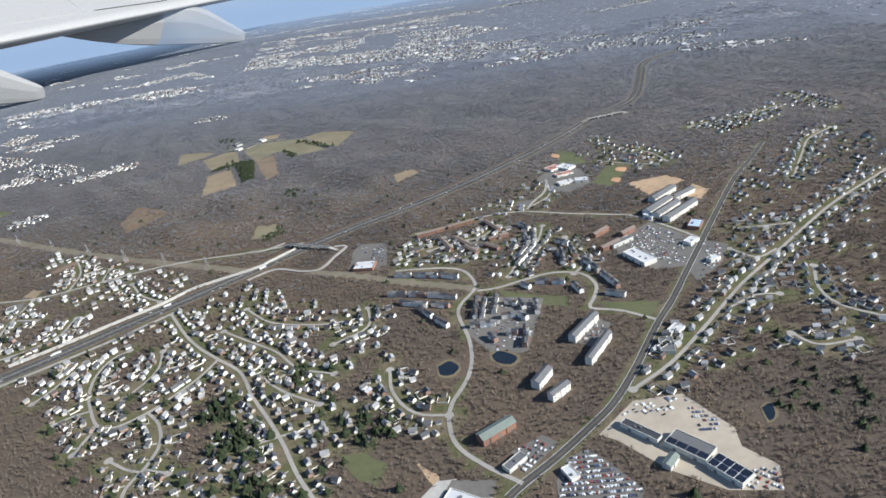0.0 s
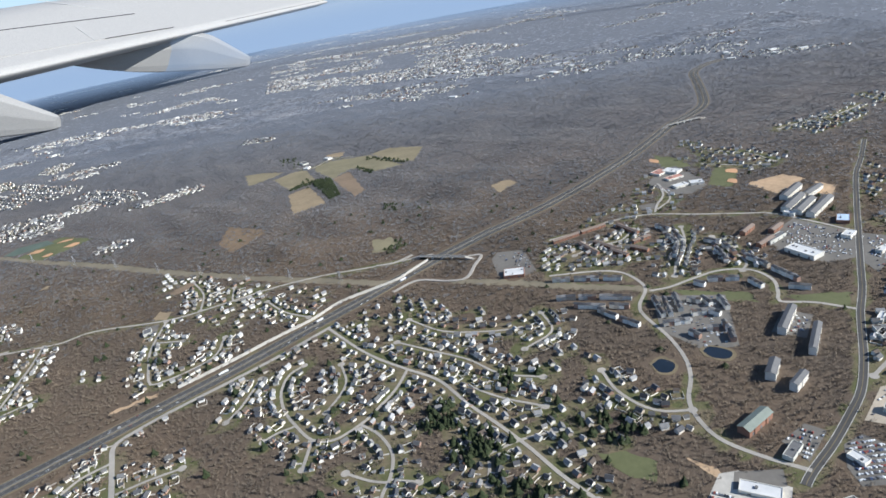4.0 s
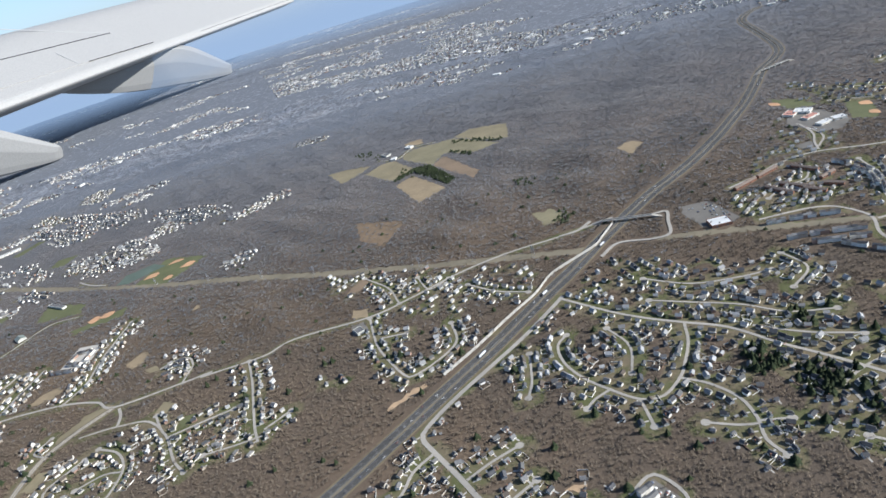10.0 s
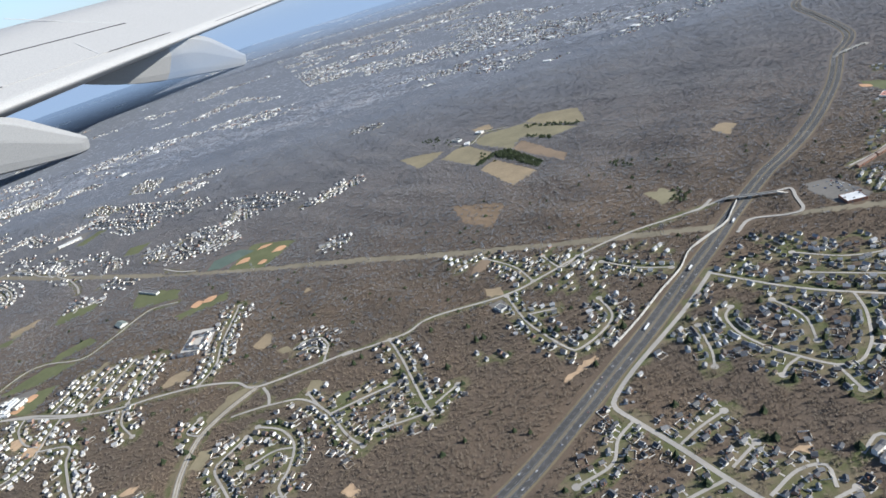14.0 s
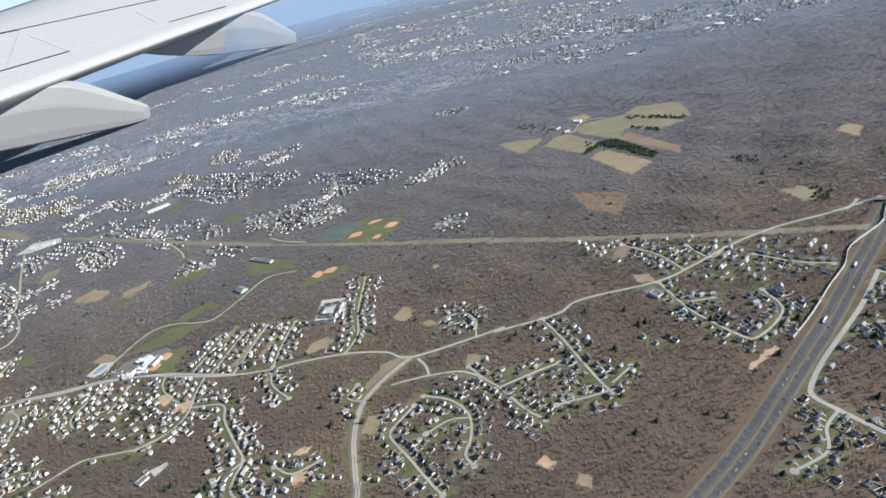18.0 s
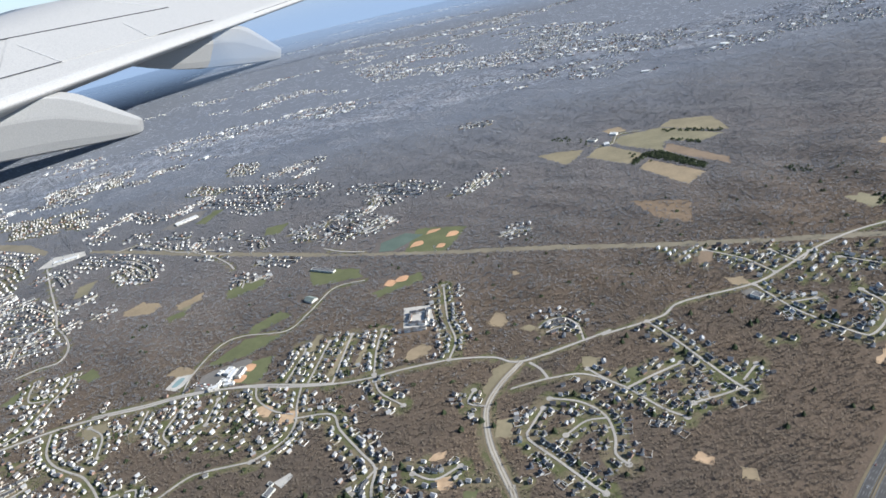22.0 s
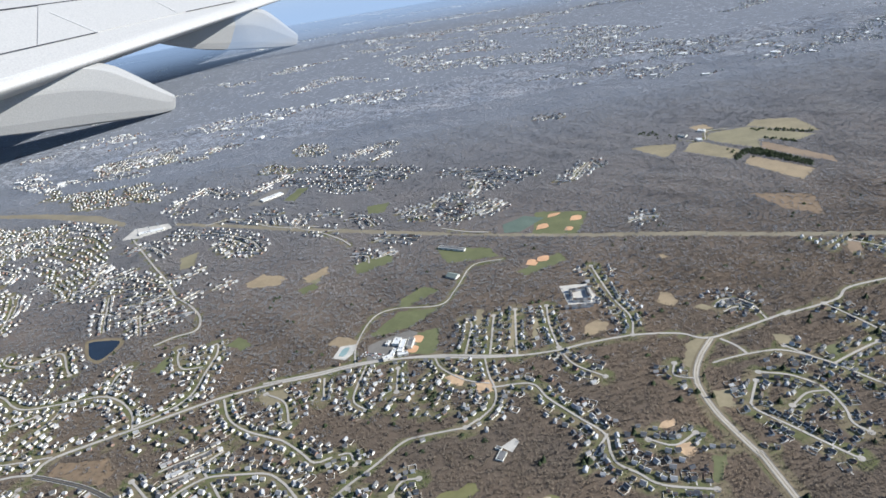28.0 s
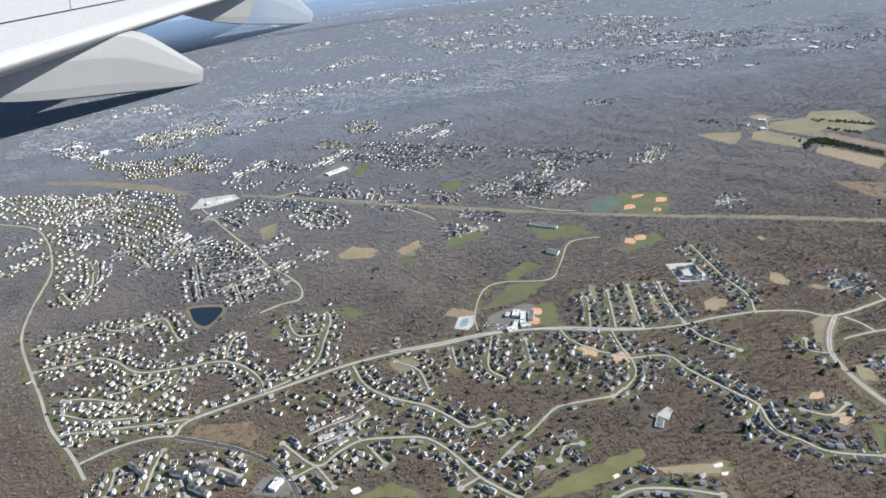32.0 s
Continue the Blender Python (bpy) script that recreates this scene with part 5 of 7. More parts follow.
rest = np.array([(x, y, a + 1.57) for x, y, a, k in houses[NEAR:]])
for name, mat, (v, l, s) in zip(("far_house_walls", "far_house_roofs"), (WALLS, ROOFING), house_arrays(rest, 3.5, 2.8, 1.85, 1.05)):
    tagged(new(name, mesh_of(name, v, l, s, mat)), "rows of small pale houses spread over the far suburbs", "houses", kind="stuff")

# ---- towns near the horizon ----
far_places, halls = [], []
spots = np.c_[rng.uniform(-4200, 2600, 150000), rng.uniform(1150, 3700, 150000)]
town = np.zeros(len(spots), bool)
for pts in FAR_TOWNS:
    town |= inside(pts, spots[:, 0], spots[:, 1])
for (x, y), built in zip(spots, town):
    if y < 1400 and not built:
        continue
    patch = noise.noise((x / 420, y / 190, 1.0)) + 0.6 * noise.noise((x / 130, y / 60, 2.0))
    if patch > (-0.02 if built else 0.55 if y < 1700 else 0.36):
        (halls if rng.random() < 0.035 else far_places).append((x, y, 0.35 + 0.785 * int(rng.integers(4)) + rng.normal(0, 0.15)))
        spread(x, y, 0, 5)
for name, mat, (v, l, s) in zip(("distant_town_walls", "distant_town_roofs"), (WALLS, ROOFING), house_arrays(np.array(far_places), 3.5, 3.1, 2.0, 0.9)):
    tagged(new(name, mesh_of(name, v, l, s, mat)), "pale specks of a distant hazy town", "town", kind="stuff")
for name, mat, (v, l, s) in zip(("distant_hall_walls", "distant_hall_roofs"), (WALLS, FLAT_ROOF), house_arrays(np.array(halls), 13.0, 7.0, 2.6, 0.3)):
    tagged(new(name, mesh_of(name, v, l, s, mat)), "white flat-roofed halls of a distant town", "halls", kind="stuff")


# ---- trees ----
def bark(name, stops, facing=0.28):
    """Twigs or needles: every piece its own tone, and whole stands browner or greyer."""
    m, nt, bsdf = shader(name, 0.95, 0.0, 0.1)
    pick = nt.nodes.new("ShaderNodeNewGeometry").outputs["Random Per Island"]
    col = ramp(nt, pick, *[(i / max(1, len(stops) - 1), c) for i, c in enumerate(stops)])
    stand = ramp(nt, noise_out(nt, 0.012, 5, 0.65), (0.32, (0.80, 0.82, 0.86)), (0.5, (1.0, 0.99, 0.98)), (0.68, (1.22, 1.14, 1.06)))
    # broad dark and light bands paint the shading of hills into the colour
    ridge = ramp(nt, noise_out(nt, 0.0042, 6, 0.7), (0.38, (0.76, 0.78, 0.82)), (0.5, (1.0, 1.0, 1.0)), (0.62, (1.13, 1.11, 1.09)))
    link(nt, mix(nt, 1.0, mix(nt, 1.0, col, stand, "MULTIPLY"), ridge, "MULTIPLY"), bsdf.inputs["Base Color"])
    # twigs scatter light all ways: soften the blades' facing towards the sky
    up, geo, unit = nt.nodes.new("ShaderNodeVectorMath"), nt.nodes.new("ShaderNodeNewGeometry"), nt.nodes.new("ShaderNodeVectorMath")
    up.operation, unit.operation = "MULTIPLY_ADD", "NORMALIZE"
    up.inputs[1].default_value, up.inputs[2].default_value = (facing, facing, facing), (0.25, -0.05, 0.7)
    link(nt, geo.outputs["Normal"], up.inputs[0])
    link(nt, up.outputs[0], unit.inputs[0])
    link(nt, unit.outputs[0], bsdf.inputs["Normal"])
    return m


TWIGS = bark("bare_twigs", [(0.146, 0.118, 0.089), (0.176, 0.144, 0.110), (0.206, 0.170, 0.132)])
# the next three paint air haze into the twig colour, bluer with distance
HAZE_TWIGS_MID = bark("hazed_twigs_mid", [(0.146, 0.147, 0.151), (0.171, 0.172, 0.177), (0.196, 0.197, 0.203)], 0.2)
HAZE_TWIGS_FAR = bark("hazed_twigs_far", [(0.168, 0.182, 0.21), (0.19, 0.206, 0.237), (0.212, 0.229, 0.262)], 0.1)
HAZE_TWIGS_LAST = bark("hazed_twigs_last", [(0.222, 0.243, 0.283), (0.238, 0.26, 0.302), (0.254, 0.277, 0.32)], 0.08)
NEEDLES = bark("pine_needles", [(0.030, 0.042, 0.022), (0.045, 0.058, 0.030), (0.062, 0.074, 0.038)])


def blades(name, places, height, radius, per, mat, spike=0.1):
    """Bare crowns: thin boughs that fan out and up from each trunk, every one a slim blade."""
    n = len(places)
    h = height * rng.uniform(0.7, 1.25, n)
    r = radius * rng.uniform(0.7, 1.25, n)
    az = rng.uniform(0, 2 * np.pi, (n, per))
    el = rng.uniform(0.3, 1.4, (n, per))
    ln = rng.uniform(0.7, 1.1, (n, per))
    root = np.stack([np.repeat(places[:, :1], per, 1) + rng.normal(0, 0.3, (n, per)) * radius / 2.4, np.repeat(places[:, 1:2], per, 1) + rng.normal(0, 0.3, (n, per)) * radius / 2.4, np.repeat((h * 0.08 + land_height(places[:, 0], places[:, 1]))[:, None], per, 1)], -1)
    tip = np.stack([np.cos(az) * np.cos(el) * r[:, None] * ln * 1.2, np.sin(az) * np.cos(el) * r[:, None] * ln * 1.2, (0.3 + 0.7 * np.sin(el)) * h[:, None] * ln], -1)
    side = np.stack([-np.sin(az), np.cos(az), rng.uniform(-0.4, 0.4, (n, per))], -1) * (spike * r)[:, None, None]
    v = np.stack([root + tip * 0.25 + side, root + tip * 0.35 - side, root + tip * 1.12], 2).reshape(-1, 3)
    k = n * per
    return new(name, mesh_of(name, v, np.arange(k * 3), np.full(k, 3), mat))


def scatter(n, x0, x1, y0, y1, wood, yard):
    p = np.c_[rng.uniform(x0, x1, n), rng.uniform(y0, y1, n)]
    i, j = ((p[:, 0] - X0) / CELL).astype(int), ((p[:, 1] - Y0) / CELL).astype(int)
    i, j = np.clip(i, 0, NX - 1), np.clip(j, 0, NY - 1)
    keep = ~clear_mask[i, j] & (rng.random(n) < np.where(lawn_mask[i, j] > 0.3, yard, wood))
    return p[keep]


# ---- the aeroplane's wing, hung far out so that it keeps nearly its place while the camera passes ----
WHITE_SKIN = surface("white_wing_paint", (0.335, 0.328, 0.317), (0.40, 0.392, 0.38), 1.6, 0.25, rough=0.5, spec=0.3)
GREY_SKIN = surface("grey_fairing_paint", (0.25, 0.248, 0.242), (0.31, 0.308, 0.302), 1.3, 0.4, rough=0.5, spec=0.3)
SEAM = surface("dark_panel_gap", (0.03, 0.03, 0.035), (0.06, 0.06, 0.065), 2.0, 0.3)
FAINT = surface("panel_joint", (0.36, 0.36, 0.36), (0.46, 0.46, 0.455), 2.0, 0.3)


def wing():
    size = 200.0
    ob = new("aircraft_wing")
    # spanwise, chordwise and upward directions: a swept wing, banked towards the sun
    axes = Matrix(((0.338, -0.465, 0.337), (1.009, -0.375, -0.068), (0.0, 0.165, 0.943))).to_4x4()
    ob.matrix_world = Matrix.Translation((-1496.0, 1796.0, 185.5))
    span, chord = np.linspace(-4.2, 11.4, 15), np.linspace(0, 1, 11)
    top, low = [], []
    for u in span:
        depth = float(np.interp(u, (-4.2, 0.67, 5.9, 13.5), (3.9, 5.7, 7.7, 7.9)))
        for c in chord:
            lift = 0.02 - 0.9 * max(0.0, c - 0.72) ** 1.6 * 2.2
            thick = 0.04 + 1.25 * math.sqrt(c) * (1 - c) ** 0.9 * 0.55
            top.append((u, depth * c, lift))
            low.append((u, depth * c, lift - thick))
    n, m = len(chord), len(span)
    f = []
    for i in range(m - 1):
        for j in range(n - 1):
            a = i * n + j
            f.append((a, a + n, a + n + 1, a + 1))
            f.append((a + m * n, a + 1 + m * n, a + n + 1 + m * n, a + n + m * n))
        f.append((i * n, i * n + m * n, (i + 1) * n + m * n, (i + 1) * n))
        f.append((i * n + n - 1, (i + 1) * n + n - 1, (i + 1) * n + n - 1 + m * n, i * n + n - 1 + m * n))
    me = quads("wing_skin", top + low, f, WHITE_SKIN)
    part("wing_skin", me, None, ob, "white painted upper wing skin")
    for p in me.polygons:
        p.use_smooth = True

    def strip(name, a, b, width, mat, z=0.024):
        a, b = Vector(a), Vector(b)
        d = (b - a).normalized()
        s = Vector((-d.y, d.x)) * width / 2
        part(name, slab([a + s, b + s, b - s, a - s], z - 0.004, z), mat, ob)

    def panel(name, pts, z=0.034):
        part(name, slab(pts, 0.0, z), WHITE_SKIN, ob)

    panel("spoiler", [(0.2, 1.5), (2.42, 3.86), (5.42, 3.10), (4.4, 0.86), (2.9, 1.12)], 0.030)
    strip("spoiler_gap", (-3.2, 5.28), (5.476, 3.138), 0.07, SEAM, 0.034)
    strip("panel_joint", (6.057, 7.0), (5.476, 3.138), 0.035, FAINT)
    strip("panel_joint", (-2.5, 1.83), (1.092, 1.323), 0.035, SEAM, 0.036)
    strip("panel_joint", (1.092, 1.323), (2.03, 3.198), 0.025, FAINT, 0.036)
    strip("panel_joint", (3.817, 2.752), (2.872, 1.119), 0.025, FAINT, 0.036)
    strip("panel_joint", (3.057, 1.084), (4.499, 0.814), 0.035, SEAM, 0.036)
    strip("flap_joint", (-3.5, 0.45), (1.407, 0.362), 0.03, FAINT)
    strip("flap_joint", (5.588, 0.30), (11.0, 0.25), 0.03, SEAM)
    strip("flap_joint", (4.6, 0.55), (6.2, 0.50), 0.03, FAINT)

    def fairing(stations, label):
        """A flap-track fairing: rounded sections that taper to a blunt tail."""
        ring = [(0.0, 1.0), (0.42, 0.99), (0.50, 0.96), (0.93, 0.44), (0.99, 0.34), (0.98, -0.5), (0.86, -0.84), (0.45, -0.98), (0.0, -1.0), (-0.45, -0.98), (-0.86, -0.84), (-0.98, -0.5), (-0.99, 0.34), (-0.93, 0.44), (-0.50, 0.96), (-0.42, 0.99)]
        bm = bmesh.new()
        rows = []
        keys = np.array(stations)
        steps = np.linspace(0, len(keys) - 1, 4 * len(keys))
        fine = np.c_[[np.interp(steps, range(len(keys)), keys[:, c]) for c in range(5)]].T
        fine[2:-2] = (fine[:-4] + fine[1:-3] + fine[2:-2] + fine[3:-1] + fine[4:]) / 5
        for u, w, hi, lo, b in fine:
            mid, half = (hi + lo) / 2, (hi - lo) / 2
            rows.append([bm.verts.new((u + b * a * 0.94, w + b * a * 0.3, mid + half * k)) for a, k in ring])
        for r, q in zip(rows, rows[1:]):
            for i in range(16):
                bm.faces.new((r[i], r[(i + 1) % 16], q[(i + 1) % 16], q[i]))
        bm.faces.new(rows[0]), bm.faces.new(rows[-1][::-1])
        bmesh.ops.recalc_face_normals(bm, faces=bm.faces)
        tail = part("flap_track_fairing", bm, GREY_SKIN, ob, label)
        for p in tail.data.polygons:
            p.use_smooth = False
        return tail

    for du, dv, k in ((0.0, 0.0, 1.0), (-4.76, 0.02, 1.0)):
        fairing([(4.90 + du, -1.30 + dv, -0.57, -0.74, 0.05), (4.88 + du, -1.26 + dv, -0.54, -0.765, 0.11), (4.80 + du, -0.90 + dv, -0.40, -0.79, 0.17), (4.70 + du, -0.45 + dv, -0.22, -0.81, 0.24),
                 (4.62 + du, -0.05 + dv, -0.08, -0.82, 0.30), (4.45 + du, 0.45 + dv, -0.06, -0.82, 0.34), (4.22 + du, 1.0 + dv, -0.12, -0.80, 0.36), (3.95 + du, 1.6 + dv, -0.2, -0.74, 0.36),
                 (3.72 + du, 2.2 + dv, -0.25, -0.64, 0.32), (3.45 + du, 2.9 + dv, -0.3, -0.5, 0.2)], "pale grey flap-track fairing with a blunt tail")
    for o in ob.children:
        o.data.transform(axes @ Matrix.Scale(size, 4))
    return tagged(ob, "white aeroplane wing with dark panel gaps and two fairings", "wing")


wing()

# ---- haze at the horizon: glowing see-through rings added in place of misty air ----
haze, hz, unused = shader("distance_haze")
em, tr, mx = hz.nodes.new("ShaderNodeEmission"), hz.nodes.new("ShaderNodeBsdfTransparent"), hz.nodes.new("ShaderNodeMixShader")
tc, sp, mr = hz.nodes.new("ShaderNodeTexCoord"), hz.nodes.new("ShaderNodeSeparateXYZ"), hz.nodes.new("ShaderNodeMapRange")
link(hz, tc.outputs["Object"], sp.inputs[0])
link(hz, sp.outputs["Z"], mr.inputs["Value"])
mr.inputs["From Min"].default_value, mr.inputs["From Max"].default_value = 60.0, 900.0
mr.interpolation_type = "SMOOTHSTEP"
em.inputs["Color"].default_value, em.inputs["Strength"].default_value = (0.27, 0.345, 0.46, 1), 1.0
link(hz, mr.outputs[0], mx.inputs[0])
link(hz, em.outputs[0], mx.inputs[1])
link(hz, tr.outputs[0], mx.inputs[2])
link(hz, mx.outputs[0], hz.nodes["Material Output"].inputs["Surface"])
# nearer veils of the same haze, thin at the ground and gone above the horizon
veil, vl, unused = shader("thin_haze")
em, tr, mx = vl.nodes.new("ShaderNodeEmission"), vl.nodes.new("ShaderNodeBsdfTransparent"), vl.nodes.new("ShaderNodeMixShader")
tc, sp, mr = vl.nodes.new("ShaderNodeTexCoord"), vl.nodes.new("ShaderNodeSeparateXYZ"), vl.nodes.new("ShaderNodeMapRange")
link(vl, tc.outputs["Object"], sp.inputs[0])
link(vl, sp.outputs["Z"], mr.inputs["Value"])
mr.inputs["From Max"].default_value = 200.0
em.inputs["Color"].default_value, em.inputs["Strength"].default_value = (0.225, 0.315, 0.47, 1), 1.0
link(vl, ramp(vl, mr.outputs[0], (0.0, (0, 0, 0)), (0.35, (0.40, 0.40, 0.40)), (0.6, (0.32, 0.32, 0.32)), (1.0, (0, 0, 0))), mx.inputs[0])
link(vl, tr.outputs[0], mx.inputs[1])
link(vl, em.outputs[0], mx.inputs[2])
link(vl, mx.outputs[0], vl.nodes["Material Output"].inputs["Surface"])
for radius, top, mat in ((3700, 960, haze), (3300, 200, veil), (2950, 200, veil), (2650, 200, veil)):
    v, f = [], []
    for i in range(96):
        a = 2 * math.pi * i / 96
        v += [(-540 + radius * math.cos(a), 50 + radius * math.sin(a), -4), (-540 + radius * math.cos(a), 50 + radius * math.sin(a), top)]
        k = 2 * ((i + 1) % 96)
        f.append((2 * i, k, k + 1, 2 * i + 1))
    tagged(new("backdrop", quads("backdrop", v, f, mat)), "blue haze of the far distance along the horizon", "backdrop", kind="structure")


# ---- larger buildings ----
DARK_ROOF = surface("dark_roofing", (0.045, 0.048, 0.056), (0.075, 0.078, 0.085), 0.5, 0.05)
GREEN_ROOF = surface("grey_green_metal_roof", (0.17, 0.20, 0.17), (0.25, 0.28, 0.245), 0.5, 0.05, rough=0.5)
BROWN_ROOF = surface("brown_shingles", (0.20, 0.15, 0.12), (0.28, 0.22, 0.18), 0.6, 0.05)
BEIGE = surface("beige_sheet_wall", (0.52, 0.52, 0.46), (0.64, 0.63, 0.57), 0.6, 0.05)
STYLES = {
    "DARK": (BEIGE, DARK_ROOF), "SOLARROW": (BEIGE, GREY_ROOF), "SOLAR": (BEIGE, FLAT_ROOF), "SHED": (BEIGE, GREEN_ROOF), "APT": (CREAM, GREY_ROOF),
    "BLUE": (BRICK, BLUE_ROOF), "FLAT": (CREAM, FLAT_ROOF), "BRICKAPT": (BRICK, BROWN_ROOF), "GREY": (BEIGE, GREY_ROOF), "RED": (CREAM, RED_ROOF),
    "WAREHOUSE": (BRICK, GREEN_ROOF), "BRICKFLAT": (BRICK, FLAT_ROOF), "ROW": (CREAM, GREY_ROOF),
}


def building(kind, label, h, style, *corners):
    """A rectangular building on the given corners: walls, roof, parapet, windows and what stands on the roof."""
    wall, roof = STYLES[style]
    p = [Vector(c) for c in corners]
    c = sum(p, Vector((0, 0))) / 4
    ea, eb = (p[1] - p[0] + p[2] - p[3]) / 2, (p[3] - p[0] + p[2] - p[1]) / 2
    if ea.length < eb.length:
        ea, eb = eb, ea
    w, d, h = ea.length * 0.94, max(3.2, eb.length * 0.76), h * 0.85
    ob = new({"hall": "hall_building", "apartment": "apartment_building", "row": "townhouse_row"}[kind])
    ob.matrix_world = pose(c.x, c.y, 0, 0, 0, math.degrees(math.atan2(ea.y, ea.x)))
    flat = style in ("DARK", "SOLARROW", "SOLAR", "BLUE", "FLAT", "GREY", "RED", "BRICKFLAT")
    if flat:
        part("wall", box(-w / 2, w / 2, -d / 2, d / 2, 0, h), wall, ob)
        part("roof", box(-w / 2 + 0.3, w / 2 - 0.3, -d / 2 + 0.3, d / 2 - 0.3, h, h + 0.1), roof, ob)
        for a0, a1, b0, b1 in ((-w / 2, w / 2, -d / 2, -d / 2 + 0.28), (-w / 2, w / 2, d / 2 - 0.28, d / 2), (-w / 2, -w / 2 + 0.28, -d / 2 + 0.28, d / 2 - 0.28), (w / 2 - 0.28, w / 2, -d / 2 + 0.28, d / 2 - 0.28)):
            part("parapet", box(a0, a1, b0, b1, h + 0.003, h + 0.4), wall, ob)
        if style in ("SOLAR", "SOLARROW"):
            nx, ny = (4, 2) if style == "SOLAR" else (4, 1)
            for i in range(nx):
                for j in range(ny):
                    x0, x1 = -w / 2 + w * (i + 0.07) / nx, -w / 2 + w * (i + 0.93) / nx
                    y0, y1 = (-d / 2 + d * (j + 0.08) / ny, -d / 2 + d * (j + 0.92) / ny) if style == "SOLAR" else (-d * 0.42, -d * 0.12)
                    part("solar_panel_field", box(x0, x1, y0, y1, h + 0.3, h + 0.42), SOLAR, ob, "dark blue-black solar panels")
        else:
            for i in range(int(min(6, w * d / 90)) + 1):
                x, y = rng.uniform(-w * 0.4, w * 0.4), rng.uniform(-d * 0.3, d * 0.3)
                part("roof_unit", box(x - 0.6, x + 0.6, y - 0.45, y + 0.45, h + 0.1, h + 0.8), GREY_ROOF, ob)
    else:
        rise = min(2.2, d * 0.22)
        if kind == "row":
            n = max(2, int(w / 3.0))
            for i in range(n):
                x0, x1, k = -w / 2 + w * i / n, -w / 2 + w * (i + 1) / n, rng.uniform(-0.25, 0.25)
                s = rng.uniform(-0.35, 0.35)
                unit = part("townhouse", gabled_walls(x0, x1, -d / 2 + s, d / 2 + s, h + k, rise), WALL, ob)
                part("roof", gable(x0, x1, -d / 2 + s, d / 2 + s, h + k, rise, 0.18), ROOF, unit)
        else:
            part("wall", gabled_walls(-w / 2, w / 2, -d / 2, d / 2, h, rise), wall, ob)
            part("roof", gable(-w / 2, w / 2, -d / 2, d / 2, h, rise, 0.35), roof, ob)
            for i in range(max(1, int(w / 9))):
                x = -w / 2 + (i + 0.5) * w / max(1, int(w / 9))
                for s in (-1, 1):
                    part("gable_bay", box(x - 1.1, x + 1.1, min(s * d / 2, s * (d / 2 + 0.35)), max(s * d / 2, s * (d / 2 + 0.35)), 0, h - 0.25), wall, ob)
    if kind == "apartment":
        nf, nb = max(2, int(h / 1.3)), max(2, int(w / 2.6))
        for s in (-1, 1):
            for f in range(nf):
                for i in range(nb):
                    x, z = -w / 2 + (i + 0.5) * w / nb, h * (f + 0.35) / nf
                    if abs(((x + w / 2) / w * max(1, int(w / 9))) % 1 - 0.5) * 9 < 1.3:
                        continue
                    y0, y1 = sorted((s * (d / 2 - 0.05), s * (d / 2 + 0.04)))
                    part("window", box(x - 0.42, x + 0.42, y0, y1, z, z + 0.62), GLASS, ob)
    elif kind == "hall":
        for i in range(max(1, int(w / 7))):
            x = -w / 2 + (i + 0.5) * w / max(1, int(w / 7))
            part("loading_door", box(x - 0.8, x + 0.8, -d / 2 - 0.05, -d / 2 + 0.05, 0.1, min(2.0, h * 0.6)), GREY_ROOF, ob)
    for i in range(-2, 3):
        for j in (-1, 0, 1):
            q = ob.matrix_world @ Vector((i * w * 0.25, j * d * 0.5, 0))
            spread(q.x, q.y, 0, 4)
    return tagged(ob, label, {"hall": "building", "apartment": "apartment building", "row": "townhouses"}[kind], {"apartment": "apartment blocks", "row": "townhouse rows"}.get(kind, ""))


def noise_wall(*points):
    """A pale noise wall beside the motorway, in panels between posts."""
    line = smooth_line(points, 7.0)
    ob = new("noise_wall")
    for a, b in zip(line, line[1:]):
        d = Vector(b) - Vector(a)
        panel = part("wall_panel", box(0, d.length - 0.05, -0.2, 0.2, 0, 2.4 + rng.uniform(-0.1, 0.1)), CONCRETE, ob)
        panel.matrix_local = pose(a[0], a[1], 0, 0, 0, math.degrees(math.atan2(d.y, d.x)))
        post = part("post", box(-0.3, 0.3, -0.3, 0.3, 0, 2.7), CONCRETE, ob)
        post.matrix_local = pose(a[0], a[1], 0)
    return tagged(ob, "pale concrete noise wall beside the motorway", "wall")


def bridge(a, b):
    """A road bridge across the motorway with parapets, piers and sloped ends."""
    a, b = Vector(a), Vector(b)
    d = b - a
    n = d.length
    ob = new("road_bridge")
    ob.matrix_world = pose(a.x, a.y, 0, 0, 0, math.degrees(math.atan2(d.y, d.x)))
    part("deck", box(0, n, -1.7, 1.7, 2.4, 2.8), ASPHALT, ob)
    for s in (-1, 1):
        part("parapet", box(0, n, s * 1.7 - 0.15, s * 1.7 + 0.15, 2.5, 3.2), CONCRETE, ob)
    for f in (0.3, 0.5, 0.7):
        part("pier", box(n * f - 0.4, n * f + 0.4, -2.0, 2.0, 0, 2.4), CONCRETE, ob)
    for x0, x1 in ((-9, 0), (n + 9, n)):
        bm = bmesh.new()
        v = [bm.verts.new(q) for q in ((x0, -1.7, 0.1), (x0, 1.7, 0.1), (x1, 1.7, 2.8), (x1, -1.7, 2.8), (x1, 1.7, 0), (x1, -1.7, 0))]
        for f in ((0, 3, 2, 1), (1, 2, 4), (0, 5, 3), (3, 5, 4, 2), (0, 1, 4, 5)):
            bm.faces.new([v[i] for i in f])
        bmesh.ops.recalc_face_normals(bm, faces=bm.faces)
        part("approach", bm, PALE_ROAD, ob)
    return tagged(ob, "grey concrete road bridge over the motorway", "bridge")


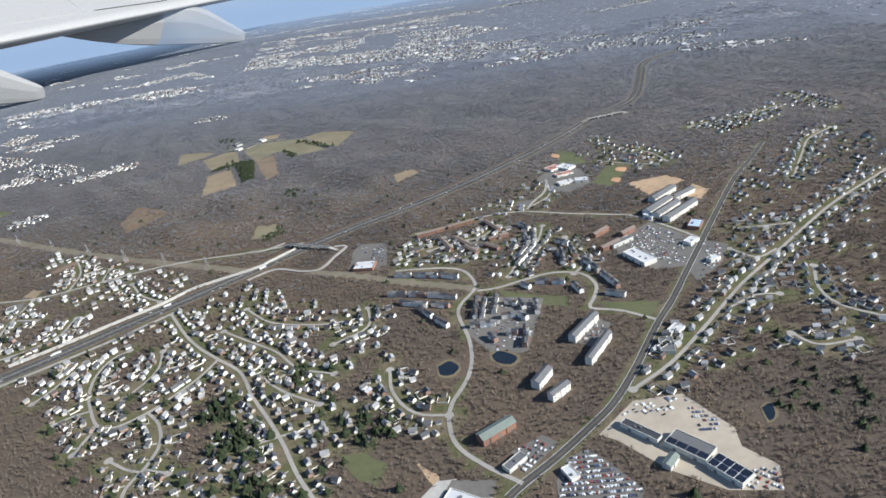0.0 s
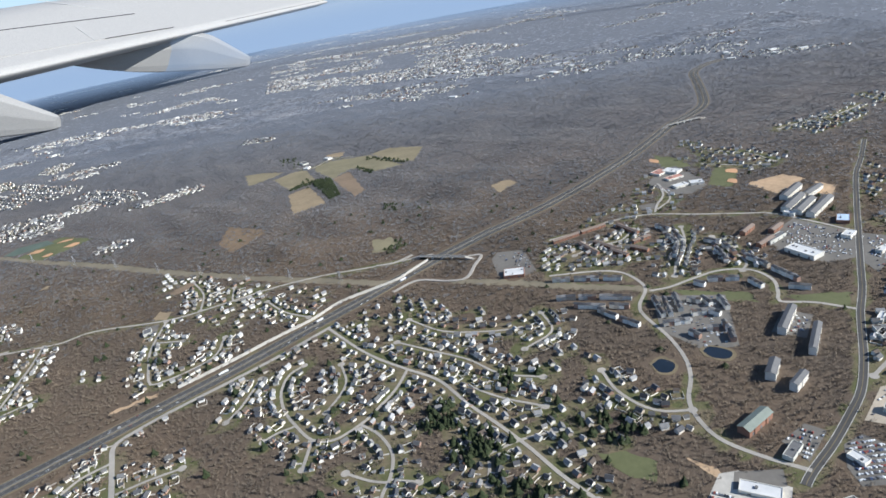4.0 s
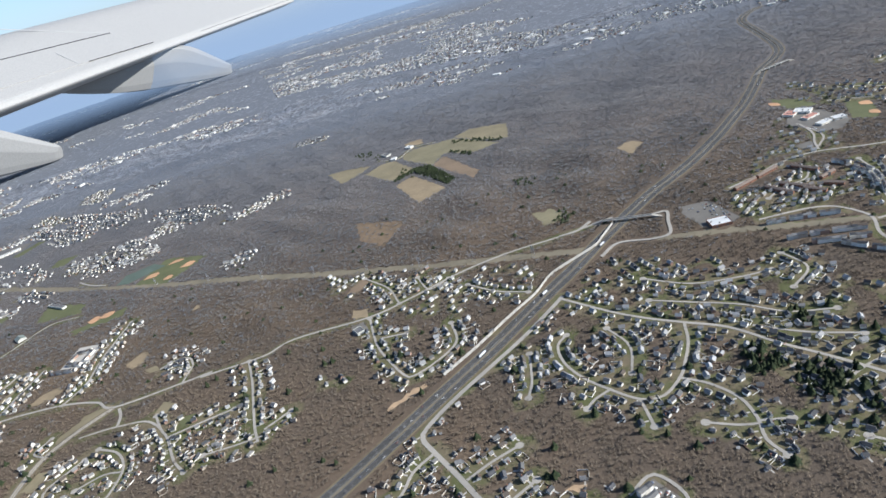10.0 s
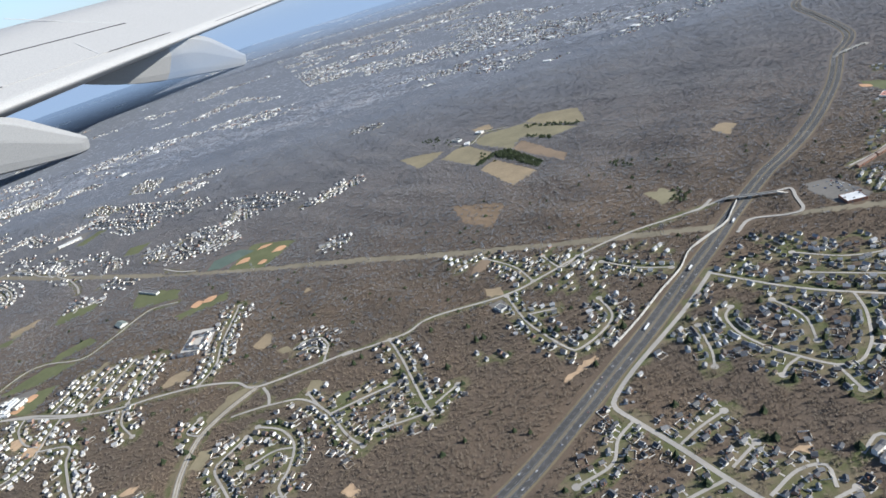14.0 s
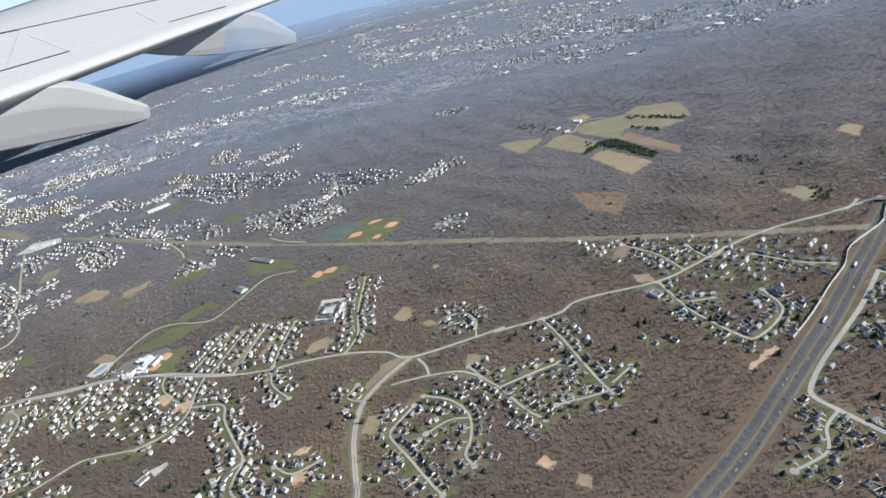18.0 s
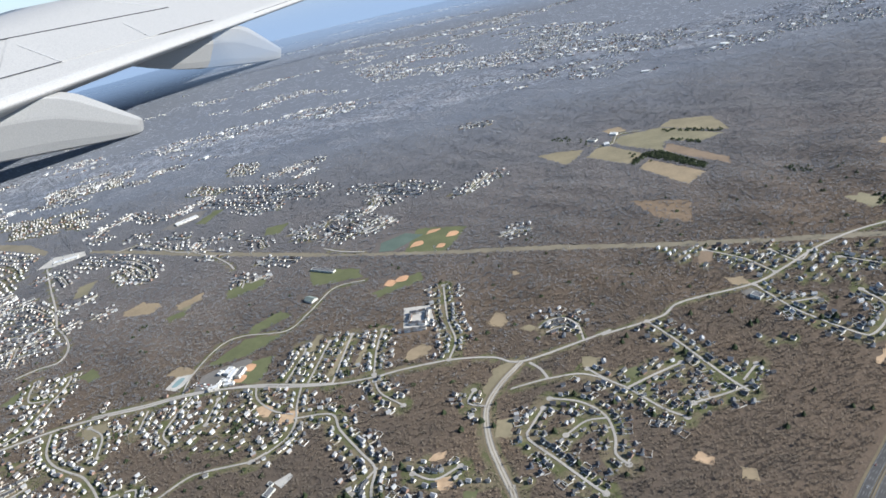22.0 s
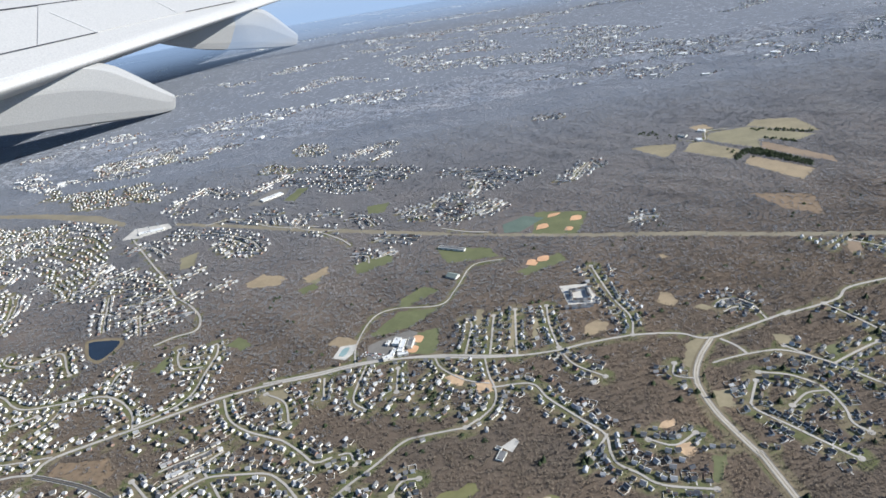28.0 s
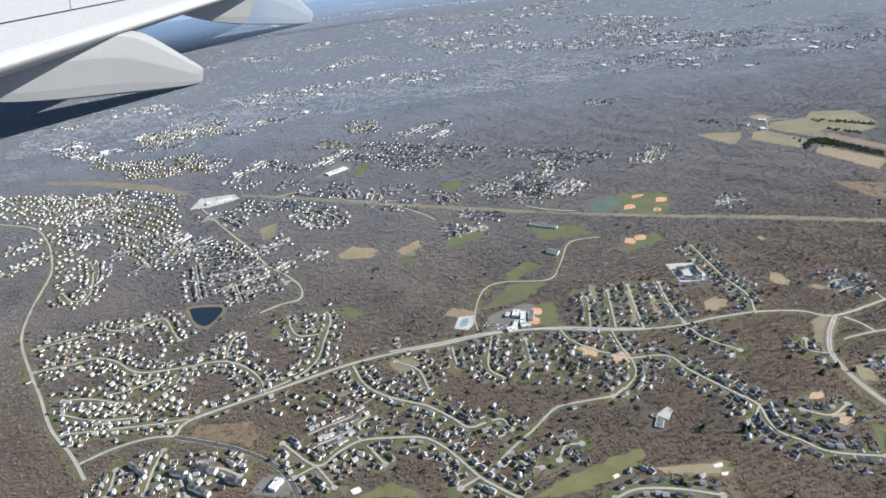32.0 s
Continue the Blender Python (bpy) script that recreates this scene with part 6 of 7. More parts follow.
def slip_road(*points):
    line = smooth_line(points)
    tagged(part("road", ribbon("road", line, 2.9, 0.6, PALE_ROAD, depth=0.6), None), "pale slip road at the motorway bridge", "road", kind="structure")
    for x, y in line:
        spread(x, y, 0, 5)


PAINTS = [(0.78, 0.78, 0.77), (0.60, 0.61, 0.62), (0.05, 0.05, 0.055), (0.40, 0.41, 0.42), (0.74, 0.74, 0.72), (0.26, 0.07, 0.05), (0.10, 0.13, 0.22), (0.12, 0.12, 0.13), (0.80, 0.80, 0.79), (0.25, 0.25, 0.26)]
CAR_PAINT = by_random("car_paint", PAINTS, rough=0.3, spec=0.5)
CARS_PAINT = by_random("car_paints", PAINTS, True, rough=0.3, spec=0.5)
WHITE_PAINT = surface("white_trailer", (0.70, 0.70, 0.70), (0.82, 0.82, 0.81), 1.0, 0.2, rough=0.4)
RUBBER = surface("tyre_rubber", (0.02, 0.02, 0.02), (0.035, 0.035, 0.035), 3.0, 0.5)


def wheel(x, y, r, parent):
    bm = bmesh.new()
    bmesh.ops.create_cone(bm, cap_ends=True, segments=10, radius1=r, radius2=r, depth=0.12, matrix=pose(x, y, r, 90))
    part("wheel", bm, RUBBER, parent)


def car_model():
    ob = new("car")
    bm = box(-0.9, 0.9, -0.38, 0.38, 0.12, 0.36)
    bmesh.ops.bevel(bm, geom=bm.edges[:], offset=0.05, segments=1, affect="EDGES")
    part("body", bm, CAR_PAINT, ob)
    cab = box(-0.5, 0.4, -0.33, 0.33, 0.36, 0.6)
    for v in cab.verts:
        if v.co.z > 0.5:
            v.co.x *= 0.72
    part("cabin", cab, GLASS, ob)
    for x in (-0.55, 0.55):
        for y in (-0.34, 0.34):
            wheel(x, y, 0.14, ob)
    return tagged(ob, "small car driving on the dark motorway", "car", "motorway traffic")


def truck_model():
    ob = new("truck")
    part("trailer", box(-4.0, 2.2, -0.55, 0.55, 0.5, 1.75), WHITE_PAINT, ob, "white box trailer")
    cab = box(2.4, 3.6, -0.5, 0.5, 0.3, 1.45)
    bmesh.ops.bevel(cab, geom=cab.edges[:], offset=0.1, segments=2, affect="EDGES")
    part("cab", cab, CAR_PAINT, ob)
    part("chassis", box(-3.9, 3.4, -0.3, 0.3, 0.25, 0.49), RUBBER, ob)
    for x in (-3.4, -2.9, 1.6, 3.0):
        for y in (-0.48, 0.48):
            wheel(x, y, 0.22, ob)
    return tagged(ob, "articulated lorry with a white trailer on the motorway", "truck", "motorway traffic")


def traffic():
    car, truck = car_model(), truck_model()
    n = normals_of(motorway_line)
    s = np.r_[0, np.cumsum(np.hypot(*np.diff(motorway_line, axis=0).T))]
    for i in range(170):
        q = rng.uniform(5, min(s[-1] - 5, 1000))
        k = int(np.searchsorted(s, q))
        side = 1 if rng.random() < 0.5 else -1
        lane = rng.choice((-0.26, 0.0, 0.26))
        x, y = motorway_line[k] + n[k] * side * (13.4 / 2 - 5.63 / 2 + lane * 5.63)
        a = math.degrees(math.atan2(-n[k][0], n[k][1])) + (180 if side > 0 else 0)
        if free(x + 3000, y, 5.0):
            copy_thing(truck if rng.random() < 0.07 else car, pose(x, y, 0.2, 0, 0, a))
    for m in (car, truck):
        for o in (*m.children_recursive, m):
            bpy.data.objects.remove(o)


lot_cars = []


def parked_cars(n, *points, jumble=0.05):
    xs, ys = [q[0] for q in points], [q[1] for q in points]
    turn = rng.uniform(0, 3.14)
    made = 0
    for _ in range(n * 12):
        x, y = rng.uniform(min(xs), max(xs)), rng.uniform(min(ys), max(ys))
        u = round((x * math.cos(turn) + y * math.sin(turn)) / 3.2) * 3.2
        v = round((-x * math.sin(turn) + y * math.cos(turn)) / 1.15) * 1.15
        x, y = u * math.cos(turn) - v * math.sin(turn), u * math.sin(turn) + v * math.cos(turn)
        if made < n and inside([tuple(q) for q in points], np.array(x), np.array(y)) and free(x + 6000, y, 1.0):
            lot_cars.append((x, y, turn + rng.normal(0, jumble)))
            made += 1


def tree_arrays(places, height, radius, tiers=4, arms=7):
    """Firs: tiers of drooping pointed boughs round a stem."""
    v = []
    for x, y in places:
        ground = float(land_height(x, y)) if len(places) > 1 else 0.0
        h, r = height * rng.uniform(0.75, 1.3), radius * rng.uniform(0.8, 1.2)
        for t in range(tiers):
            z, rr = ground + h * (0.12 + 0.2 * t), r * (1 - t / (tiers + 0.3))
            for a in range(arms):
                an = rng.uniform(0, 6.28)
                q = rr * rng.uniform(0.75, 1.15)
                c, s = math.cos(an), math.sin(an)
                wv = 0.42 * rr
                v += [(x, y, z + h * 0.34), (x + c * q - s * wv, y + s * q + c * wv, z), (x + c * q * 1.1, y + s * q * 1.1, z - 0.1), (x + c * q + s * wv, y + s * q - c * wv, z)]
    k = len(v) // 4
    return v, np.arange(k * 4), np.full(k, 4)


firs = []


def evergreens(n, *points):
    xs, ys = [q[0] for q in points], [q[1] for q in points]
    for _ in range(n * 8):
        x, y = rng.uniform(min(xs), max(xs)), rng.uniform(min(ys), max(ys))
        if n and inside([tuple(q) for q in points], np.array(x), np.array(y)) and free(x, y, 1.8):
            firs.append((x, y))
            n -= 1


building("hall", "low factory hall with a dark flat roof", 3.2, "DARK", (69, 256.8), (74.5, 261.7), (89.1, 246.5), (86.4, 242.1))
building("hall", "factory hall with grey roof and dark solar panels", 3.4, "SOLARROW", (86.3, 241.7), (97.5, 251.1), (113.3, 236.3), (102.7, 226.6))
building("hall", "white factory hall covered with dark solar panels", 3.4, "SOLAR", (102.6, 226.2), (111.2, 233.6), (122.8, 220.3), (114.4, 210.7))
building("hall", "small grey-green metal shed beside the factory", 3.6, "SHED", (84.2, 229.6), (89.4, 235.3), (93.7, 231.9), (87.3, 224.1))
building("apartment", "long cream apartment block with a dark roof", 5, "APT", (138.3, 516.8), (141.3, 507), (167.8, 533.8), (165.5, 544.2))
building("apartment", "long cream apartment block with a dark roof", 5, "APT", (143.8, 507.5), (147.3, 499.1), (172.1, 522.9), (169.1, 533.3))
building("apartment", "long cream apartment block with a dark roof", 5, "APT", (150.3, 498.2), (153.3, 490.1), (185.8, 521.2), (183.9, 531.1))
building("apartment", "long cream apartment block with a dark roof", 5, "APT", (168.1, 540.6), (170, 533), (191.6, 549.6), (189.9, 557.5))
building("apartment", "long cream apartment block with a dark roof", 5, "APT", (148.4, 542.9), (152.2, 533.4), (177.3, 559), (174.9, 567.3))
building("hall", "shop with a pale blue flat roof", 3, "BLUE", (164, 479.6), (171.3, 491.4), (180.3, 484.1), (172.8, 469.4))
building("hall", "low white building with a pale roof", 3, "FLAT", (135.7, 509.3), (141.6, 500.2), (148.8, 505.3), (142.7, 513.4))
building("apartment", "brick apartment block with a brown roof", 4, "BRICKAPT", (91.8, 457.4), (93.4, 450.9), (109.5, 463.2), (108.4, 468.8))
building("apartment", "brick apartment block with a brown roof", 4, "BRICKAPT", (112.3, 473.2), (124.6, 483.1), (124.7, 490), (111.6, 478.9))
building("apartment", "brick apartment block with a brown roof", 4, "BRICKAPT", (89.4, 482.8), (91.3, 476.7), (105.3, 489.7), (102.5, 495.2))
building("hall", "large supermarket with a white flat roof", 4, "FLAT", (105.5, 442), (118.5, 449.6), (130.8, 428.2), (118, 418.4))
building("hall", "row of shops with a grey flat roof", 3.5, "GREY", (101.3, 453.9), (119.9, 466.7), (119, 473.4), (100.4, 461.3))
building("hall", "filling station with a pale roof", 3, "FLAT", (154.6, 453.2), (164, 461.1), (167.1, 452.9), (158, 444.3))
building("hall", "roadside shop with a white roof", 3, "FLAT", (162.8, 422.2), (171.3, 426.5), (172.3, 419.9), (163.9, 415.6))
building("hall", "roadside shop with a white roof", 3, "FLAT", (115.9, 335.4), (121.5, 341.4), (125.5, 337.5), (119.9, 331.7))
building("hall", "white roadside hall with a flat roof", 3, "FLAT", (102.9, 320.2), (110.2, 326), (113.1, 322), (105.8, 316.3))
building("apartment", "tall cream apartment block with a grey roof", 6, "APT", (53, 336.4), (57.7, 331.9), (75.9, 356.7), (72.6, 362.9))
building("apartment", "tall cream apartment block with a grey roof", 6, "APT", (60.3, 311.6), (63.8, 308.3), (80.6, 334.3), (77.4, 339.9))
building("apartment", "tall cream apartment block with a grey roof", 6, "APT", (27.3, 295), (32.7, 289.7), (41.2, 303.5), (36.8, 309))
building("apartment", "tall cream apartment block with a grey roof", 6, "APT", (35.9, 283.4), (38.8, 278.7), (49.8, 288.9), (47.3, 294.3))
building("hall", "brick warehouse with a grey-green ridged roof", 5, "WAREHOUSE", (-5.9, 255.6), (2.9, 249), (18.7, 262.7), (14.5, 268.5))
building("hall", "low brick building beside the parking lot", 3, "BRICKFLAT", (-111.5, 464.5), (-109.5, 479.6), (-93.2, 481), (-91.2, 459.9))
building("hall", "pale farm building beside the lane", 2.5, "FLAT", (-392.1, 928.8), (-389.2, 937.9), (-381.1, 933.1), (-383.2, 920.3))
building("hall", "grey-roofed barn among the fields", 2.5, "GREY", (-404.7, 962.2), (-400.9, 974.1), (-391.6, 961.7), (-395.5, 950.1))
building("hall", "long white farm building beside tan stubble", 2.5, "FLAT", (-367, 968.8), (-362, 976.8), (-353.8, 971.5), (-356.3, 957.9))
building("hall", "long white building on pale paving", 2.5, "FLAT", (-1287.6, 978.4), (-1286.1, 993.4), (-1248.8, 996), (-1246.2, 985.7))
building("hall", "long white building on a parking lot", 2.5, "FLAT", (-1103.2, 1023.9), (-1098, 1037.6), (-1066.8, 1059.4), (-1065, 1044.4))
building("hall", "small building with a red roof", 2, "RED", (-1052.2, 544.5), (-1051.1, 548.9), (-1047.7, 548.8), (-1048.4, 544.2))
building("hall", "long grey-roofed building among pale lawns", 2.5, "GREY", (-854.2, 734.3), (-851.8, 741.6), (-820.3, 718.6), (-823, 711.7))
building("hall", "pale hall with a grey-green roof", 2.5, "SHED", (-857.2, 657), (-852.1, 668.8), (-842.2, 658.8), (-846.8, 647))
building("hall", "small white hall beside the school", 3, "FLAT", (-945.1, 529.6), (-934.7, 532), (-933.3, 525.6), (-944.1, 523.4))
building("hall", "white school block with a flat roof", 3, "FLAT", (-935.4, 546.4), (-929.6, 556), (-921.1, 556.3), (-925.9, 545.2))
building("hall", "white school block with a flat roof", 3.6, "FLAT", (-931.5, 531.1), (-923.4, 550.9), (-917, 550.8), (-923.7, 530.4))
building("hall", "white school hall with a grey roof", 4, "GREY", (-922, 535.3), (-915.5, 549.7), (-909, 549.6), (-913.8, 535.6))
building("hall", "white school wing with a flat roof", 2.6, "FLAT", (-939, 531), (-932.3, 539.7), (-928.3, 539.4), (-932.5, 529.8))
building("hall", "long white school entrance wing", 2.4, "FLAT", (-931.7, 526.8), (-928.5, 531.6), (-917.7, 531), (-920.6, 526))
building("hall", "small white school annexe", 2.4, "FLAT", (-941.1, 549.2), (-937, 555.1), (-932.4, 554.6), (-936, 548.5))
building("row", "dark-roofed apartment range round a pale courtyard", 3, "ROW", (-739.7, 578.8), (-722.3, 576.8), (-722.8, 571.1), (-740.1, 573.1))
building("row", "dark-roofed apartment range round a pale courtyard", 3, "ROW", (-722.7, 574.6), (-719.4, 573.1), (-722.8, 553.9), (-726.1, 555.3))
building("row", "dark-roofed apartment range round a pale courtyard", 3, "ROW", (-741.9, 560.1), (-724.1, 553.3), (-725.2, 548.3), (-743, 553.9))
building("row", "dark-roofed apartment range round a pale courtyard", 3, "ROW", (-740.7, 573.3), (-737.9, 572.1), (-740.2, 559.3), (-743, 560.6))
building("row", "dark-roofed row of townhouses", 3, "ROW", (-754.4, 550), (-725, 543.8), (-725.5, 538.6), (-755.4, 544))
building("hall", "filling station shop with a pale roof", 3, "FLAT", (-1167.8, 395), (-1160.7, 403.8), (-1155.2, 398.9), (-1161.5, 389))
building("hall", "grey metal hall beside a parking lot", 3, "GREY", (-433.1, 463.2), (-425, 468.4), (-420.3, 459), (-428.1, 454.8))
building("row", "row of pale townhouses with grey roofs", 4, "ROW", (-267.8, 225.1), (-259.1, 228.9), (-258.7, 226.6), (-267.4, 222.4))
building("row", "row of pale townhouses with grey roofs", 4, "ROW", (-267.6, 218.4), (-258.3, 223), (-257.7, 220.7), (-267.1, 215.8))
building("row", "row of pale townhouses with grey roofs", 4, "ROW", (-264.2, 213.8), (-254.5, 218.2), (-254, 215.5), (-263.8, 210.9))
building("row", "row of pale townhouses with grey roofs", 4, "ROW", (-1278.2, 448.5), (-1276.1, 452.1), (-1260.3, 434), (-1262.9, 430.2))
building("row", "row of pale townhouses with grey roofs", 4, "ROW", (-1242.6, 428.9), (-1242.1, 435.7), (-1230.2, 429.9), (-1230.8, 423.2))
building("row", "row of pale townhouses with grey roofs", 4, "ROW", (-1227.3, 411.2), (-1226.5, 416.4), (-1209.1, 402.8), (-1210.1, 397.8))
building("row", "row of pale townhouses with grey roofs", 4, "ROW", (-1223.6, 428), (-1222.4, 434.6), (-1206.3, 425.2), (-1207.7, 418.8))
building("row", "row of pale townhouses with grey roofs", 4, "ROW", (-1200.5, 410), (-1199, 416.3), (-1183.6, 407.4), (-1186.1, 401.6))
building("hall", "school block with a rust-red flat roof", 2.4, "RED", (66.3, 663.2), (79.6, 672.2), (83.6, 657.6), (70.3, 647.1))
building("hall", "white school block with a flat roof", 2.6, "FLAT", (79.9, 674.1), (94.1, 659.8), (95.2, 644.6), (83.4, 655.8))
building("hall", "school wing with a rust-red flat roof", 2, "RED", (72.5, 641), (90.8, 646), (95.2, 637.4), (76.7, 629.1))
building("hall", "long white school hall", 2.2, "FLAT", (73.8, 616.4), (89.6, 620), (92.1, 610.9), (76, 604.2))
building("hall", "white sports hall beside the school", 2.8, "FLAT", (91.5, 621.1), (106.2, 618.3), (106.1, 608.3), (92.6, 607.4))
building("hall", "large white store roof beside the main road", 2, "FLAT", (-15, 223.3), (3.3, 216), (-2.7, 206.4), (-19, 216.5))
building("hall", "cream store with a low raised roof", 1.6, "FLAT", (-24.2, 212.7), (-10, 206.1), (-14.1, 199.3), (-28.7, 205.7))
building("hall", "low grey shop on a parking lot", 2.6, "GREY", (9.1, 234.4), (13.8, 230), (23.2, 238.8), (18.9, 244.3))
building("hall", "white shed in the scrapyard", 2.4, "FLAT", (37, 230.4), (42.8, 232.9), (47.5, 225), (41.2, 222.2))
building("hall", "grey roadside hall beside the main road", 3, "GREY", (19.1, 204.7), (26.9, 206.2), (29.5, 199.8), (20.6, 197.8))
building("hall", "grey garage beside the main road", 3, "GREY", (105.7, 327.7), (115.3, 328.9), (114.7, 314.9), (102.8, 312.3))
building("hall", "small white roadside shop", 2.6, "FLAT", (112, 335.5), (120.9, 344.5), (123.6, 340.3), (114.6, 330.8))
building("row", "row of pale townhouses with grey roofs round a lot", 4, "ROW", (-74.1, 415.7), (-59, 412.8), (-58.2, 417.2), (-73.3, 420.1))
building("row", "row of pale townhouses with grey roofs round a lot", 4, "ROW", (-57.8, 412.6), (-44.2, 409.2), (-43.2, 413.4), (-56.8, 416.8))
building("row", "row of pale townhouses with grey roofs round a lot", 4, "ROW", (-43.2, 408.9), (-19.9, 401.1), (-18.5, 405.3), (-41.8, 413.1))
building("row", "row of pale townhouses with grey roofs round a lot", 4, "ROW", (-63.7, 401.7), (-41, 393.5), (-39.6, 397.7), (-62.3, 405.9))
building("row", "row of pale townhouses with grey roofs round a lot", 4, "ROW", (-48.3, 392.2), (-37.8, 377.8), (-34.2, 380.4), (-44.7, 394.8))
building("row", "row of pale townhouses with grey roofs round a lot", 4, "ROW", (-36.5, 375.9), (-25.3, 363.8), (-22.1, 366.8), (-33.3, 378.9))
building("row", "row of pale townhouses with grey roofs round a lot", 4, "ROW", (-39, 394.8), (-25.1, 389.1), (-23.5, 393.1), (-37.4, 398.8))
building("row", "row of pale townhouses with grey roofs round a lot", 4, "ROW", (-7.6, 399), (-7.5, 386.1), (-3.1, 386.1), (-3.2, 399))
building("row", "row of pale townhouses with grey roofs round a lot", 4, "ROW", (-8, 384.7), (-8, 372.5), (-3.6, 372.5), (-3.6, 384.7))
building("row", "row of pale townhouses with grey roofs round a lot", 4, "ROW", (-1.5, 396.3), (-3.1, 371.8), (1.3, 371.6), (2.9, 396.1))
building("row", "row of pale townhouses with grey roofs round a lot", 4, "ROW", (7.4, 399.6), (5.2, 376.4), (9.6, 376), (11.8, 399.2))
building("row", "row of pale townhouses with grey roofs round a lot", 4, "ROW", (-9.5, 360.8), (9.1, 360.6), (9.1, 365), (-9.5, 365.2))
building("row", "row of pale townhouses with grey roofs round a lot", 4, "ROW", (14.6, 389.2), (22.9, 382.9), (25.5, 386.5), (17.2, 392.8))
building("row", "row of pale townhouses with grey roofs round a lot", 4, "ROW", (23.8, 389.4), (26.3, 378.1), (30.5, 379.1), (28, 390.4))
building("row", "row of pale townhouses with grey roofs round a lot", 4, "ROW", (34.9, 387.8), (35.2, 371), (39.6, 371), (39.3, 387.8))
building("row", "row of pale townhouses with grey roofs round a lot", 4, "ROW", (12.4, 368.7), (22.6, 369.2), (22.4, 373.6), (12.2, 373.1))
building("row", "row of pale townhouses with grey roofs round a lot", 4, "ROW", (22.8, 370.4), (28.2, 363.6), (31.6, 366.4), (26.2, 373.2))
building("row", "row of pale townhouses with grey roofs round a lot", 4, "ROW", (2.4, 348.5), (7.1, 341.2), (10.7, 343.6), (6, 350.9))
building("row", "row of pale townhouses with grey roofs round a lot", 4, "ROW", (14.7, 348.6), (22.3, 346.7), (23.3, 350.9), (15.7, 352.8))
building("row", "row of pale townhouses with grey roofs round a lot", 4, "ROW", (26.3, 356.2), (25.8, 346.1), (30.2, 345.9), (30.7, 356))
building("row", "row of pale townhouses with grey roofs round a lot", 4, "ROW", (25.5, 344.9), (24.3, 333.6), (28.7, 333.2), (29.9, 344.5))
building("row", "row of pale townhouses with grey roofs round a lot", 4, "ROW", (-73.3, 446.1), (-58.6, 443), (-57.6, 447.4), (-72.3, 450.5))
building("row", "row of pale townhouses with grey roofs round a lot", 4, "ROW", (-56.5, 442.6), (-36.5, 437.4), (-35.3, 441.6), (-55.3, 446.8))
building("row", "row of pale townhouses with grey roofs round a lot", 4, "ROW", (-34.4, 437), (-20.2, 432.1), (-18.8, 436.3), (-33, 441.2))
building("row", "row of pale townhouses along a curved street", 4, "ROW", (30, 522.2), (38.4, 507.5), (42.2, 509.7), (33.8, 524.4))
building("row", "row of pale townhouses along a curved street", 4, "ROW", (38.9, 504.5), (40.8, 483.2), (45.2, 483.6), (43.3, 504.9))
building("row", "row of pale townhouses along a curved street", 4, "ROW", (40.3, 481), (34.2, 464.2), (38.4, 462.6), (44.5, 479.4))
building("row", "row of pale townhouses along a curved street", 4, "ROW", (33, 461.7), (24.2, 445.6), (28, 443.4), (36.8, 459.5))
building("row", "row of pale townhouses along a curved street", 4, "ROW", (32.6, 497.7), (35.8, 480.9), (40.2, 481.7), (37, 498.5))
building("row", "row of pale townhouses along a curved street", 4, "ROW", (34.9, 478), (26.3, 458.9), (30.3, 457.1), (38.9, 476.2))
building("row", "row of pale townhouses along a curved street", 4, "ROW", (57.8, 478.7), (68.4, 469.4), (71.4, 472.8), (60.8, 482.1))
building("row", "row of pale townhouses along a curved street", 4, "ROW", (68.5, 468.6), (70.4, 447.5), (74.8, 447.9), (72.9, 469))
building("row", "row of pale townhouses along a curved street", 4, "ROW", (60.4, 462.3), (60.2, 438.3), (64.6, 438.3), (64.8, 462.3))
building("row", "row of pale townhouses along a curved street", 4, "ROW", (75.1, 442.9), (84.4, 419.3), (88.4, 420.9), (79.1, 444.5))
building("row", "row of pale townhouses along a curved street", 4, "ROW", (85, 417.3), (93.7, 393.4), (97.9, 395), (89.2, 418.9))
building("row", "row of pale townhouses along a curved street", 4, "ROW", (84.4, 387.9), (97, 380.8), (99.2, 384.6), (86.6, 391.7))
building("row", "row of pale townhouses along a curved street", 4, "ROW", (26.7, 411.2), (32.8, 404.8), (36, 407.8), (29.9, 414.2))
building("row", "row of pale townhouses along a curved street", 4, "ROW", (37.9, 412), (48.8, 409.8), (49.6, 414.2), (38.7, 416.4))
building("row", "row of pale townhouses along a curved street", 4, "ROW", (49.9, 409.5), (59.5, 407.6), (60.3, 412), (50.7, 413.9))
building("row", "row of pale townhouses along a curved street", 4, "ROW", (63, 404.5), (67.6, 392), (71.8, 393.6), (67.2, 406.1))
building("apartment", "low brown brick garden apartments with brown roofs", 3, "BRICKAPT", (-61.2, 518.5), (-35, 529.4), (-37, 534), (-63.2, 523.1))
building("apartment", "low brown brick garden apartments with brown roofs", 3, "BRICKAPT", (-33.5, 530.2), (-8.5, 540.4), (-10.3, 545), (-35.3, 534.8))
building("apartment", "low brown brick garden apartments with brown roofs", 3, "BRICKAPT", (-41.3, 509), (-30, 483), (-25.4, 485), (-36.7, 511))
building("apartment", "low brown brick garden apartments with brown roofs", 3, "BRICKAPT", (-29.1, 507.8), (-12.4, 485), (-8.4, 488), (-25.1, 510.8))
building("apartment", "low brown brick garden apartments with brown roofs", 3, "BRICKAPT", (-1.7, 536.1), (11.6, 512), (16, 514.4), (2.7, 538.5))
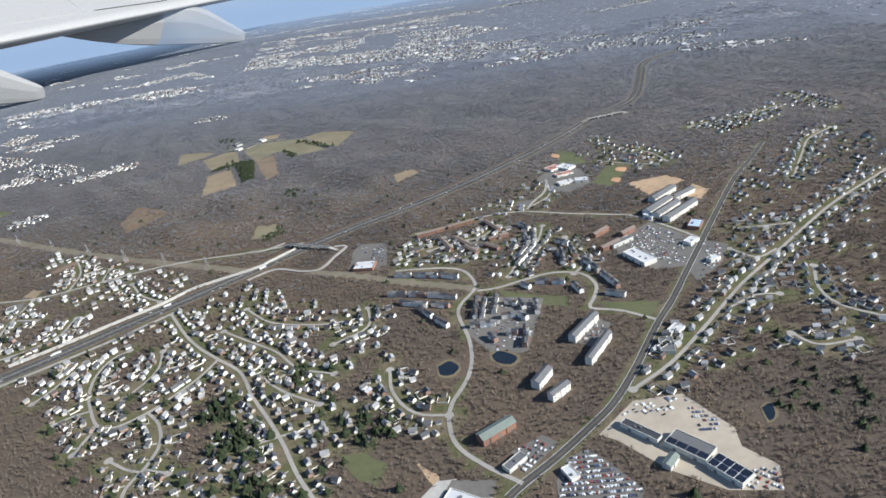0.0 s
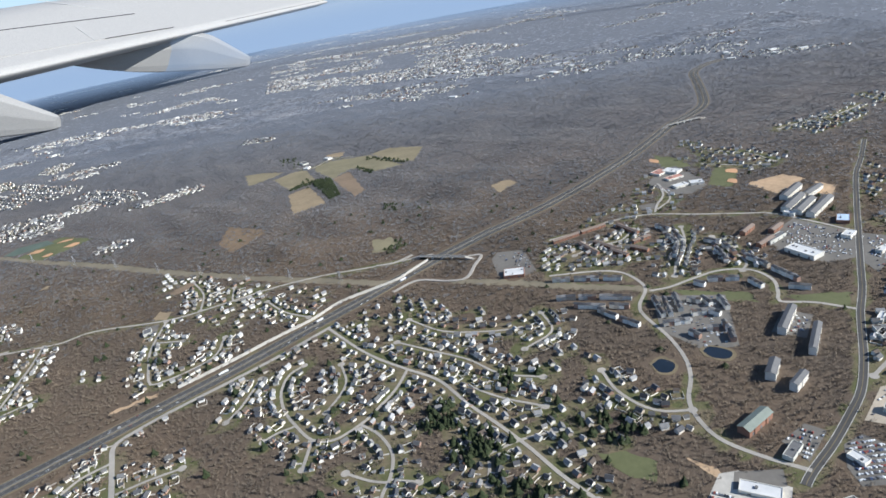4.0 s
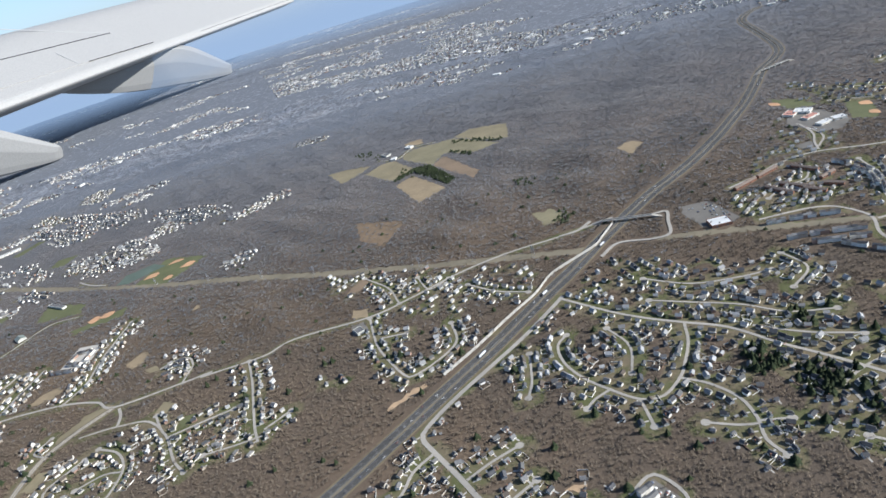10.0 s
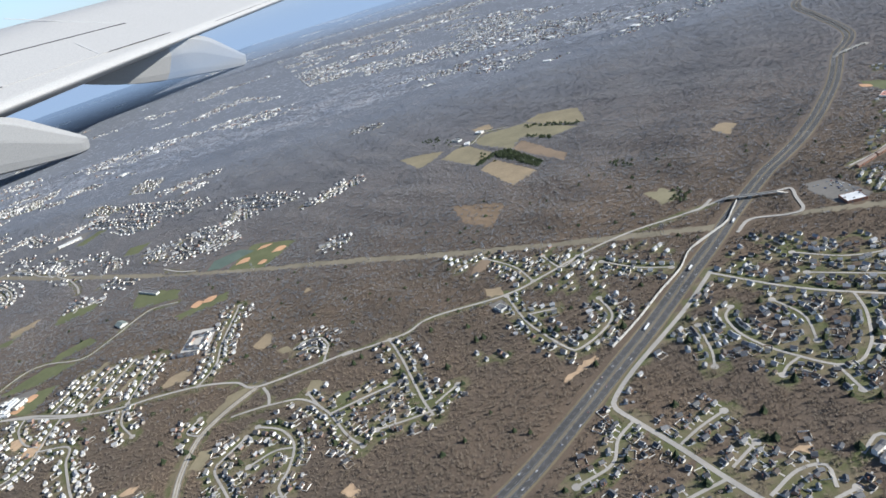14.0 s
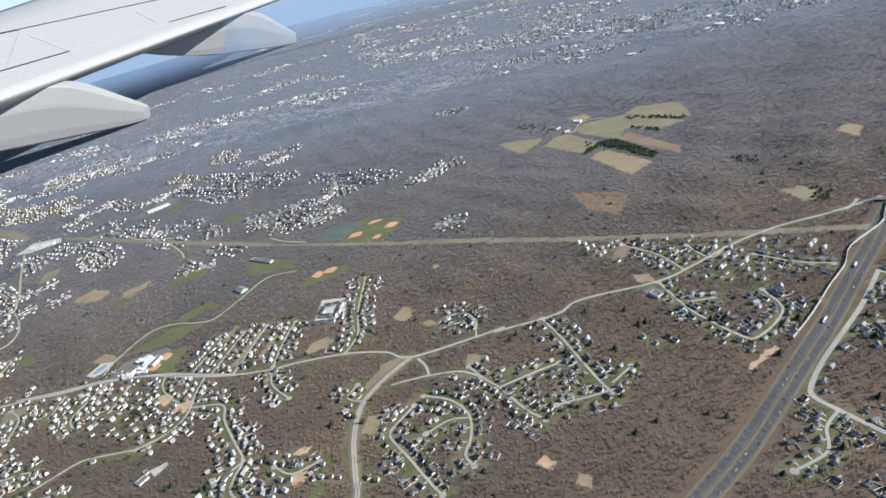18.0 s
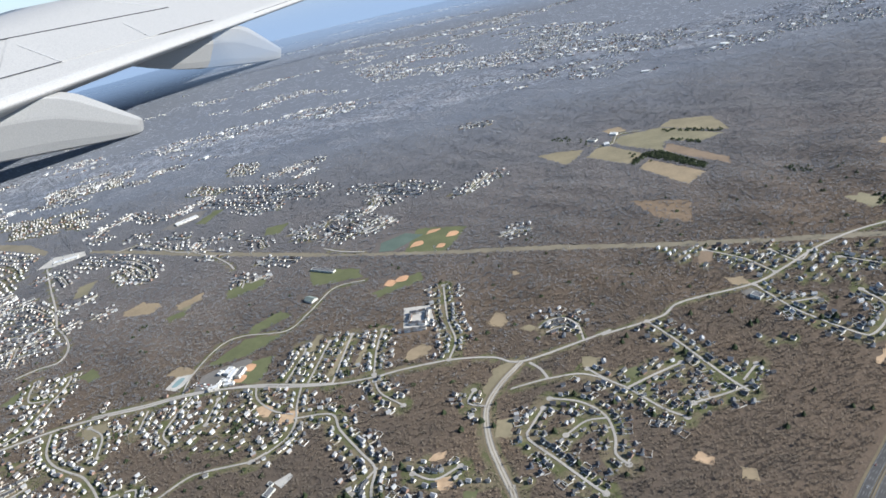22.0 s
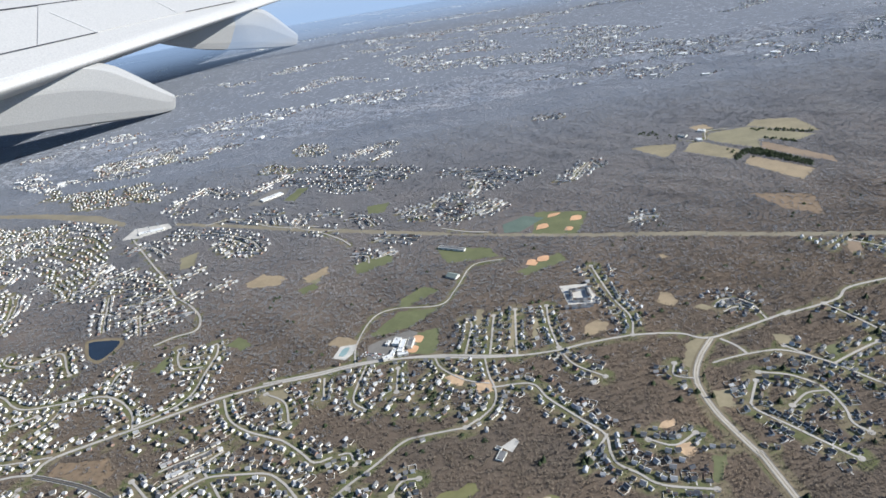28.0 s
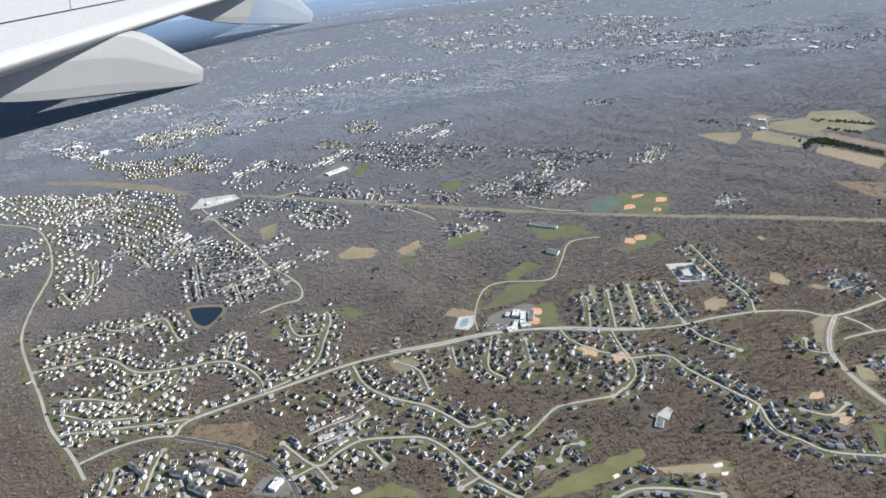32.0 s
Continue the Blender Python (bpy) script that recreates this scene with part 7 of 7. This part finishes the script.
building("apartment", "low brown brick garden apartments with brown roofs", 3, "BRICKAPT", (5.1, 494.3), (22.3, 501.7), (20.3, 506.3), (3.1, 498.9))
building("apartment", "low brown brick garden apartments with brown roofs", 3, "BRICKAPT", (-18.4, 486.6), (-7.2, 470.7), (-3.2, 473.5), (-14.4, 489.4))
building("apartment", "low brown brick garden apartments with brown roofs", 3, "BRICKAPT", (-1.4, 486.6), (11.2, 474.6), (14.6, 478.2), (2, 490.2))
building("hall", "large grey-roofed house alone in the woods", 1.3, "GREY", (-873.6, 373.3), (-867.8, 380.5), (-862.4, 375.3), (-868.1, 367.1))
building("hall", "grey annexe beside a house in the woods", 1.2, "GREY", (-871, 382.6), (-868.1, 385.7), (-864.4, 382.2), (-867.3, 379.1))
noise_wall((-178.3, 524.7), (-196.1, 503.3), (-207.3, 491.5), (-251.1, 466.9), (-272.5, 442.3), (-299.4, 419.7), (-332.2, 390), (-359.1, 368.7))
bridge((-186.6, 532.5), (-142.8, 516.2))
bridge((136.2, 832.7), (183.1, 845))
slip_road((-140, 521.4), (-128.1, 519.1), (-134.4, 500.6), (-142.3, 478), (-157.6, 476.5), (-186.2, 486.3), (-206.8, 471.3))
slip_road((-194.4, 543.1), (-211.2, 531.2), (-228.5, 530.2))
parked_cars(90, (-3.2, 400.2), (40.4, 388.8), (26.9, 332.1), (7.9, 332.3), (-10, 358.8))
parked_cars(40, (-39.9, 203.6), (-28.2, 219.8), (-20.2, 214.2), (-30.8, 203.2))
parked_cars(240, (41.3, 237.1), (52.1, 242.5), (72.4, 217), (70, 211.7), (35.4, 214.4), jumble=0.9)
parked_cars(150, (110.7, 465.2), (139, 492.9), (164.8, 456.2), (147, 422.1), (128.8, 421.9))
parked_cars(30, (63.7, 254.3), (80.3, 274), (104.6, 277.9), (97.4, 261), (75.7, 265.7))
parked_cars(30, (106.8, 275.3), (121.8, 251.3), (107.9, 249.6))
parked_cars(30, (123.2, 226), (134.6, 223.9), (131.1, 212.2), (116.3, 213.4))
parked_cars(30, (71.9, 355.7), (79.8, 349), (66.5, 331), (56.7, 335.7))
parked_cars(30, (-111.8, 511.2), (-90.9, 511.7), (-84.6, 476.8), (-103.2, 492))
parked_cars(25, (-960.5, 546.8), (-940.2, 536.8), (-950.2, 532.3), (-967.8, 541.2))
parked_cars(14, (-1177.3, 393.2), (-1169.8, 407.3), (-1150.7, 399), (-1154.6, 384.2))
parked_cars(12, (58, 629.9), (70.6, 608.6), (66.5, 594))
parked_cars(45, (169.2, 449.9), (183, 441.4), (167.8, 412.8), (151.1, 395.6))
parked_cars(40, (-267.7, 225.2), (-257.2, 231.8), (-248.6, 216.9), (-261.5, 211.4))
parked_cars(30, (16.1, 245.3), (28, 252.8), (37.5, 247.8), (20.9, 230.6))
evergreens(230, (-358.7, 858.6), (-336, 857.5), (-305.8, 771.6), (-317.4, 758.9), (-354.4, 834.1))
evergreens(40, (-291.1, 939.8), (-221.9, 884.9), (-224.3, 871.9), (-292.6, 925.3))
evergreens(24, (-298.8, 891.8), (-269, 856.1), (-271, 841.3), (-300.2, 878.6))
evergreens(10, (-384.7, 881.1), (-359, 857.5), (-361.3, 809.7), (-385.3, 820.9))
evergreens(30, (-389, 832.7), (-358.7, 858.6), (-356.9, 848.4), (-386.9, 823))
evergreens(16, (-454.2, 1024.7), (-423.9, 1012.5), (-420.2, 983), (-449.8, 998.8))
evergreens(16, (-239.6, 713.6), (-214.3, 698.3), (-217.6, 673.7), (-242.4, 687.9))
evergreens(8, (-167, 299.6), (-149.6, 299.9), (-144.9, 284.6), (-160.1, 282.1))
evergreens(11, (-142.7, 273.1), (-121.1, 274.4), (-113.9, 256.7), (-133.7, 250.9))
evergreens(8, (-123.2, 234.5), (-110, 237.5), (-105.3, 221.9), (-118, 219.8))
evergreens(10, (-60.6, 277), (-49.4, 278.3), (-48.5, 261.9), (-59.3, 260.7))
evergreens(10, (-123.4, 334.2), (-116, 336.4), (-112.2, 317.5), (-119.3, 315.5))
evergreens(18, (-170.8, 310.7), (-150.1, 306.9), (-155.4, 281.9), (-178.3, 286))
evergreens(18, (-153.3, 276.3), (-132.1, 270.1), (-133.9, 252.3), (-154.2, 257.9))
evergreens(11, (-118.3, 235.6), (-102.6, 231.5), (-107.9, 217.7), (-123.7, 219.7))
evergreens(18, (-161, 295.6), (-134.6, 292.5), (-121.2, 263), (-143.7, 260.9))
evergreens(13, (-83.1, 281.7), (-62.7, 279.3), (-58.9, 256.7), (-78.1, 258.6))
evergreens(9, (-135.2, 247.6), (-115.5, 245.8), (-110.3, 230.1), (-129.1, 231.6))
evergreens(10, (-220.2, 589.6), (-201.9, 594.3), (-201.6, 551.3), (-221.3, 555))
evergreens(6, (-1025.6, 504.8), (-1010.6, 500), (-1015.4, 476.8), (-1029.9, 481.4))
evergreens(9, (-224.8, 567.5), (-206.9, 581.9), (-207.9, 558.5), (-223.9, 548.3))
evergreens(6, (179.5, 541.3), (193.5, 523.3), (170.9, 493), (161.1, 507.9))
evergreens(27, (144.7, 302), (215.2, 291.6), (189.2, 242.8), (149, 247.1))
evergreens(9, (-345.6, 865.8), (-326.3, 839.3), (-313.8, 783.5), (-340.2, 812.7))
evergreens(6, (-913.5, 468.5), (-899.4, 464), (-908.9, 446.9), (-919, 454))
evergreens(6, (-814, 508.6), (-808.1, 506.4), (-803.1, 491.5), (-811.7, 494.7))
evergreens(7, (-444.8, 997.1), (-401.4, 978.4), (-411.9, 938.6), (-446.9, 966.3))
evergreens(6, (-998.8, 371.6), (-963.3, 372.6), (-964.8, 356.2), (-999.2, 355.4))

# ---- back yards: sheds, fences and bushes ----
sheds, fences = [], []
for x, y, a, k in houses:
    if y < 620 and k < 2:
        bx, by = x + math.cos(a) * 4.6, y + math.sin(a) * 4.6
        q = rng.random()
        if q < 0.3 and not blocked(bx, by) and free(bx, by, 2.4):
            sheds.append((bx, by, a + rng.normal(0, 0.3)))
        elif q > 0.72:
            fences.append((x, y, a, rng.uniform(2.6, 3.4), rng.uniform(5.5, 7.5)))
for name, mat, (v, l, s) in zip(("shed_walls", "shed_roofs"), (WALLS, ROOFING), house_arrays(np.array(sheds), 1.5, 1.2, 0.9, 0.4)):
    tagged(new(name, mesh_of(name, v, l, s, mat)), "small garden sheds behind the houses", "sheds", kind="stuff")
v, f = [], []
for x, y, a, half, reach in fences:
    c, t = math.cos(a), math.sin(a)
    run = [(1.0, -half), (reach, -half), (reach, half), (1.0, half)]
    for (u0, w0), (u1, w1) in zip(run, run[1:]):
        d = Vector((u1 - u0, w1 - w0)).normalized() * 0.06
        k = len(v)
        for uu, ww, z in ((u0 - d.y, w0 + d.x, 0), (u1 - d.y, w1 + d.x, 0), (u1 + d.y, w1 - d.x, 0), (u0 + d.y, w0 - d.x, 0), (u0 - d.y, w0 + d.x, 0.75), (u1 - d.y, w1 + d.x, 0.75), (u1 + d.y, w1 - d.x, 0.75), (u0 + d.y, w0 - d.x, 0.75)):
            v.append((x + uu * c - ww * t, y + uu * t + ww * c, z))
        f += [tuple(i + k for i in q) for q in ((0, 1, 5, 4), (2, 3, 7, 6), (1, 2, 6, 5), (3, 0, 4, 7), (4, 5, 6, 7))]
tagged(new("garden_fences", quads("garden_fences", v, f, WALLS)), "pale garden fences round back yards", "fences", kind="stuff")


# ---- pylons along the cleared strip ----
STEEL = surface("galvanised_steel", (0.40, 0.41, 0.42), (0.52, 0.53, 0.54), 1.0, 0.2, rough=0.5, metal=0.6)


def pylon(x, y, turn):
    ob = new("transmission_tower")
    ob.matrix_world = pose(x, y, 0, 0, 0, turn)
    for sx in (-1, 1):
        for sy in (-1, 1):
            bm = bmesh.new()
            lo = [bm.verts.new((sx * 1.3 + dx, sy * 1.3 + dy, 0)) for dx, dy in ((-0.1, -0.1), (0.1, -0.1), (0.1, 0.1), (-0.1, 0.1))]
            hi = [bm.verts.new((sx * 0.15 + dx, sy * 0.15 + dy, 11)) for dx, dy in ((-0.07, -0.07), (0.07, -0.07), (0.07, 0.07), (-0.07, 0.07))]
            for i in range(4):
                bm.faces.new((lo[i], lo[(i + 1) % 4], hi[(i + 1) % 4], hi[i]))
            bm.faces.new(hi)
            part("leg", bm, STEEL, ob)
    for z, w in ((7.0, 2.6), (8.6, 2.2), (10.2, 1.7)):
        part("crossarm", box(-0.12, 0.12, -w, w, z - 0.1, z + 0.1), STEEL, ob)
    return tagged(ob, "grey steel lattice tower on the cleared strip", "pylon", "transmission towers")


pylon(-259.5, 508.5, 70)
pylon(-313.4, 530.7, 70)
pylon(-366.2, 551.0, 70)
pylon(-421.9, 576.4, 70)
pylon(-482.1, 603.7, 70)
pylon(-547.3, 634.7, 70)
pylon(-618.3, 668.6, 70)
pylon(-695.3, 702.2, 70)
pylon(-945.2, 836.3, 70)
pylon(-1046.7, 891.3, 70)
pylon(-1119.3, 937.2, 70)
pylon(-1232.5, 1001.6, 70)
pylon(-1258.2, 998.5, 70)
pylon(-1270.1, 989.8, 70)
pylon(-1286.8, 987.8, 70)
traffic()
v, f, s = [], [], []
for x, y, a in lot_cars:
    c, t, k = math.cos(a), math.sin(a), len(v)
    for lx, ly, lz in ((-0.9, -0.4, 0.1), (0.9, -0.4, 0.1), (0.9, 0.4, 0.1), (-0.9, 0.4, 0.1), (-0.85, -0.36, 0.4), (0.8, -0.36, 0.4), (0.8, 0.36, 0.4), (-0.85, 0.36, 0.4), (-0.6, -0.3, 0.62), (0.3, -0.3, 0.62), (0.3, 0.3, 0.62), (-0.6, 0.3, 0.62)):
        v.append((x + lx * c - ly * t, y + lx * t + ly * c, lz + 0.1))
    for q in ((0, 1, 5, 4), (1, 2, 6, 5), (2, 3, 7, 6), (3, 0, 4, 7), (4, 5, 9, 8), (5, 6, 10, 9), (6, 7, 11, 10), (7, 4, 8, 11), (8, 9, 10, 11)):
        f.append(tuple(i + k for i in q))
tagged(new("parked_cars", quads("parked_cars", v, f, CARS_PAINT)), "cars parked in rows on lots and in a scrapyard", "cars", kind="stuff")

# ---- evergreen trees: some are things of their own, the rest are joined ----
yard = scatter(14000, -1500, 420, 200, 700, 0.03, 0.22)
fir_models = []
for i in range(4):
    ob = new("evergreen_tree")
    bm = bmesh.new()
    bmesh.ops.create_cone(bm, cap_ends=True, segments=7, radius1=0.22, radius2=0.05, depth=2.8, matrix=pose(0, 0, 1.4))
    part("trunk", bm, TWIGS, ob)
    part("crown", mesh_of("crown", *tree_arrays([(0, 0)], 3.6, 2.3, 6, 14), NEEDLES), None, ob)
    fir_models.append(tagged(ob, "dark green bushy evergreen tree between houses", "tree", "evergreen trees"))
firs = [tuple(q) for q in yard] + firs
firs.sort(key=lambda q: q[1] + 0.35 * abs(q[0] + 540))
for x, y in firs[:260]:
    copy_thing(fir_models[int(rng.integers(4))], pose(x, y, float(land_height(x, y)) - 0.1, 0, 0, rng.uniform(0, 360)) @ Matrix.Scale(rng.uniform(0.7, 1.2), 4))
for m in fir_models:
    for o in (*m.children_recursive, m):
        bpy.data.objects.remove(o)
tagged(new("evergreen_woods", mesh_of("evergreen_woods", *tree_arrays(firs[260:], 3.0, 2.2, 4, 9), NEEDLES)), "dark evergreens among the bare woods", "trees", kind="stuff")


# ---- bare woods ----
def outlying(n, x0, x1, y0, y1):
    """Woods outside the finely kept stretch of land."""
    p = np.c_[rng.uniform(x0, x1, n), rng.uniform(y0, y1, n)]
    return p[~((p[:, 0] > X0) & (p[:, 0] < X1) & (p[:, 1] < Y1 - 20))]


stands = scatter(265000, -1600, 460, 110, 760, 1.0, 0.6)
mid_stands = np.r_[scatter(85000, -1750, 690, 420, 760, 0.9, 0.3), scatter(95000, -1750, 690, 760, 1250, 1.0, 0.16)]
far_stands = np.r_[scatter(12000, -1750, 690, 1000, 1250, 0.5, 0.1), scatter(36000, -1750, 690, 1250, 1690, 1.0, 0.3)]
last_wood = np.r_[outlying(60000, -3900, 2900, 300, 3400), scatter(9000, -1750, 690, 1400, 1690, 1.0, 0.3)]

behind = np.c_[rng.uniform(-1900, 900, 9000), rng.uniform(-700, 112, 9000)]


def fades(p, a, b, rising):
    """Thins a stand of trees out between two distances, so that the stands run into one another."""
    f = np.clip((p[:, 1] - a) / (b - a), 0, 1)
    return p[rng.random(len(p)) < (f if rising else 1 - f)]


# stands change from brown to haze-tinted colours the farther off they are
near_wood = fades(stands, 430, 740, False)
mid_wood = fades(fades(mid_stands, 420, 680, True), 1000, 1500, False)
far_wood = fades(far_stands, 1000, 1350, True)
tagged(blades("bare_woodland", near_wood, 1.9, 1.7, 9, TWIGS, 0.085), "bare brown-grey winter trees of the woods and yards", "trees", kind="stuff")
tagged(blades("bare_woodland_beyond", mid_wood, 1.5, 2.9, 7, HAZE_TWIGS_MID, 0.11), "bare winter woods beyond the suburbs, greyed by painted haze", "trees", kind="stuff")
tagged(blades("distant_woodland", far_wood, 0.8, 4.2, 7, HAZE_TWIGS_FAR, 0.2), "distant bare winter woods, colour tinted with painted haze", "trees", kind="stuff")
tagged(blades("outlying_woodland", last_wood, 0.4, 8.0, 4, HAZE_TWIGS_LAST, 0.3), "far winter woods towards the horizon, painted in haze blue", "trees", kind="stuff")
tagged(blades("woodland_behind", behind, 3.0, 4.5, 7, TWIGS, 0.2), "bare brown winter woods south of the suburbs", "trees", kind="stuff")
